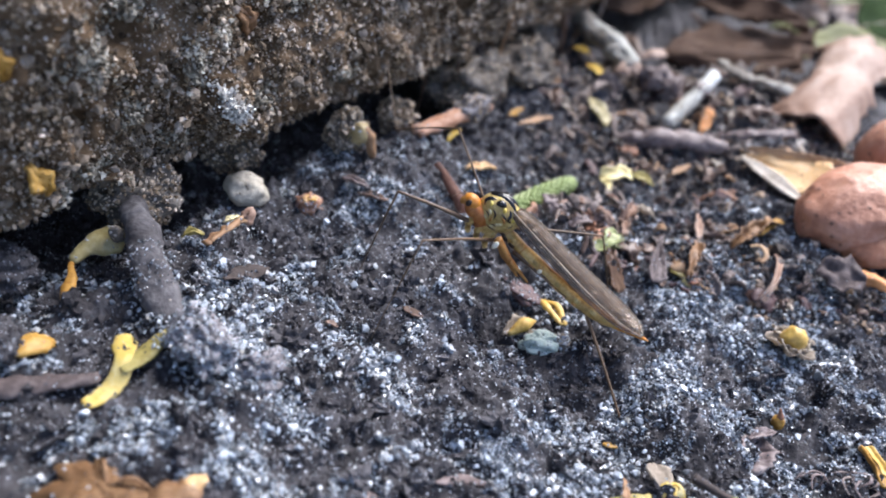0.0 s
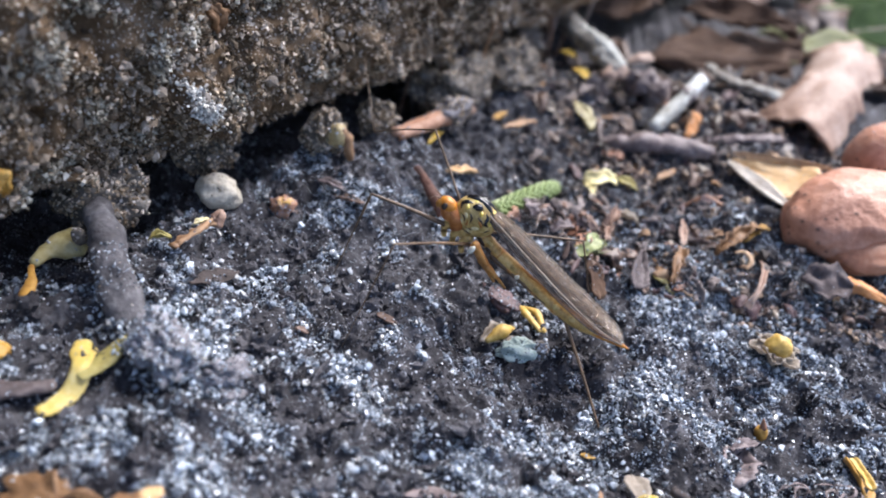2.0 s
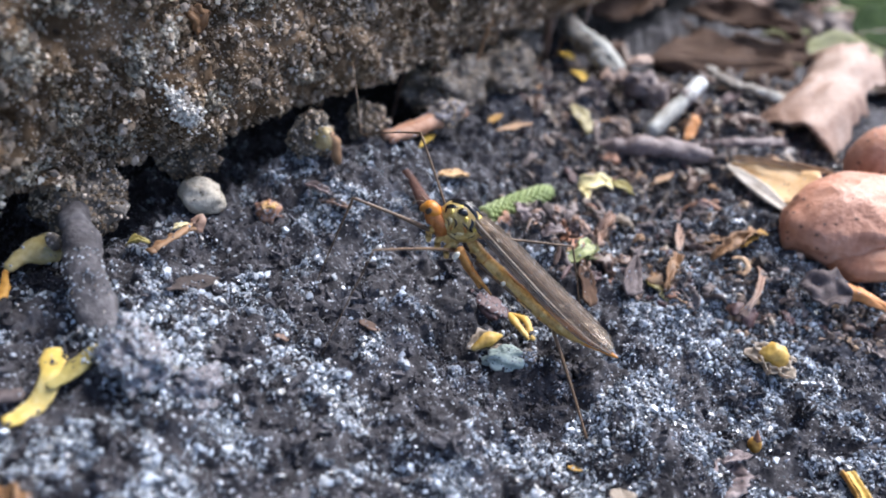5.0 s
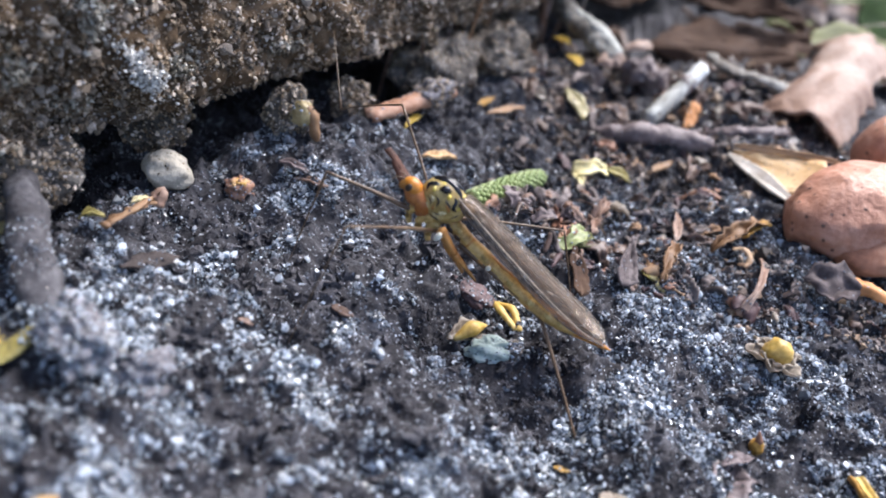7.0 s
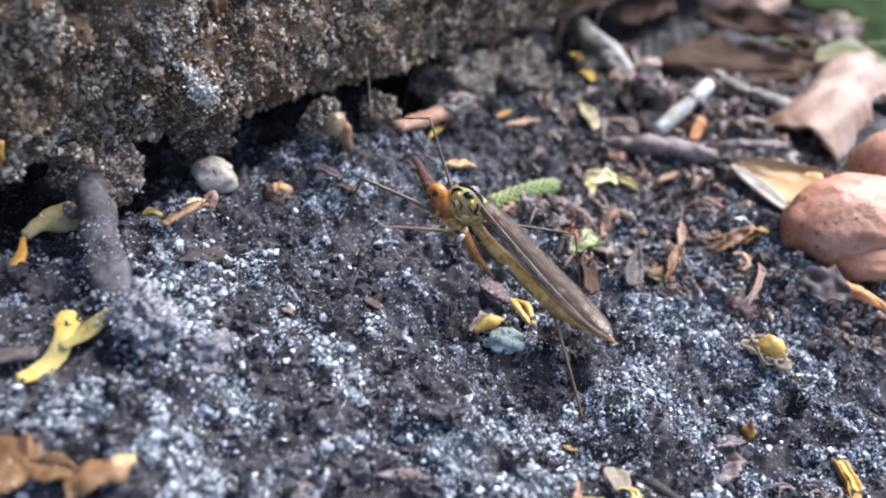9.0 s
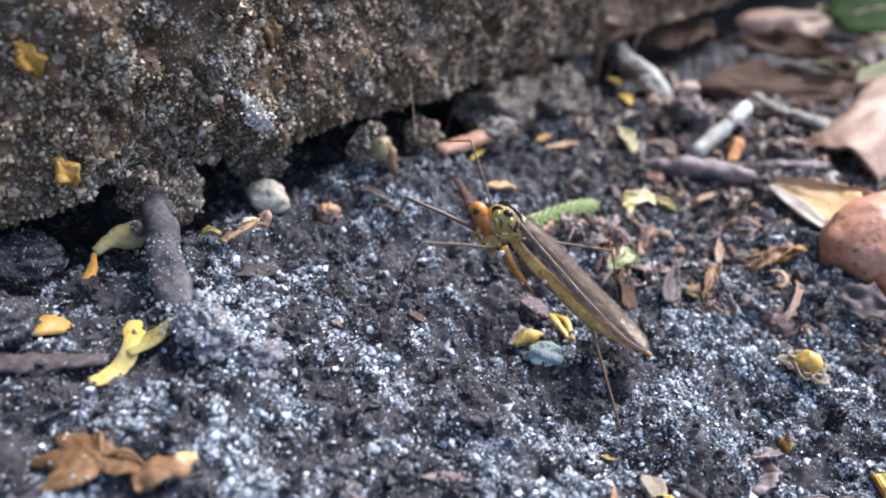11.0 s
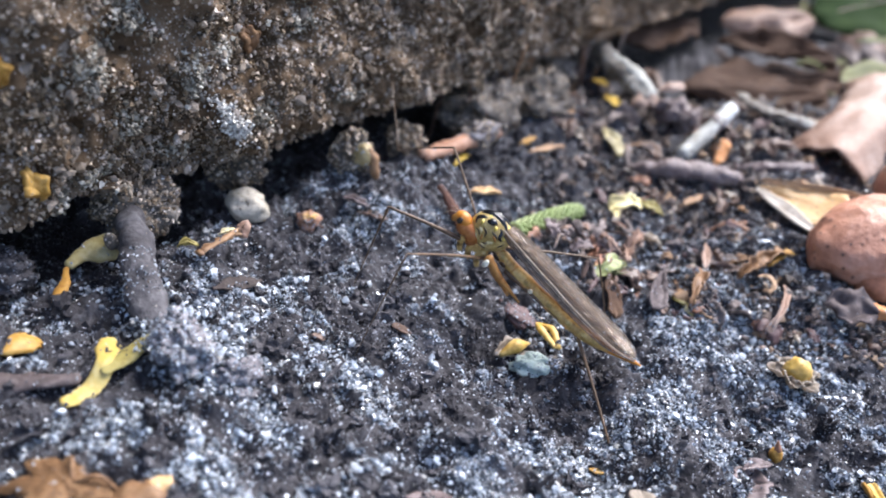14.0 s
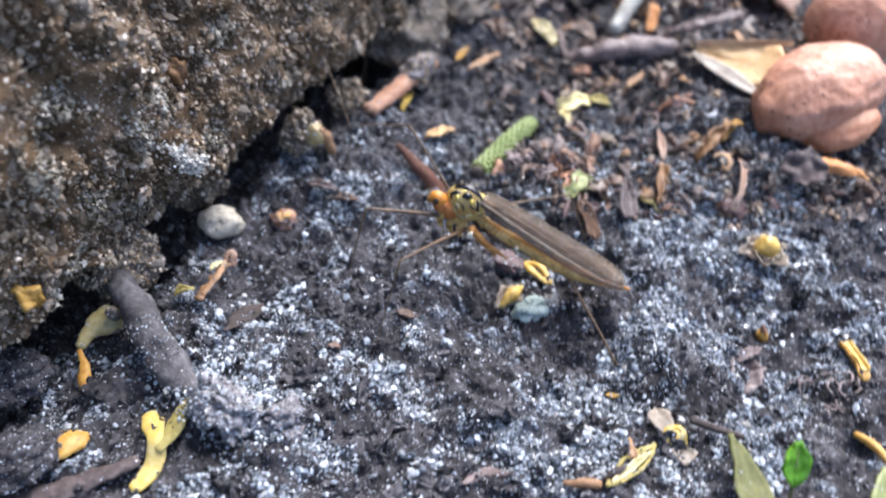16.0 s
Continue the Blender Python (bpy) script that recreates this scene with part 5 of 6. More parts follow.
part("tail", tube([(-30.6, -10.5, 1.0), (-30.0, -11.8, 0.8), (-29.5, -13.0, 0.6), (-29.1, -14.0, 0.5)], (0.12, 0.26, 0.46, 0.4, 0.08), 20, 10, 0.16, 1.2, 2, 0.45), AMBER, sep, "amber tail")
part("droplet", blob((-28.45, -8.9, 2.75), (0.5, 0.35, 0.6), amp=0.15), CLOD, sep, "grey crumb")
fk = thing("forked_petal", "bright yellow forked petal on dark soil", "petal", (-24.6, -16.6, zg(-24.6, -16.6)))
part("stalk", tube([(-24.85, -19.75, zg(-24.85, -19.75) + 0.25), (-24.5, -19.2, zg(-24.5, -19.2) + 0.35), (-24.05, -18.3, zg(-24.05, -18.3) + 0.45), (-23.95, -17.1, 0.75), (-24.4, -16.1, 0.75), (-24.95, -15.25, 0.75)], (0.42, 0.55, 0.62, 0.6, 0.62, 0.74, 0.4), 34, 14, 0.05, 1.2, 1, 0.25), PALE_YELLOW, fk)
part("lobe", tube([(-23.75, -17.7, 0.65), (-23.0, -16.2, 1.0), (-22.4, -14.4, 1.6)], (0.3, 0.5, 0.62, 0.45, 0.05), 22, 12, 0.04, 1.2, 2, 0.25), LIME, fk, "greenish lobe")
bt = thing("bent_straw", "bent amber straw with an olive-yellow flake", "straw", (-22.8, -5.8, zg(-22.8, -5.8)))
part("straw", tube([(-23.4, -7.2, 2.4), (-22.7, -5.4, 2.6), (-21.9, -3.4, 2.5)], (0.3, 0.26, 0.3), 20, 10, 0.3, 2.0, 1, 0.4), CALYX, bt)
part("straw", tube([(-23.1, -6.9, 2.5), (-22.3, -5.2, 2.9), (-22.1, -3.6, 2.8)], (0.22, 0.2, 0.12), 14, 7, 0.15, 2.5, 3, 0.5), TAN, bt)
part("straw", tube([(-22.2, -3.6, 2.7), (-21.8, -3.3, 2.9), (-21.7, -3.9, 2.3)], (0.28, 0.4, 0.26), 12, 9, 0.2, 2.0, 5, 0.9), PINK_LEAF, bt, "pinkish knobbed end")
part("flake", petal((-25.3, -6.3, 1.7), (-24.0, -6.0, 2.1), 0.8, bend=0.15, cup=0.4, thick=0.1, wave=0.8, ragged=0.4), LIME, bt, "olive-yellow flake")
part("flake", petal((-23.2, -4.4, 2.3), (-22.3, -3.9, 2.7), 0.6, bend=0.1, cup=0.2, thick=0.1, wave=0.6, ragged=0.4), CREAM, bt, "pale flake")

LITTER = "leaf litter"


def flake(p0, p1, width, material, label, category="leaf flake", name="flake", lift=0.25, **kw):
    """A dry blade between two places; its ends rest a little over the soil."""
    a = (p0[0], p0[1], max(p0[2], zg(p0[0], p0[1]) + lift * 0.4) if len(p0) > 2 else zg(*p0) + lift)
    b = (p1[0], p1[1], max(p1[2], zg(p1[0], p1[1]) + lift * 0.4) if len(p1) > 2 else zg(*p1) + lift)
    return solo(name, petal(a, b, width, **kw), material, label, category, LITTER)


def stick(points, radii, material, label, name="twig", lift=0.3, **kw):
    pts = [(p[0], p[1], p[2] if len(p) > 2 else zg(p[0], p[1]) + lift) for p in points]
    return solo(name, tube(pts, radii, **kw), material, label, "twig", "twigs")


# ---- round the crane fly ----
flake((-32.6, -17.4), (-30.4, -16.2), 1.5, AMBER, "yellow-orange flake on soil", cup=0.2, bend=0.1, thick=0.25, seed=1)
flake((-30.6, -17.7), (-28.5, -16.5), 1.7, AMBER, "amber flake half buried in soil", cup=-0.2, bend=0.2, thick=0.3, seed=6, lift=0.35, ragged=0.08)
stick([(-32.5, -20.6), (-28.5, -19.6), (-25.0, -18.0)], (0.7, 0.75, 0.4), DIM_MAUVE, "dark flat strip of bark", "bark_strip", n=22, seg=10, rough=0.25, scale=1.2, flat=0.5)
flake((-21.4, -9.2), (-19.4, -6.0), 1.6, DARK_BARK, "dark brown leaf chip in soil", cup=0.05, wave=0.25, seed=3, shape="leaf", lift=0.5, ragged=0.35)
flake((-17.6, 6.6), (-15.2, 5.6), 1.0, MAUVE_BARK, "grey-brown husk fragment on soil", cup=0.4, wave=0.8, seed=5, lift=0.1, ragged=0.4)
flake((-16.0, 5.4), (-13.4, 4.4), 0.8, BROWN, "brown sliver of husk", cup=0.4, wave=0.6, seed=8, thick=0.16, lift=0.1, ragged=0.4)
pl = thing("plum_lump", "plum-brown lump of rotting plant beneath the insect", "clod", (-1.8, -0.5, zg(-1.8, -0.5)))
lump = blob((-1.7, 0.35, -0.9), (1.5, 0.9, 0.45), (0, 12, -20), 0.4, 1.3, 4, 26, 38)
coat(lump, 150, 0.07, SAND, part("lump", lump, PLUM, pl))
lp = thing("split_husk", "split golden seed husk lying open", "husk", (0.7, -0.7, zg(0.7, -0.7)))
for off, w in ((-0.42, 0.6), (0.42, 0.55)):
    part("half", tube([(-0.1 + off * 0.2, 0.5, -1.2), (0.55 + off, -0.6 + off * 0.4, -0.75), (1.55 + off * 0.3, -1.75, -1.25)], (0.16, w * 0.55, 0.2), 14, 8, 0.04, 2, off, 0.7), KERNEL, lp)
# dark sheet between the halves stands for the shade inside the slit
part("lining", petal((0.0, 0.35, -1.25), (1.45, -1.6, -1.3), 0.5, thick=0.08), DARK_BARK, lp, "dark sheet painting shade in the slit")
sh = thing("seed_shell", "golden seed in a tan papery shell", "seed", (-1.4, -3.0, zg(-1.4, -3)))
part("kernel", tube([(-2.35, -4.0, -1.5), (-1.4, -3.0, -1.15), (-0.5, -1.9, -1.45)], (0.16, 0.56, 0.1), 16, 12), KERNEL, sh)
part("shell", petal((-2.8, -3.9, -1.75), (-0.3, -1.6, -1.7), 1.5, (0.2, -0.3, 1), -0.04, 0.35, 0.1, "leaf", 0.7, ragged=0.45), HUSK_SKIN, sh, "papery shell")
bl = thing("lichen_lump", "pale blue-green lump of lichen, sandy on one side", "lichen", (0.1, -4.6, zg(0.1, -4.6)))
lump = blob((0.0, -4.35, -1.4), (1.45, 0.9, 0.8), (0, 0, 20), 0.4, 1.3, 9, 26, 38)
coat(lump, 170, 0.06, SAND, part("lump", lump, BLUE_GREEN, bl))
lump = blob((1.35, -3.9, -1.4), (0.75, 0.8, 0.75), (0, 0, 25), 0.3, 1.8, 8)
coat(lump, 260, 0.1, SAND, part("sandy_side", lump, CLOD, bl))
rb = thing("red_bract", "narrow pointed dark red-brown bract on soil", "bract", (-8.2, 9.2, zg(-8.2, 9.2)))
part("blade", petal((-6.3, 8.6, -1.2), (-10.6, 10.75, 2.55), 1.3, (0.45, -0.5, 0.75), 0.03, -0.3, 0.3, "spear", 0.12, 0, 2, 26, 14, 0.08), RED_BRACT, rb)
part("midrib", tube([(-6.5, 8.6, -0.9), (-8.4, 9.5, 0.9), (-10.5, 10.65, 2.5)], (0.16, 0.12, 0.05), 14, 7), RUST, rb)
flake((-8.1, 14.0), (-5.5, 15.2), 1.2, ORANGE_LEAF, "small tan-orange flake on soil", lift=0.4, cup=0.3, thick=0.16, wave=0.7, ragged=0.35, nu=22, nv=10)


def catkin(a, b, r):
    """A green catkin of rings of small blunt scales."""
    a, b = np.array(a, float), np.array(b, float)
    root = thing("catkin", "green scaly catkin lying on soil", "catkin", ((a[0] + b[0]) / 2, (a[1] + b[1]) / 2, zg((a[0] + b[0]) / 2, (a[1] + b[1]) / 2)))
    ax = (b - a) / np.linalg.norm(b - a)
    s = np.cross(ax, (0, 0, 1))
    s /= np.linalg.norm(s)
    w = np.cross(s, ax)
    core = part("core", tube([a, a + (b - a) * 0.5 + np.array([0, 0, 0.15]), b], (r * 0.84, r * 0.88, r * 0.66), 24, 14), OLIVE, root)
    rings = 19
    for i in range(rings):
        f = (i + 0.5) / rings
        c = a + (b - a) * f + np.array([0, 0, 0.6 * f * (1 - f)])
        rr = r * (0.9 + 0.06 * math.sin(f * 3)) * (1 if f < 0.85 else 1 - (f - 0.85) * 1.6)
        for k in range(10):
            an = 2 * math.pi * (k + 0.5 * (i % 2)) / 10
            d = math.cos(an) * s + math.sin(an) * w
            if d[2] < -0.75:
                continue
            v, fc = blob((0, 0, 0), (1, 1, 1), rows=4, cols=6)
            v = np.array(v)
            t = np.cross(ax, d)
            part("scale", (c + d * rr * 0.88 + v[:, :1] * ax * 0.25 + v[:, 1:2] * t * 0.27 + v[:, 2:] * (d * 0.22 + ax * 0.06), fc), GREEN, core)
    part("stalk_end", blob(a - ax * 0.25, (0.62, 0.55, 0.6), amp=0.2), DARK_BARK, root, "dark cut end")


catkin((-3.5, 9.8, zg(-3.5, 9.8) + 0.55), (1.95, 18.5, zg(1.95, 18.5) + 0.2), 0.88)
cr = thing("curled_petal", "curled cream petal with greenish end", "petal", (7.2, 20.4, zg(7.2, 20.4)))
part("blade", petal((4.6, 20.0, 0.4), (7.6, 20.9, 0.9), 1.5, (0, -0.5, 1), 0.15, 0.25, 0.16, "strap", 0.4), CREAM, cr)
part("fold", petal((4.8, 19.9, 0.3), (5.6, 18.3, 0.1), 0.9, (0, -0.4, 1), 0.1, 0.3, 0.14, "leaf", 0.3), CREAM, cr)
part("tip", petal((7.2, 20.9, 0.9), (10.0, 21.0, 0.25), 1.2, (0, -0.3, 1), 0.12, 0.3, 0.16, "leaf", 0.2), LIME, cr, "greenish end")
flake((11.7, 23.6), (13.8, 25.2), 0.9, TAN, "tan dry flake on soil", cup=0.25, lift=0.5, thick=0.2)
flake((11.0, 23.0), (12.2, 24.3), 0.8, BROWN, "small brown leaf flake", cup=0.2)

# brown shreds behind the insect
r2 = random.Random(7)
for k in range(46):
    x0, y0 = r2.gauss(3.0, 2.0), r2.gauss(10.2, 2.4)
    a, ln = r2.uniform(0, 6.28), r2.uniform(0.9, 2.6)
    m = (BROWN, PINK_LEAF, MAUVE_BARK, BROWN, RUST, GREY_LEAF)[k % 6]
    what = ("brown", "pinkish", "mauve-grey", "brown", "rust-brown", "grey")[k % 6]
    if k % 3:
        solo("shred", petal((x0, y0, zg(x0, y0) + r2.uniform(0.1, 0.6)), (x0 + ln * math.cos(a), y0 + ln * math.sin(a), zg(x0, y0) + r2.uniform(0.3, 1.5)), r2.uniform(0.5, 1.1),
                            (r2.uniform(-0.8, 0.8), -0.6, 0.7), r2.uniform(0.05, 0.3), 0.2, 0.09, "strap", 1.1, r2.choice((-1.3, 1.3, 0)), k, 20, 8, 0.5), m, what + " torn curled shred of dry leaf", "plant shred", "brown shreds")
        continue
    pts = [(x0, y0, zg(x0, y0) + 0.2), (x0 + ln * 0.5 * math.cos(a), y0 + ln * 0.5 * math.sin(a), zg(x0, y0) + r2.uniform(0.4, 1.3)),
           (x0 + ln * math.cos(a + 0.8), y0 + ln * math.sin(a + 0.8), zg(x0, y0) + r2.uniform(0.1, 0.6))]
    solo("shred", tube(pts, (0.12, 0.2, 0.08), 12, 7, 0.1, 2, k, 0.5), m, what + " curled shred of dry stalk", "plant shred", "brown shreds")
gw = thing("torn_leaf_scrap", "torn pale green scrap of leaf with orange edge", "leaf scrap", (4.5, 7.2, zg(4.5, 7.2)))
part("scrap", petal((3.6, 6.2, zg(3.6, 6.2) + 0.5), (5.4, 8.4, zg(5.4, 8.4) + 0.7), 1.2, (0, -0.5, 1), 0.1, 0.2, 0.12, "strap", 0.7, 0, 2, 20, 12, 0.5), PALE_GREEN, gw)
part("dry_corner", petal((4.6, 7.0, zg(4.6, 7.0) + 0.6), (6.4, 9.0, zg(6.4, 9.0) + 0.8), 1.3, (0, -0.6, 1), 0.1, 0.3, 0.12, "leaf", 0.8, 0, 5, 16, 10, 0.5), OLIVE, gw, "dry olive corner")
part("edge", petal((3.2, 6.3, zg(3.2, 6.3) + 0.3), (4.2, 9.0, zg(4.2, 9) + 0.7), 0.5, (0, -0.5, 1), 0.1, 0.2, 0.1, "leaf", 0.3), TAN, gw, "orange-tan edge")
flake((5.4, 1.6, 0.3), (4.6, 6.2, 1.2), 1.4, DIM_LEAF, "dark upright shard of dead leaf", up=(0.2, -0.9, 0.5), cup=0.15, thick=0.15, shape="drop", wave=0.4, ragged=0.3)
flake((8.3, 4.2, 0.3), (8.8, 8.6, 1.9), 2.1, DIM_MAUVE, "mauve-brown pointed leaf shard", up=(0.1, -0.8, 0.6), cup=0.3, shape="spear", thick=0.18, wave=0.25, ragged=0.2, nu=22, nv=10)
flake((11.2, 5.6), (12.3, 10.0), 1.1, CALYX, "ochre curled leaf piece", lift=0.3, bend=0.14, wave=1.0, ragged=0.5, curl=1.4, shape="strap", nu=24, nv=10)
flake((9.7, 8.8), (11.6, 5.2), 1.0, LIME, "ochre strip of dry leaf", lift=0.2, bend=0.06, wave=0.9, ragged=0.5, shape="strap", nu=22, nv=10)
flake((10.2, 7.0), (12.4, 8.8), 1.4, TAN, "torn tan leaf piece", lift=0.3, cup=-0.3, wave=1.0, ragged=0.5, shape="strap", nu=20, nv=10)
flake((11.6, 6.2), (12.9, 5.0), 0.9, TAN, "tan flap of curled leaf", lift=0.2, wave=0.6, ragged=0.3, curl=1.1)
flake((11.4, 6.6), (10.4, 9.6), 0.7, CALYX, "ochre sliver of dry leaf", cup=0.5, lift=0.3, wave=0.5)
flake((12.8, 11.2), (13.1, 15.2), 0.8, PINK_LEAF, "pinkish dry sliver of leaf", cup=0.3, lift=0.5)
for (a, b) in (((14.0, 19.4), (17.2, 18.9)), ((14.8, 20.8), (17.8, 20.2)), ((15.0, 18.4), (15.7, 20.6))):
    stick([a, ((a[0] + b[0]) / 2, (a[1] + b[1]) / 2 + 0.2), b], (0.25, 0.32, 0.18), RUST, "short rusty piece of twig", n=10, seg=7, rough=0.1, scale=2)
flake((13.2, 13.2), (15.6, 14.4), 1.3, GREY_LEAF, "grey sandy piece of leaf", cup=0.1, wave=0.4)
flake((15.4, 10.8), (19.2, 14.2), 1.2, CALYX, "folded tan leaf piece with orange end", cup=0.5, lift=0.4, wave=1.2, ragged=0.6, bend=0.1, shape="strap", nu=24, nv=10)
flake((17.8, 12.6), (19.8, 14.2), 0.8, AMBER, "orange end of dry leaf", cup=0.5, lift=0.7, wave=1.0, ragged=0.5, shape="strap")
flake((14.2, 13.6), (16.6, 14.4), 1.1, CALYX, "ochre-brown bit of dry leaf", cup=0.2, wave=0.9, ragged=0.5, shape="strap", nu=18)
cl = thing("curled_tendril_leaf", "curled orange tendril on a grey leaf rim", "leaf scrap", (17.6, 8.0, zg(17.6, 8)))
part("tendril", tube([(16.7, 10.4, 2.2), (17.4, 10.3, 2.5), (17.9, 9.6, 2.2), (17.5, 8.9, 1.8)], (0.12, 0.3, 0.22, 0.14), 18, 10, 0.12, 2.0, 1, 0.5), TAN, cl)
part("rim", petal((18.9, 10.4, zg(18.9, 10.4) + 0.5), (17.1, 5.2, zg(17.1, 5.2) + 0.5), 0.7, (0.3, -0.5, 1), 0.2, 0.4, 0.14, "strap", 0.6), PINK_LEAF, cl)

# broken bits of the litter on the bank
for k in range(560):
    x0, y0 = r2.uniform(-2, 32), 5 + 43 * r2.random() ** 1.5
    if x0 < 4.5 and 10 < y0 < 22 or x0 < 2 and y0 < 9 or np.hypot(x0 - 26, y0 - 15) < 7:
        continue
    a, ln = r2.uniform(0, 6.28), (0.35 + 1.5 * r2.random() ** 1.8) * (1 + y0 / 50)
    m, what = ((BROWN, "brown"), (GREY_LEAF, "grey"), (TAN, "tan"), (PLUM, "dark plum-brown"), (RUST, "rust-red"), (DARK_BARK, "blackish"), (HUSK_SKIN, "papery pale"))[r2.choice((0, 0, 0, 0, 1, 1, 1, 1, 1, 2, 3, 3, 3, 4, 5, 5, 6))]
    x1, y1 = x0 + ln * math.cos(a), y0 + ln * math.sin(a)
    if r2.random() < 0.35:
        stick([(x0, y0), ((x0 + x1) / 2, (y0 + y1) / 2), (x1, y1)], (0.18, 0.25, 0.12), m, what + " broken stalk in leaf litter", "stalk", r2.uniform(-0.05, 0.35), n=9, seg=7, rough=0.1, scale=2)
    else:
        flake((x0, y0), (x1, y1), ln * r2.uniform(0.35, 0.8), m, what + " broken bit of leaf litter", lift=r2.uniform(-0.1, 0.35), cup=r2.uniform(-0.3, 0.6), wave=r2.uniform(0.6, 1.3), bend=r2.uniform(-0.05, 0.25), seed=k,
              up=(r2.uniform(-0.5, 0.5), r2.uniform(-0.7, 0.3), 1), shape=r2.choice(("leaf", "strap", "strap", "drop", "strap")), nu=14, nv=6, ragged=0.55)

n = 9000
x, y = rng.uniform(-3, 34, n), 4 + 46 * rng.random(n) ** 1.3
ok = rng.uniform(0, 1, n) < np.clip(0.3 + 0.9 * fbm(x / 3.0, y / 3.0, 2, 171) + 0.012 * (x - 14), 0.04, 1) * ((x > 3) | (y > 8))
x, y = x[ok], y[ok]
s = (0.08 + 0.24 * rng.random(len(x)) ** 2.2) * (1 + y / 60)
tagged(grains("litter_crumbs", lie(x, y, s, 0.0), s, LITTER_CRUMB, (OCT_V, OCT_F), rng, 0.5, 0.75), "brown and grey crumbs of rotted leaf litter", "leaf litter", kind="stuff")

# ---- the brown shells and leaves on the bank ----
shell_ = thing("nut_shell", "large smooth brick-brown nut shell, creased and half open", "nut shell", (26.5, 15.0, zg(26.5, 15)))
part("upper_half", blob((26.3, 15.4, 5.8), (5.9, 4.3, 3.15), (10, -20, 18), 0.1, 1.3, 3, 40, 60), NUT, shell_)
part("lower_half", blob((27.6, 13.2, 4.2), (3.6, 3.3, 1.6), (-6, -16, 30), 0.14, 1.2, 6, 26, 38), NUT_DARK, shell_, "darker lower half")
solo("nut_shell", blob((33.4, 25.6, 7.2), (5.2, 4.2, 4.2), (0, 15, 20), 0.06, 1.2, 9, 22, 34), NUT, "smooth brown nut shell on the litter", "nut shell")
fold = thing("folded_leaf", "folded orange leaf with white underside edge", "dead leaf", (21.5, 20.5, zg(21.5, 20.5)))
part("blade", petal((24.2, 19.2, 5.4), (18.8, 26.1, 3.6), 6.2, (-0.53, -0.13, 0.84), 0.0, 0.05, 0.18, "spear", 0.04, ragged=0.04), ORANGE_LEAF, fold)
part("edge", petal((22.4, 16.9, 4.1), (18.5, 25.9, 3.5), 1.3, (-0.2, -0.75, 0.6), 0.03, 0.05, 0.16, "leaf", 0.05, ragged=0.05), WHITE_EDGE, fold, "white leaf edge")
part("back_rim", petal((26.0, 21.6, 6.9), (18.8, 26.4, 4.2), 0.6, (0.2, -0.7, 0.6), 0.02, 0.3, 0.14, "strap", 0.1), TAN, fold)
roll = thing("rolled_leaf", "rolled pinkish-tan dead leaf with a split rim", "dead leaf", (31.0, 40.0, zg(31, 40)))
part("blade", petal((26.4, 34.0, 6.2), (38.5, 56.0, 10.2), 9.1, (-0.3, -0.62, 0.72), 0.03, 0.0, 0.35, "strap", 0.45, -1.15, 3, 48, 32, 0.35), PINK_LEAF, roll)
part("torn_flap", petal((27.0, 38.4, 4.0), (31.8, 33.6, 3.4), 2.4, (0.2, -0.8, 0.5), 0.1, 0.2, 0.2, "leaf", 0.5, 0, 3, 18, 8, 0.4), BROWN, roll, "torn dark brown inner flap")
bk = thing("sandy_twig", "bleached twig with white tip", "twig", (14.0, 35.0, zg(14, 35)))
wood = tube([(11.7, 32.2, 2.3), (13.8, 35.0, 4.2), (15.3, 37.2, 5.6)], (0.85, 0.85, 0.8), 14, 10, 0.15, 1.4)
coat(wood, 60, 0.12, STONE_GRAIN, part("wood", wood, WHITE_WOOD, bk))
part("broken_bark", tube([(14.5, 36.0, 4.75), (15.0, 36.7, 5.25), (15.5, 37.4, 5.7)], (0.6, 0.98, 0.7), 12, 12, 0.4, 1.2, 6), MAUVE_BARK, bk, "brown ring of broken bark")
part("tip", tube([(15.2, 37.0, 5.4), (16.5, 38.9, 6.7)], (0.85, 0.8), 8, 12, 0.06, 1.4), BARE_WOOD, bk, "white bare tip")
flake((15.4, 31.6, 2.6), (16.0, 33.8, 4.6), 1.1, ORANGE_CHIP, "orange chip standing in litter", up=(0, -0.9, 0.4), shape="strap", thick=0.25, wave=0.4, ragged=0.3)
stick([(6.6, 28.8), (9.6, 28.1), (13.0, 28.7), (17.3, 27.8)], (0.5, 1.0, 1.35, 1.05, 1.25, 0.8), MAUVE_BARK, "mauve-grey twig lying on soil", lift=0.8, n=34, seg=16, rough=0.45, scale=0.75, flat=0.8)
stick([(17.2, 31.0), (20.5, 30.4), (24.5, 31.6)], (0.3, 0.8, 0.5, 0.7, 0.3), MAUVE_BARK, "mauve-grey piece of twig", lift=0.5, n=26, seg=14, rough=0.5, scale=0.8, flat=0.7)
stick([(18.4, 35.0), (22.0, 36.2), (25.5, 36.9)], (0.35, 0.4, 0.3), BROWN, "thin brown twig in litter", lift=0.5, n=14, seg=8, rough=0.08)
wb = thing("bark_piece", "whitish lichen-covered bark with pale curled end", "bark", (5.0, 49.5, zg(5, 49.5)))
part("slab_of_bark", tube([(-1.4, 58.0, 5.6), (2.0, 52.6, 5.4), (5.4, 47.0, 4.8), (8.4, 42.4, 4.2)], (1.2, 1.5, 1.6, 1.2), 40, 20, 0.7, 0.7, 4, 0.7), LICHEN, wb)
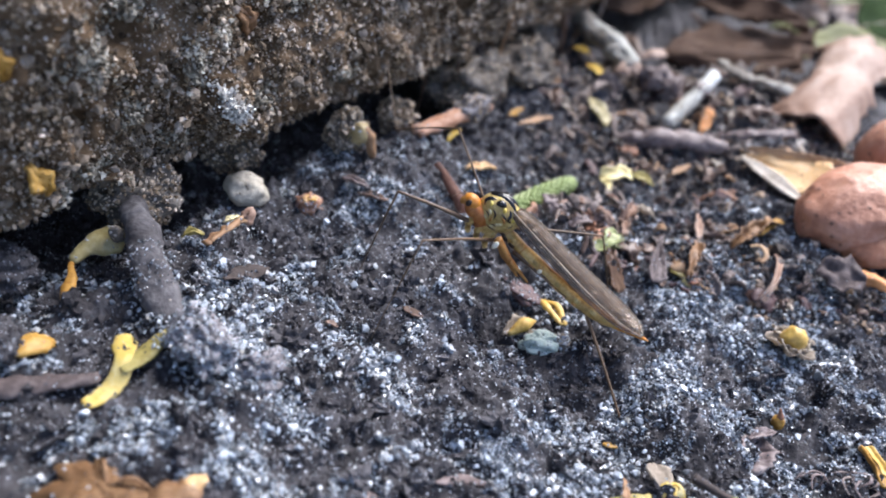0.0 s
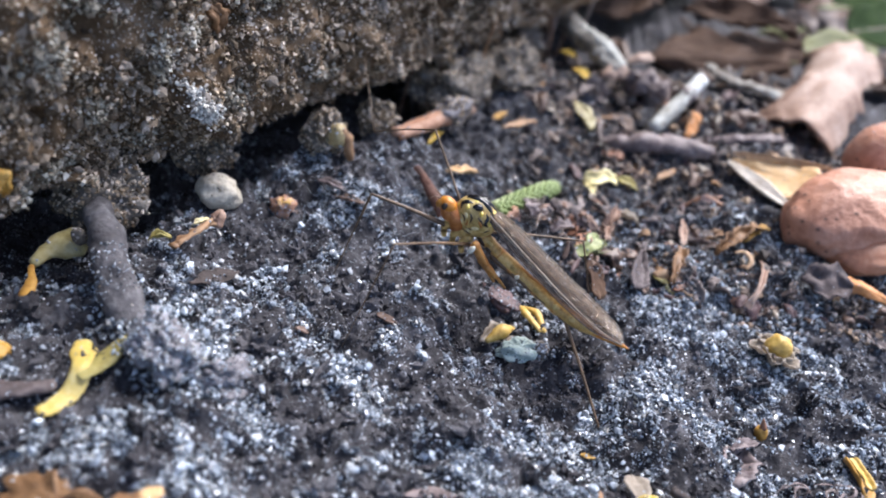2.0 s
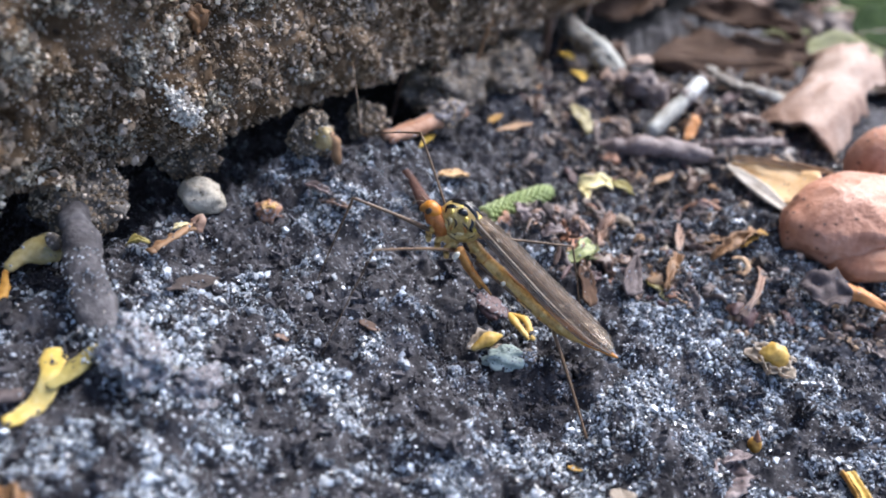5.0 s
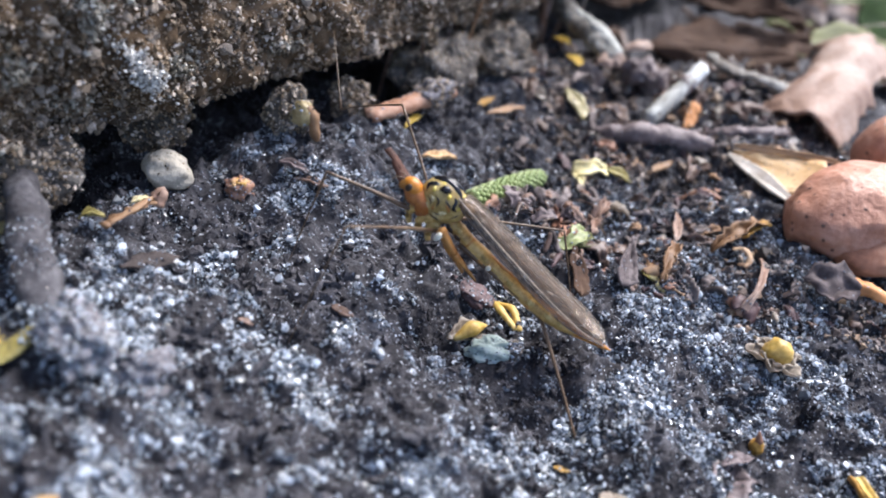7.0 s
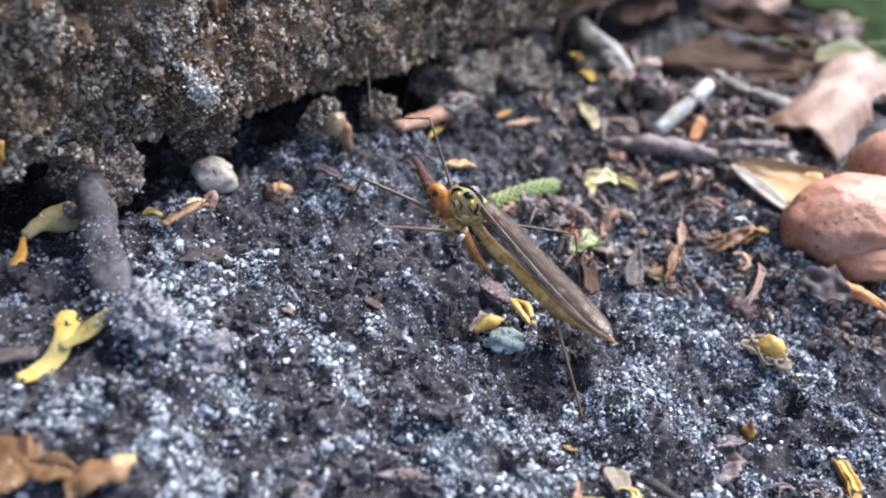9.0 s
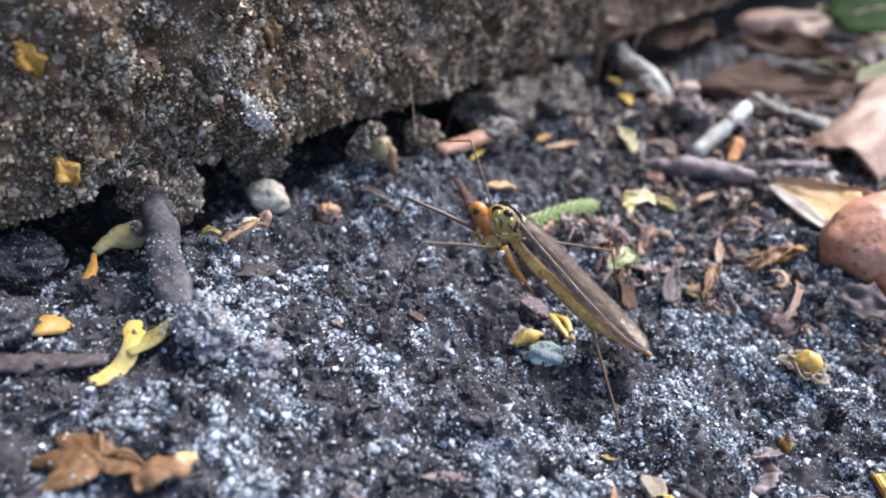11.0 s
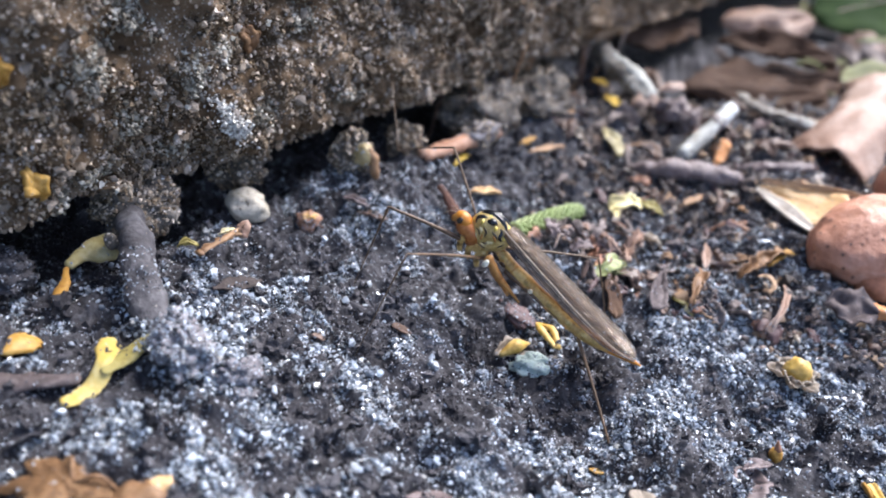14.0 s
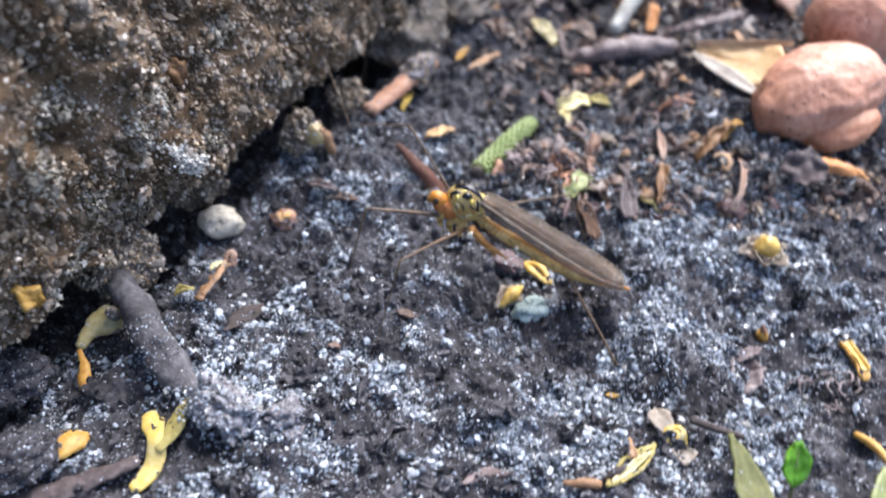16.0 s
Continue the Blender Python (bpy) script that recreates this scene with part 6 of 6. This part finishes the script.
part("bare_wood", tube([(3.4, 50.6, 6.0), (6.0, 46.4, 5.9), (8.4, 42.6, 5.0)], (0.5, 0.9, 0.6), 20, 12, 0.3, 1.0, 2, 0.6), WHITE_WOOD, wb, "pale bare wood")
part("curl", petal((6.2, 41.2, 3.6), (9.2, 43.0, 4.4), 1.6, (0, -0.6, 1), 0.15, -0.3, 0.25, "leaf", 0.9, 0, 1, 22, 12, 0.5), PINK_LEAF, wb, "pale pink curl")
part("curl", petal((9.0, 43.4, 5.2), (12.0, 45.6, 5.6), 1.2, (0, -0.6, 1), 0.2, -0.3, 0.25, "leaf", 0.9, 0, 3, 18, 10, 0.4), PINK_LEAF, wb, "pale pink curl")
solo("rolled_bark", tube([(9.4, 43.6, 3.2), (11.6, 41.4, 3.7), (13.4, 39.2, 3.3)], (0.9, 1.5, 1.1), 40, 28, 1.2, 1.0), MAUVE_BARK, "rolled dark brown bark piece", "bark")
flake((1.4, 47.4), (3.2, 46.0), 1.9, YELLOW, "yellow petal on litter", "petal", lift=1.4, cup=0.2)
flake((3.0, 43.4), (5.0, 41.4), 1.8, YELLOW, "pale yellow petal on litter", "petal", lift=1.8, cup=0.25)
flake((3.4, 35.0), (5.6, 31.6), 2.2, SEPAL, "withered yellow-green petal on litter", lift=0.5, cup=0.2, wave=0.4)
flake((7.6, 34.6), (9.8, 32.0), 2.4, BROWN, "red-brown chip of dead leaf", lift=0.5, cup=0.2, wave=0.3)
stick([(18.4, 45.6, 6.6), (20.4, 43.0, 6.2), (23.4, 42.0, 6.4), (27.4, 41.0, 5.9)], (0.5, 1.0, 0.9, 1.3), LICHEN, "grey bleached stick in litter", n=30, seg=16, rough=0.7, scale=0.7, flat=0.5)


def leaf_thing(p0, p1, width, material, label, **kw):
    """A whole leaf lying about: blade and midrib."""
    p0, p1 = np.array(p0, float), np.array(p1, float)
    mid = (p0 + p1) / 2
    lf = thing("fallen_leaf", label, "leaf", (mid[0], mid[1], zg(mid[0], mid[1])), "fallen leaves")
    up = np.array(kw.get("up", (0, 0, 1)), float)
    part("blade", petal(p0, p1, width, **kw), material, lf)
    part("midrib", tube([p0 + up * 0.25, mid + up * (0.35 + kw.get("bend", 0) * np.linalg.norm(p1 - p0)), p1 + up * 0.1], (0.22, 0.18, 0.06), 14, 7, 0.05, 1), DIM_LEAF if material is DIM_LEAF else BROWN, lf)


leaf_thing((14.0, 52.5, 4.4), (34.0, 62.0, 6.8), 13.0, DIM_LEAF, "large dark brown rotting leaf", cup=-0.1, wave=0.35, ragged=0.35, thick=0.3, nu=40, nv=20, up=(0, -0.2, 1))
leaf_thing((12.0, 49.5, 4.6), (30.0, 53.0, 6.6), 5.5, DIM_LEAF, "torn dark brown leaf strip in litter", cup=-0.2, wave=0.6, ragged=0.4, thick=0.3, nu=34, nv=14, up=(0.1, -0.4, 1))
leaf_thing((18.0, 66.0, 7.4), (32.0, 62.0, 9.4), 6.0, DIM_LEAF, "dark rotting leaf folded in litter", cup=0.2, wave=0.6, ragged=0.4, thick=0.3, nu=30, nv=14, up=(0.2, -0.5, 1))
leaf_thing((20.0, 80.0, 7.0), (35.0, 88.0, 9.0), 8.0, PINK_LEAF, "pinkish-tan curled leaf among litter", cup=-0.35, wave=0.6, ragged=0.35, bend=0.08, thick=0.3, up=(0.1, -0.5, 1), nu=30, nv=16)
leaf_thing((38.0, 98.0, 8.0), (60.0, 112.0, 15.0), 20.0, LEAF_GREEN, "dark green leaf lying in litter", cup=0.08, wave=0.05, thick=0.3, up=(-0.1, -0.6, 0.8), nu=20, nv=10)
leaf_thing((44.0, 74.0, 8.0), (60.0, 86.0, 10.0), 11.0, LEAF_GREEN, "dark green leaf lying in litter", cup=0.08, wave=0.05, thick=0.3, up=(-0.1, -0.5, 0.8), nu=20, nv=10)
leaf_thing((2.0, 64.0, 5.0), (16.0, 76.0, 6.5), 9.0, DIM_LEAF, "dark rotting leaf under the kerb", cup=-0.05, wave=0.5, thick=0.3, up=(0, -0.2, 1), ragged=0.35, nu=34, nv=18)
leaf_thing((34.0, 62.0, 6.5), (46.0, 68.0, 8.0), 7.0, OLIVE, "olive withered leaf in litter", cup=0.1, wave=0.2, thick=0.25, up=(0, -0.4, 1))
flake((40.0, 80.0, 9.0), (46.0, 82.0, 10.0), 2.0, OLIVE, "olive-yellow leaf in the litter", "leaf", "leaf", cup=0.1, wave=0.2, thick=0.25)
for a, b, w, m, l in (((31.0, 58.0), (33.0, 60.0), 1.8, OLIVE, "withered yellow-green leaf bit"), ((34.0, 69.0), (37.0, 71.0), 1.8, OLIVE, "withered yellow-green leaf bit"),
                      ((23.5, 75.0), (25.6, 78.5), 2.6, AMBER, "small amber flake lying"), ((-5.0, 29.0), (-3.6, 31.0), 0.9, AMBER, "small amber leaf bit"), ((-4.0, 25.6), (-0.6, 28.0), 1.0, TAN, "thin tan leaf bit"),
                      ((-5.8, 40.0), (-6.6, 43.5), 1.2, TAN, "thin tan straw lying"), ((36.0, 52.0), (46.0, 60.0), 6.0, BROWN, "dry curled brown leaf")):
    flake(a, b, w, m, l + " in the litter", cup=0.15, wave=0.3, lift=0.6)
for k in range(70):
    x0, y0 = r2.uniform(0, 66), r2.uniform(40, 125)
    a, ln = r2.uniform(0, 6.28), r2.uniform(3, 8) * (0.4 + y0 / 110)
    if x0 < (y0 - 32) * 0.545 - 6 or np.hypot(x0 - 32, y0 - 45) < 8:
        continue
    leaf_thing((x0, y0, zg(x0, y0) + 0.8), (x0 + ln * math.cos(a), y0 + ln * math.sin(a), zg(x0, y0) + 1.8), ln * r2.uniform(0.35, 0.6), (DIM_LEAF, GREY_LEAF, BROWN, PINK_LEAF, OLIVE, DIM_LEAF, BROWN)[k % 7],
               ("dark rotting", "dry grey", "dry brown", "dry pinkish", "withered olive", "dark rotting", "dry brown")[k % 7] + " leaf in the far litter", cup=r2.uniform(-0.3, 0.35), wave=0.8, ragged=0.4, bend=r2.uniform(-0.05, 0.15), thick=0.25, up=(r2.uniform(-0.5, 0.5), r2.uniform(-0.7, 0.1), 1), nu=22, nv=12)
ol = thing("curled_leaf", "grey leaf with curled orange tip", "dead leaf", (25.6, 8.6, zg(25.6, 8.6)))
part("blade", petal((21.4, 7.9, 2.6), (25.2, 7.6, 3.1), 3.2, (0.1, -0.5, 0.9), 0.05, 0.1, 0.15, "leaf", 0.8, 0, 0, 26, 14, 0.3), DIM_MAUVE, ol)
part("tip", petal((24.6, 8.4, 3.3), (28.6, 7.0, 2.5), 1.5, (0, -0.5, 0.9), 0.14, -0.4, 0.14, "spear", 0.6, 0, 3, 22, 12, 0.3), ORANGE_CHIP, ol, "orange curled tip")

# ---- right foreground ----
hk = thing("seed_husk", "golden round seed in a translucent husk", "seed", (18.3, 0.2, zg(18.3, 0.2)))
part("kernel", blob((18.4, 0.2, 1.0), (0.98, 0.9, 1.0), (0, 0, 10), 0.22, 1.0, 2, 18, 26), KERNEL, hk)
for a, ln in ((3.3, 2.3), (4.3, 1.9), (5.3, 2.1), (0.2, 1.8), (1.3, 1.9), (2.3, 1.9)):
    part("bract", petal((18.4, 0.2, 0.4), (18.4 + ln * math.cos(a), 0.2 + ln * math.sin(a), 0.9), 1.9, (0, 0, 1), -0.12, 0.35, 0.06, "drop", 0.6, 0, a, 18, 10, 0.3), HUSK_SKIN, hk, "papery translucent bract")
sm = thing("small_seed", "small amber seed with pointed tip", "seed", (16.4, -7.0, zg(16.4, -7)))
part("seed_body", blob((16.4, -7.0, zg(16.4, -7) + 0.5), (0.45, 0.42, 0.5), amp=0.25), AMBER, sm)
part("tip", tube([(16.35, -7.0, zg(16.4, -7) + 0.9), (16.1, -6.9, zg(16.4, -7) + 1.6)], (0.28, 0.05), 6, 7), RUST, sm)
flake((14.5, -8.7), (13.7, -11.9), 2.4, MAUVE_BARK, "pinkish brown bract on soil", cup=0.3, wave=0.7, lift=0.25, shape="leaf", ragged=0.4)
flake((15.7, -8.5), (13.6, -9.8), 0.9, MAUVE_BARK, "brown folded piece of bract", cup=0.4, lift=0.5, wave=0.6, ragged=0.3)
nl = thing("folded_straw", "folded yellow-orange husk sliver on soil", "husk", (21.2, -9.7, zg(21.2, -9.7)))
part("outer_skin", petal((21.65, -7.9, zg(21.2, -7.9) + 0.5), (21.55, -11.6, zg(21.55, -11.6) + 0.5), 1.0, (0.3, -0.3, 0.9), 0.04, 0.4, 0.14, "strap", 0.2), AMBER, nl)
part("inner_skin", petal((21.90, -8.1, zg(21.4, -8.1) + 0.8), (21.75, -11.3, zg(21.75, -11.3) + 0.8), 0.6, (-0.4, -0.3, 0.9), 0.04, 0.3, 0.12, "strap", 0.2), KERNEL, nl)
hs = thing("shrivelled_husk", "shrivelled papery grey-brown husk", "husk", (18.8, -12.4, zg(18.8, -12.4)))
for k in range(14):
    a = k * 2.4 + 0.3
    x0, y0 = 19.2 + 1.1 * math.cos(a * 2), -12.2 + 0.9 * math.sin(a)
    part("shred", tube([(x0, y0, zg(x0, y0) + 0.1), (x0 + 0.5 * math.cos(a), y0 + 0.5 * math.sin(a), zg(x0, y0) + 0.5 + 0.05 * (k % 5)), (x0 + 1.1 * math.cos(a + 0.7), y0 + 0.9 * math.sin(a + 0.7), zg(x0, y0) + 0.5), (x0 + 1.3 * math.cos(a + 1.5), y0 + 1.1 * math.sin(a + 1.5), zg(x0, y0) + 0.1)],
                       (0.03, 0.08, 0.09, 0.03), 18, 7, 0.06, 3, k, 0.3), (MAUVE_BARK, GREY_LEAF, DIM_MAUVE)[k % 3], hs)
yb = thing("yellow_bud", "yellow bud in a grey papery bract", "bud", (8.0, -15.4, zg(8, -15.4)))
part("bud", blob((8.0, -15.5, zg(8, -15.5) + 0.7), (0.98, 0.85, 0.75), amp=0.2, scale=1.0, seed=3), PALE_YELLOW, yb)
for k in range(5):
    a = k * 1.256 + 0.3
    part("scale", petal((8.0 + 0.7 * math.cos(a), -15.5 + 0.65 * math.sin(a), zg(8, -15.5) + 0.2), (8.0 + 0.25 * math.cos(a), -15.5 + 0.2 * math.sin(a), zg(8, -15.5) + 1.5), 0.95, (math.cos(a), math.sin(a), 0.2), 0.12, -0.2, 0.1, "leaf", 0.15, 0, k), YELLOW if k % 2 else CREAM, yb)
part("bract", petal((7.3, -15.6, zg(7.3, -15.6) + 0.4), (7.3, -13.2, zg(7.3, -13.2) + 0.9), 1.6, (0, -0.4, 1), 0.05, 0.25, 0.1, "leaf", 0.2), HUSK_SKIN, yb, "grey bract")
part("bract", petal((8.4, -16.0, zg(8.4, -16) + 0.3), (8.3, -17.4, zg(8.3, -17.4) + 0.3), 1.5, (0, 0, 1), 0.05, 0.25, 0.1, "leaf", 0.2), HUSK_SKIN, yb)
part("stalk", tube([(8.8, -15.2, 0.5), (10.2, -15.8, 0.4), (11.8, -16.4, 0.4)], (0.3, 0.26, 0.2), 10, 7, 0.05, 2), DARK_BARK, yb, "dark stalk")
yp = thing("folded_petal", "folded yellow-green petal with tan stalk", "petal", (4.2, -18.5, zg(4.2, -18.5)))
part("blade", petal((2.6, -19.9, zg(2.6, -19.9) + 0.5), (6.5, -16.3, zg(6.5, -16.3) + 0.8), 1.25, (-0.5, -0.5, 1), -0.05, 0.3, 0.14, "leaf", 0.3), LIME, yp)
part("fold", petal((2.9, -19.7, zg(2.9, -19.7) + 0.5), (5.9, -17.2, zg(5.9, -17.2) + 0.8), 0.6, (0.3, -0.8, 0.6), -0.03, 0.2, 0.12, "leaf", 0.3, 0, 2), CREAM, yp)
part("spur", petal((4.6, -18.0, zg(4.6, -18.0) + 0.5), (4.6, -16.5, zg(4.6, -16.5) + 0.6), 0.6, (0, -0.3, 1), 0.1, 0.2, 0.1, "spear"), TAN, yp)
part("dark_core", tube([(2.5, -19.4, zg(2.5, -19.4) + 0.7), (3.3, -19.0, zg(3.3, -19.0) + 0.85), (4.2, -18.5, zg(4.2, -18.5) + 0.7)], (0.1, 0.3, 0.08), 12, 8), DARK_BARK, yp, "dark brown core")
part("stalk", tube([(2.4, -19.6, zg(2.4, -19.6) + 0.4), (1.5, -19.5, zg(1.5, -19.5) + 0.4), (0.3, -19.3, zg(0.3, -19.3) + 0.4)], (0.22, 0.34, 0.2), 10, 8, 0.1, 1.5), TAN, yp)
flake((11.4, -21.6, 0.3), (10.5, -16.9, 1.5), 2.7, OLIVE, "olive pointed leaf on sand", "leaf", "leaf", up=(0.1, -0.7, 0.7), shape="spear", cup=0.1, thick=0.15, ragged=0.05)
gl = thing("leaflet", "small bright green leaflet standing on a thin stalk", "leaf", (12.3, -22.2, zg(12.3, -22.2)))
part("blade", petal((12.0, -21.4, 3.5), (12.0, -20.05, 5.7), 1.6, (0, -0.75, 0.65), 0.05, 0.08, 0.14, "leaf", -0.4, 0, 2, 28, 14, 0.02), BRIGHT, gl)
part("midrib", tube([(12.0, -21.4, 3.55), (12.0, -20.85, 4.85), (12.0, -20.2, 5.65)], (0.09, 0.07, 0.03), 12, 6), PALE_GREEN, gl)
part("stalk", tube([(12.3, -22.2, zg(12.3, -22.2)), (12.15, -22.0, 1.8), (12.0, -21.4, 3.5)], (0.14, 0.11, 0.09), 12, 7), OLIVE, gl, "thin green stalk")
flake((17.2, -22.6, 0.8), (21.0, -18.8, 1.2), 3.0, PALE_GREEN, "pale green leaf on sand", "leaf", "leaf", up=(0, -0.4, 0.9), cup=0.12, thick=0.18)
stick([(19.2, -15.8), (19.9, -16.8), (20.4, -18.4)], (0.2, 0.3, 0.2), AMBER, "amber piece of straw", lift=0.3, n=10, seg=8)
flake((4.7, -10.9), (5.6, -11.0), 0.5, AMBER, "tiny orange fleck in sand", cup=0.2)
flake((-14.6, -9.2), (-13.8, -8.8), 0.6, BROWN, "tiny brown fleck in soil", cup=0.2)
stick([(-5.7, -19.3), (-4.4, -18.3), (-2.7, -18.8)], (0.1, 0.5, 0.42, 0.1), MAUVE_BARK, "arched brown straw half buried in sand", "straw", 0.2, n=14, seg=8, rough=0.1, scale=1.5, flat=0.5)
flake((-9.2, -20.8), (-8.3, -23.6), 1.3, MAUVE_BARK, "plum-brown leaf piece half buried in sand", wave=0.6, ragged=0.3, shape="strap", lift=0.6, cup=-0.2)
flake((-10.0, -6.0), (-8.6, -6.6), 0.7, BROWN, "small brown plant crumb", wave=0.3)

# ---- left foreground: a dry five-lobed calyx and a flake ----
cx = thing("dry_calyx", "dry brown star-shaped calyx on soil", "calyx", (-21.4, -24.4, zg(-21.4, -24.4)))
for k, ((x1, y1), w) in enumerate((((-24.7, -25.3), 1.3), ((-24.3, -23.5), 1.5), ((-22.9, -26.7), 1.6), ((-18.9, -23.9), 1.4), ((-22.4, -23.0), 1.2))):
    part("lobe", petal((-21.3, -24.4, zg(-21.3, -24.4) + 0.75), (x1, y1, zg(x1, y1) + 0.4), w, (0, 0, 1), 0.1, -0.2, 0.18, "drop", 0.3, 0, k + 1.5, 22, 12, 0.25), DRY_CALYX, cx)
    part("rib", tube([(-21.3, -24.4, zg(-21.3, -24.4) + 0.85), ((x1 - 21.3) / 2, (y1 - 24.0) / 2, zg((x1 - 21.3) / 2, (y1 - 24.0) / 2) + 1.0), (x1, y1, zg(x1, y1) + 0.45)], (0.16, 0.12, 0.04), 10, 6), CALYX, cx)
part("centre", blob((-21.4, -24.4, zg(-21.4, -24.4) + 0.65), (0.7, 0.6, 0.4), amp=0.3, scale=1.8), DRY_CALYX, cx)
flk = thing("curled_flake", "curled tan flake with orange tip beside a calyx", "leaf flake", (-18.0, -23.2, zg(-18.0, -23.2)))
part("blade", petal((-19.3, -24.8, zg(-19.3, -24.8) + 0.5), (-17.2, -23.4, zg(-17.2, -23.4) + 0.8), 1.2, (-0.2, -0.3, 1), 0.1, -0.15, 0.25, "strap", 0.6, 0, 2, 18, 10, 0.3), CALYX, flk)
part("tip", petal((-18.2, -24.0, zg(-18.2, -24.0) + 1.1), (-16.9, -23.0, zg(-16.9, -23.0) + 0.8), 0.8, (-0.1, -0.3, 1), 0.05, -0.2, 0.2, "leaf", 0.3, 0, 4), ORANGE_LEAF, flk, "orange tip")

for (x0, y0), r in (((-16.5, -15.9), 0.95), ((-16.0, -17.0), 0.6), ((-17.3, -16.5), 0.5)):
    cb = thing("crumb", "small pinkish-grey crumb of sandy soil", "clod", (x0, y0, zg(x0, y0)), "crumbs by the twig")
    lump = blob((x0, y0, zg(x0, y0) + r * 0.5), (r * 1.2, r * 0.85, r * 0.8), (0, 0, x0 * 30), 0.8, 2.4, x0, 20, 28)
    coat(lump, 160, 0.09, SAND, part("lump", lump, PINK_CLOD, cb))

# ---- husks stuck to the kerb ----
for along, height, m, l in ((14.0, 13.9, CALYX, "small brown husk stuck to the kerb"), (-1.8, 7.3, AMBER, "yellow husk stuck to the kerb"), (-2.8, 14.2, AMBER, "yellow husk stuck to the kerb")):
    q = on_slab([along], [height])[0]
    solo("husk", petal(q + SN * 0.2 + np.array([0, 0, 0.8]) - SU * 0.2, q + SN * 0.6 + SU * 0.4 - np.array([0, 0, 0.8]), 1.6, SN, 0.15, 0.3, 0.35, "leaf", 0.35, 0, along, 20, 12, 0.15), m, l, "husk", "husks on the kerb")


# ---- sand and crumbs on and round the litter ----
def dust(per_area, size, low):
    """Grains on the upward faces (low False) or along the feet (low True) of all that lies about."""
    out = []
    for v, f in DUSTED:
        v = np.asarray(v, float)
        mid = v.mean(0)
        if not (-38 < mid[0] < 34 and -28 < mid[1] < 34) or np.linalg.norm(np.ptp(v, axis=0)) < 0.9:
            continue
        q = np.array([t[:3] for t in f])
        a, b, d = v[q[:, 0]], v[q[:, 1]], v[q[:, 2]]
        nrm = np.cross(b - a, d - a)
        area = np.linalg.norm(nrm, axis=1)
        if low:
            p = (a + b + d) / 3
            ok = p[:, 2] < ground_at(p[:, 0], p[:, 1]) + 0.45
        else:
            ok = np.abs(nrm[:, 2]) > 0.45 * area
        w = area * ok
        n = rng.poisson(min(w.sum() * per_area, 260))
        if n == 0 or w.sum() == 0:
            continue
        k = rng.choice(len(q), n, p=w / w.sum())
        u, s = rng.random((n, 1)), rng.random((n, 1))
        u, s = np.where(u + s > 1, 1 - u, u), np.where(u + s > 1, 1 - s, s)
        p = a[k] + (b - a)[k] * u + (d - a)[k] * s
        if low:
            p[:, :2] += rng.normal(size=(n, 2)) * 0.22
            p[:, 2] = ground_at(p[:, 0], p[:, 1]) + rng.random(n) * 0.3
        out.append(p)
    p = np.concatenate(out)
    return p, size * (0.5 + 1.1 * rng.random(len(p)) ** 2)


p, s = dust(2.0, 0.07, False)
tagged(grains("sand_specks", p, s, SAND, (OCT_V, OCT_F), rng), "sand grains stuck on the litter", "sand", kind="stuff")
p, s = dust(0.35, 0.055, False)
tagged(grains("soil_specks", p, s, CRUMB, (OCT_V, OCT_F), rng), "dark specks of soil on leaf litter", "soil", kind="stuff")
p, s = dust(9.0, 0.13, True)
tagged(grains("foot_crumbs", p, s, CRUMB, (OCT_V, OCT_F), rng, 0.4, 0.35), "crumbs of soil heaped against the litter", "soil", kind="stuff")
p, s = dust(3.0, 0.09, True)
tagged(grains("foot_sand", p, s, SAND, (OCT_V, OCT_F), rng), "sand drifted against the litter", "sand", kind="stuff")


# ---- what moves ----
def motions():
    rest = Matrix.Translation(fly.location)
    walk(fly, [(0.0, rest), (16.0, rest.copy())])


motions()
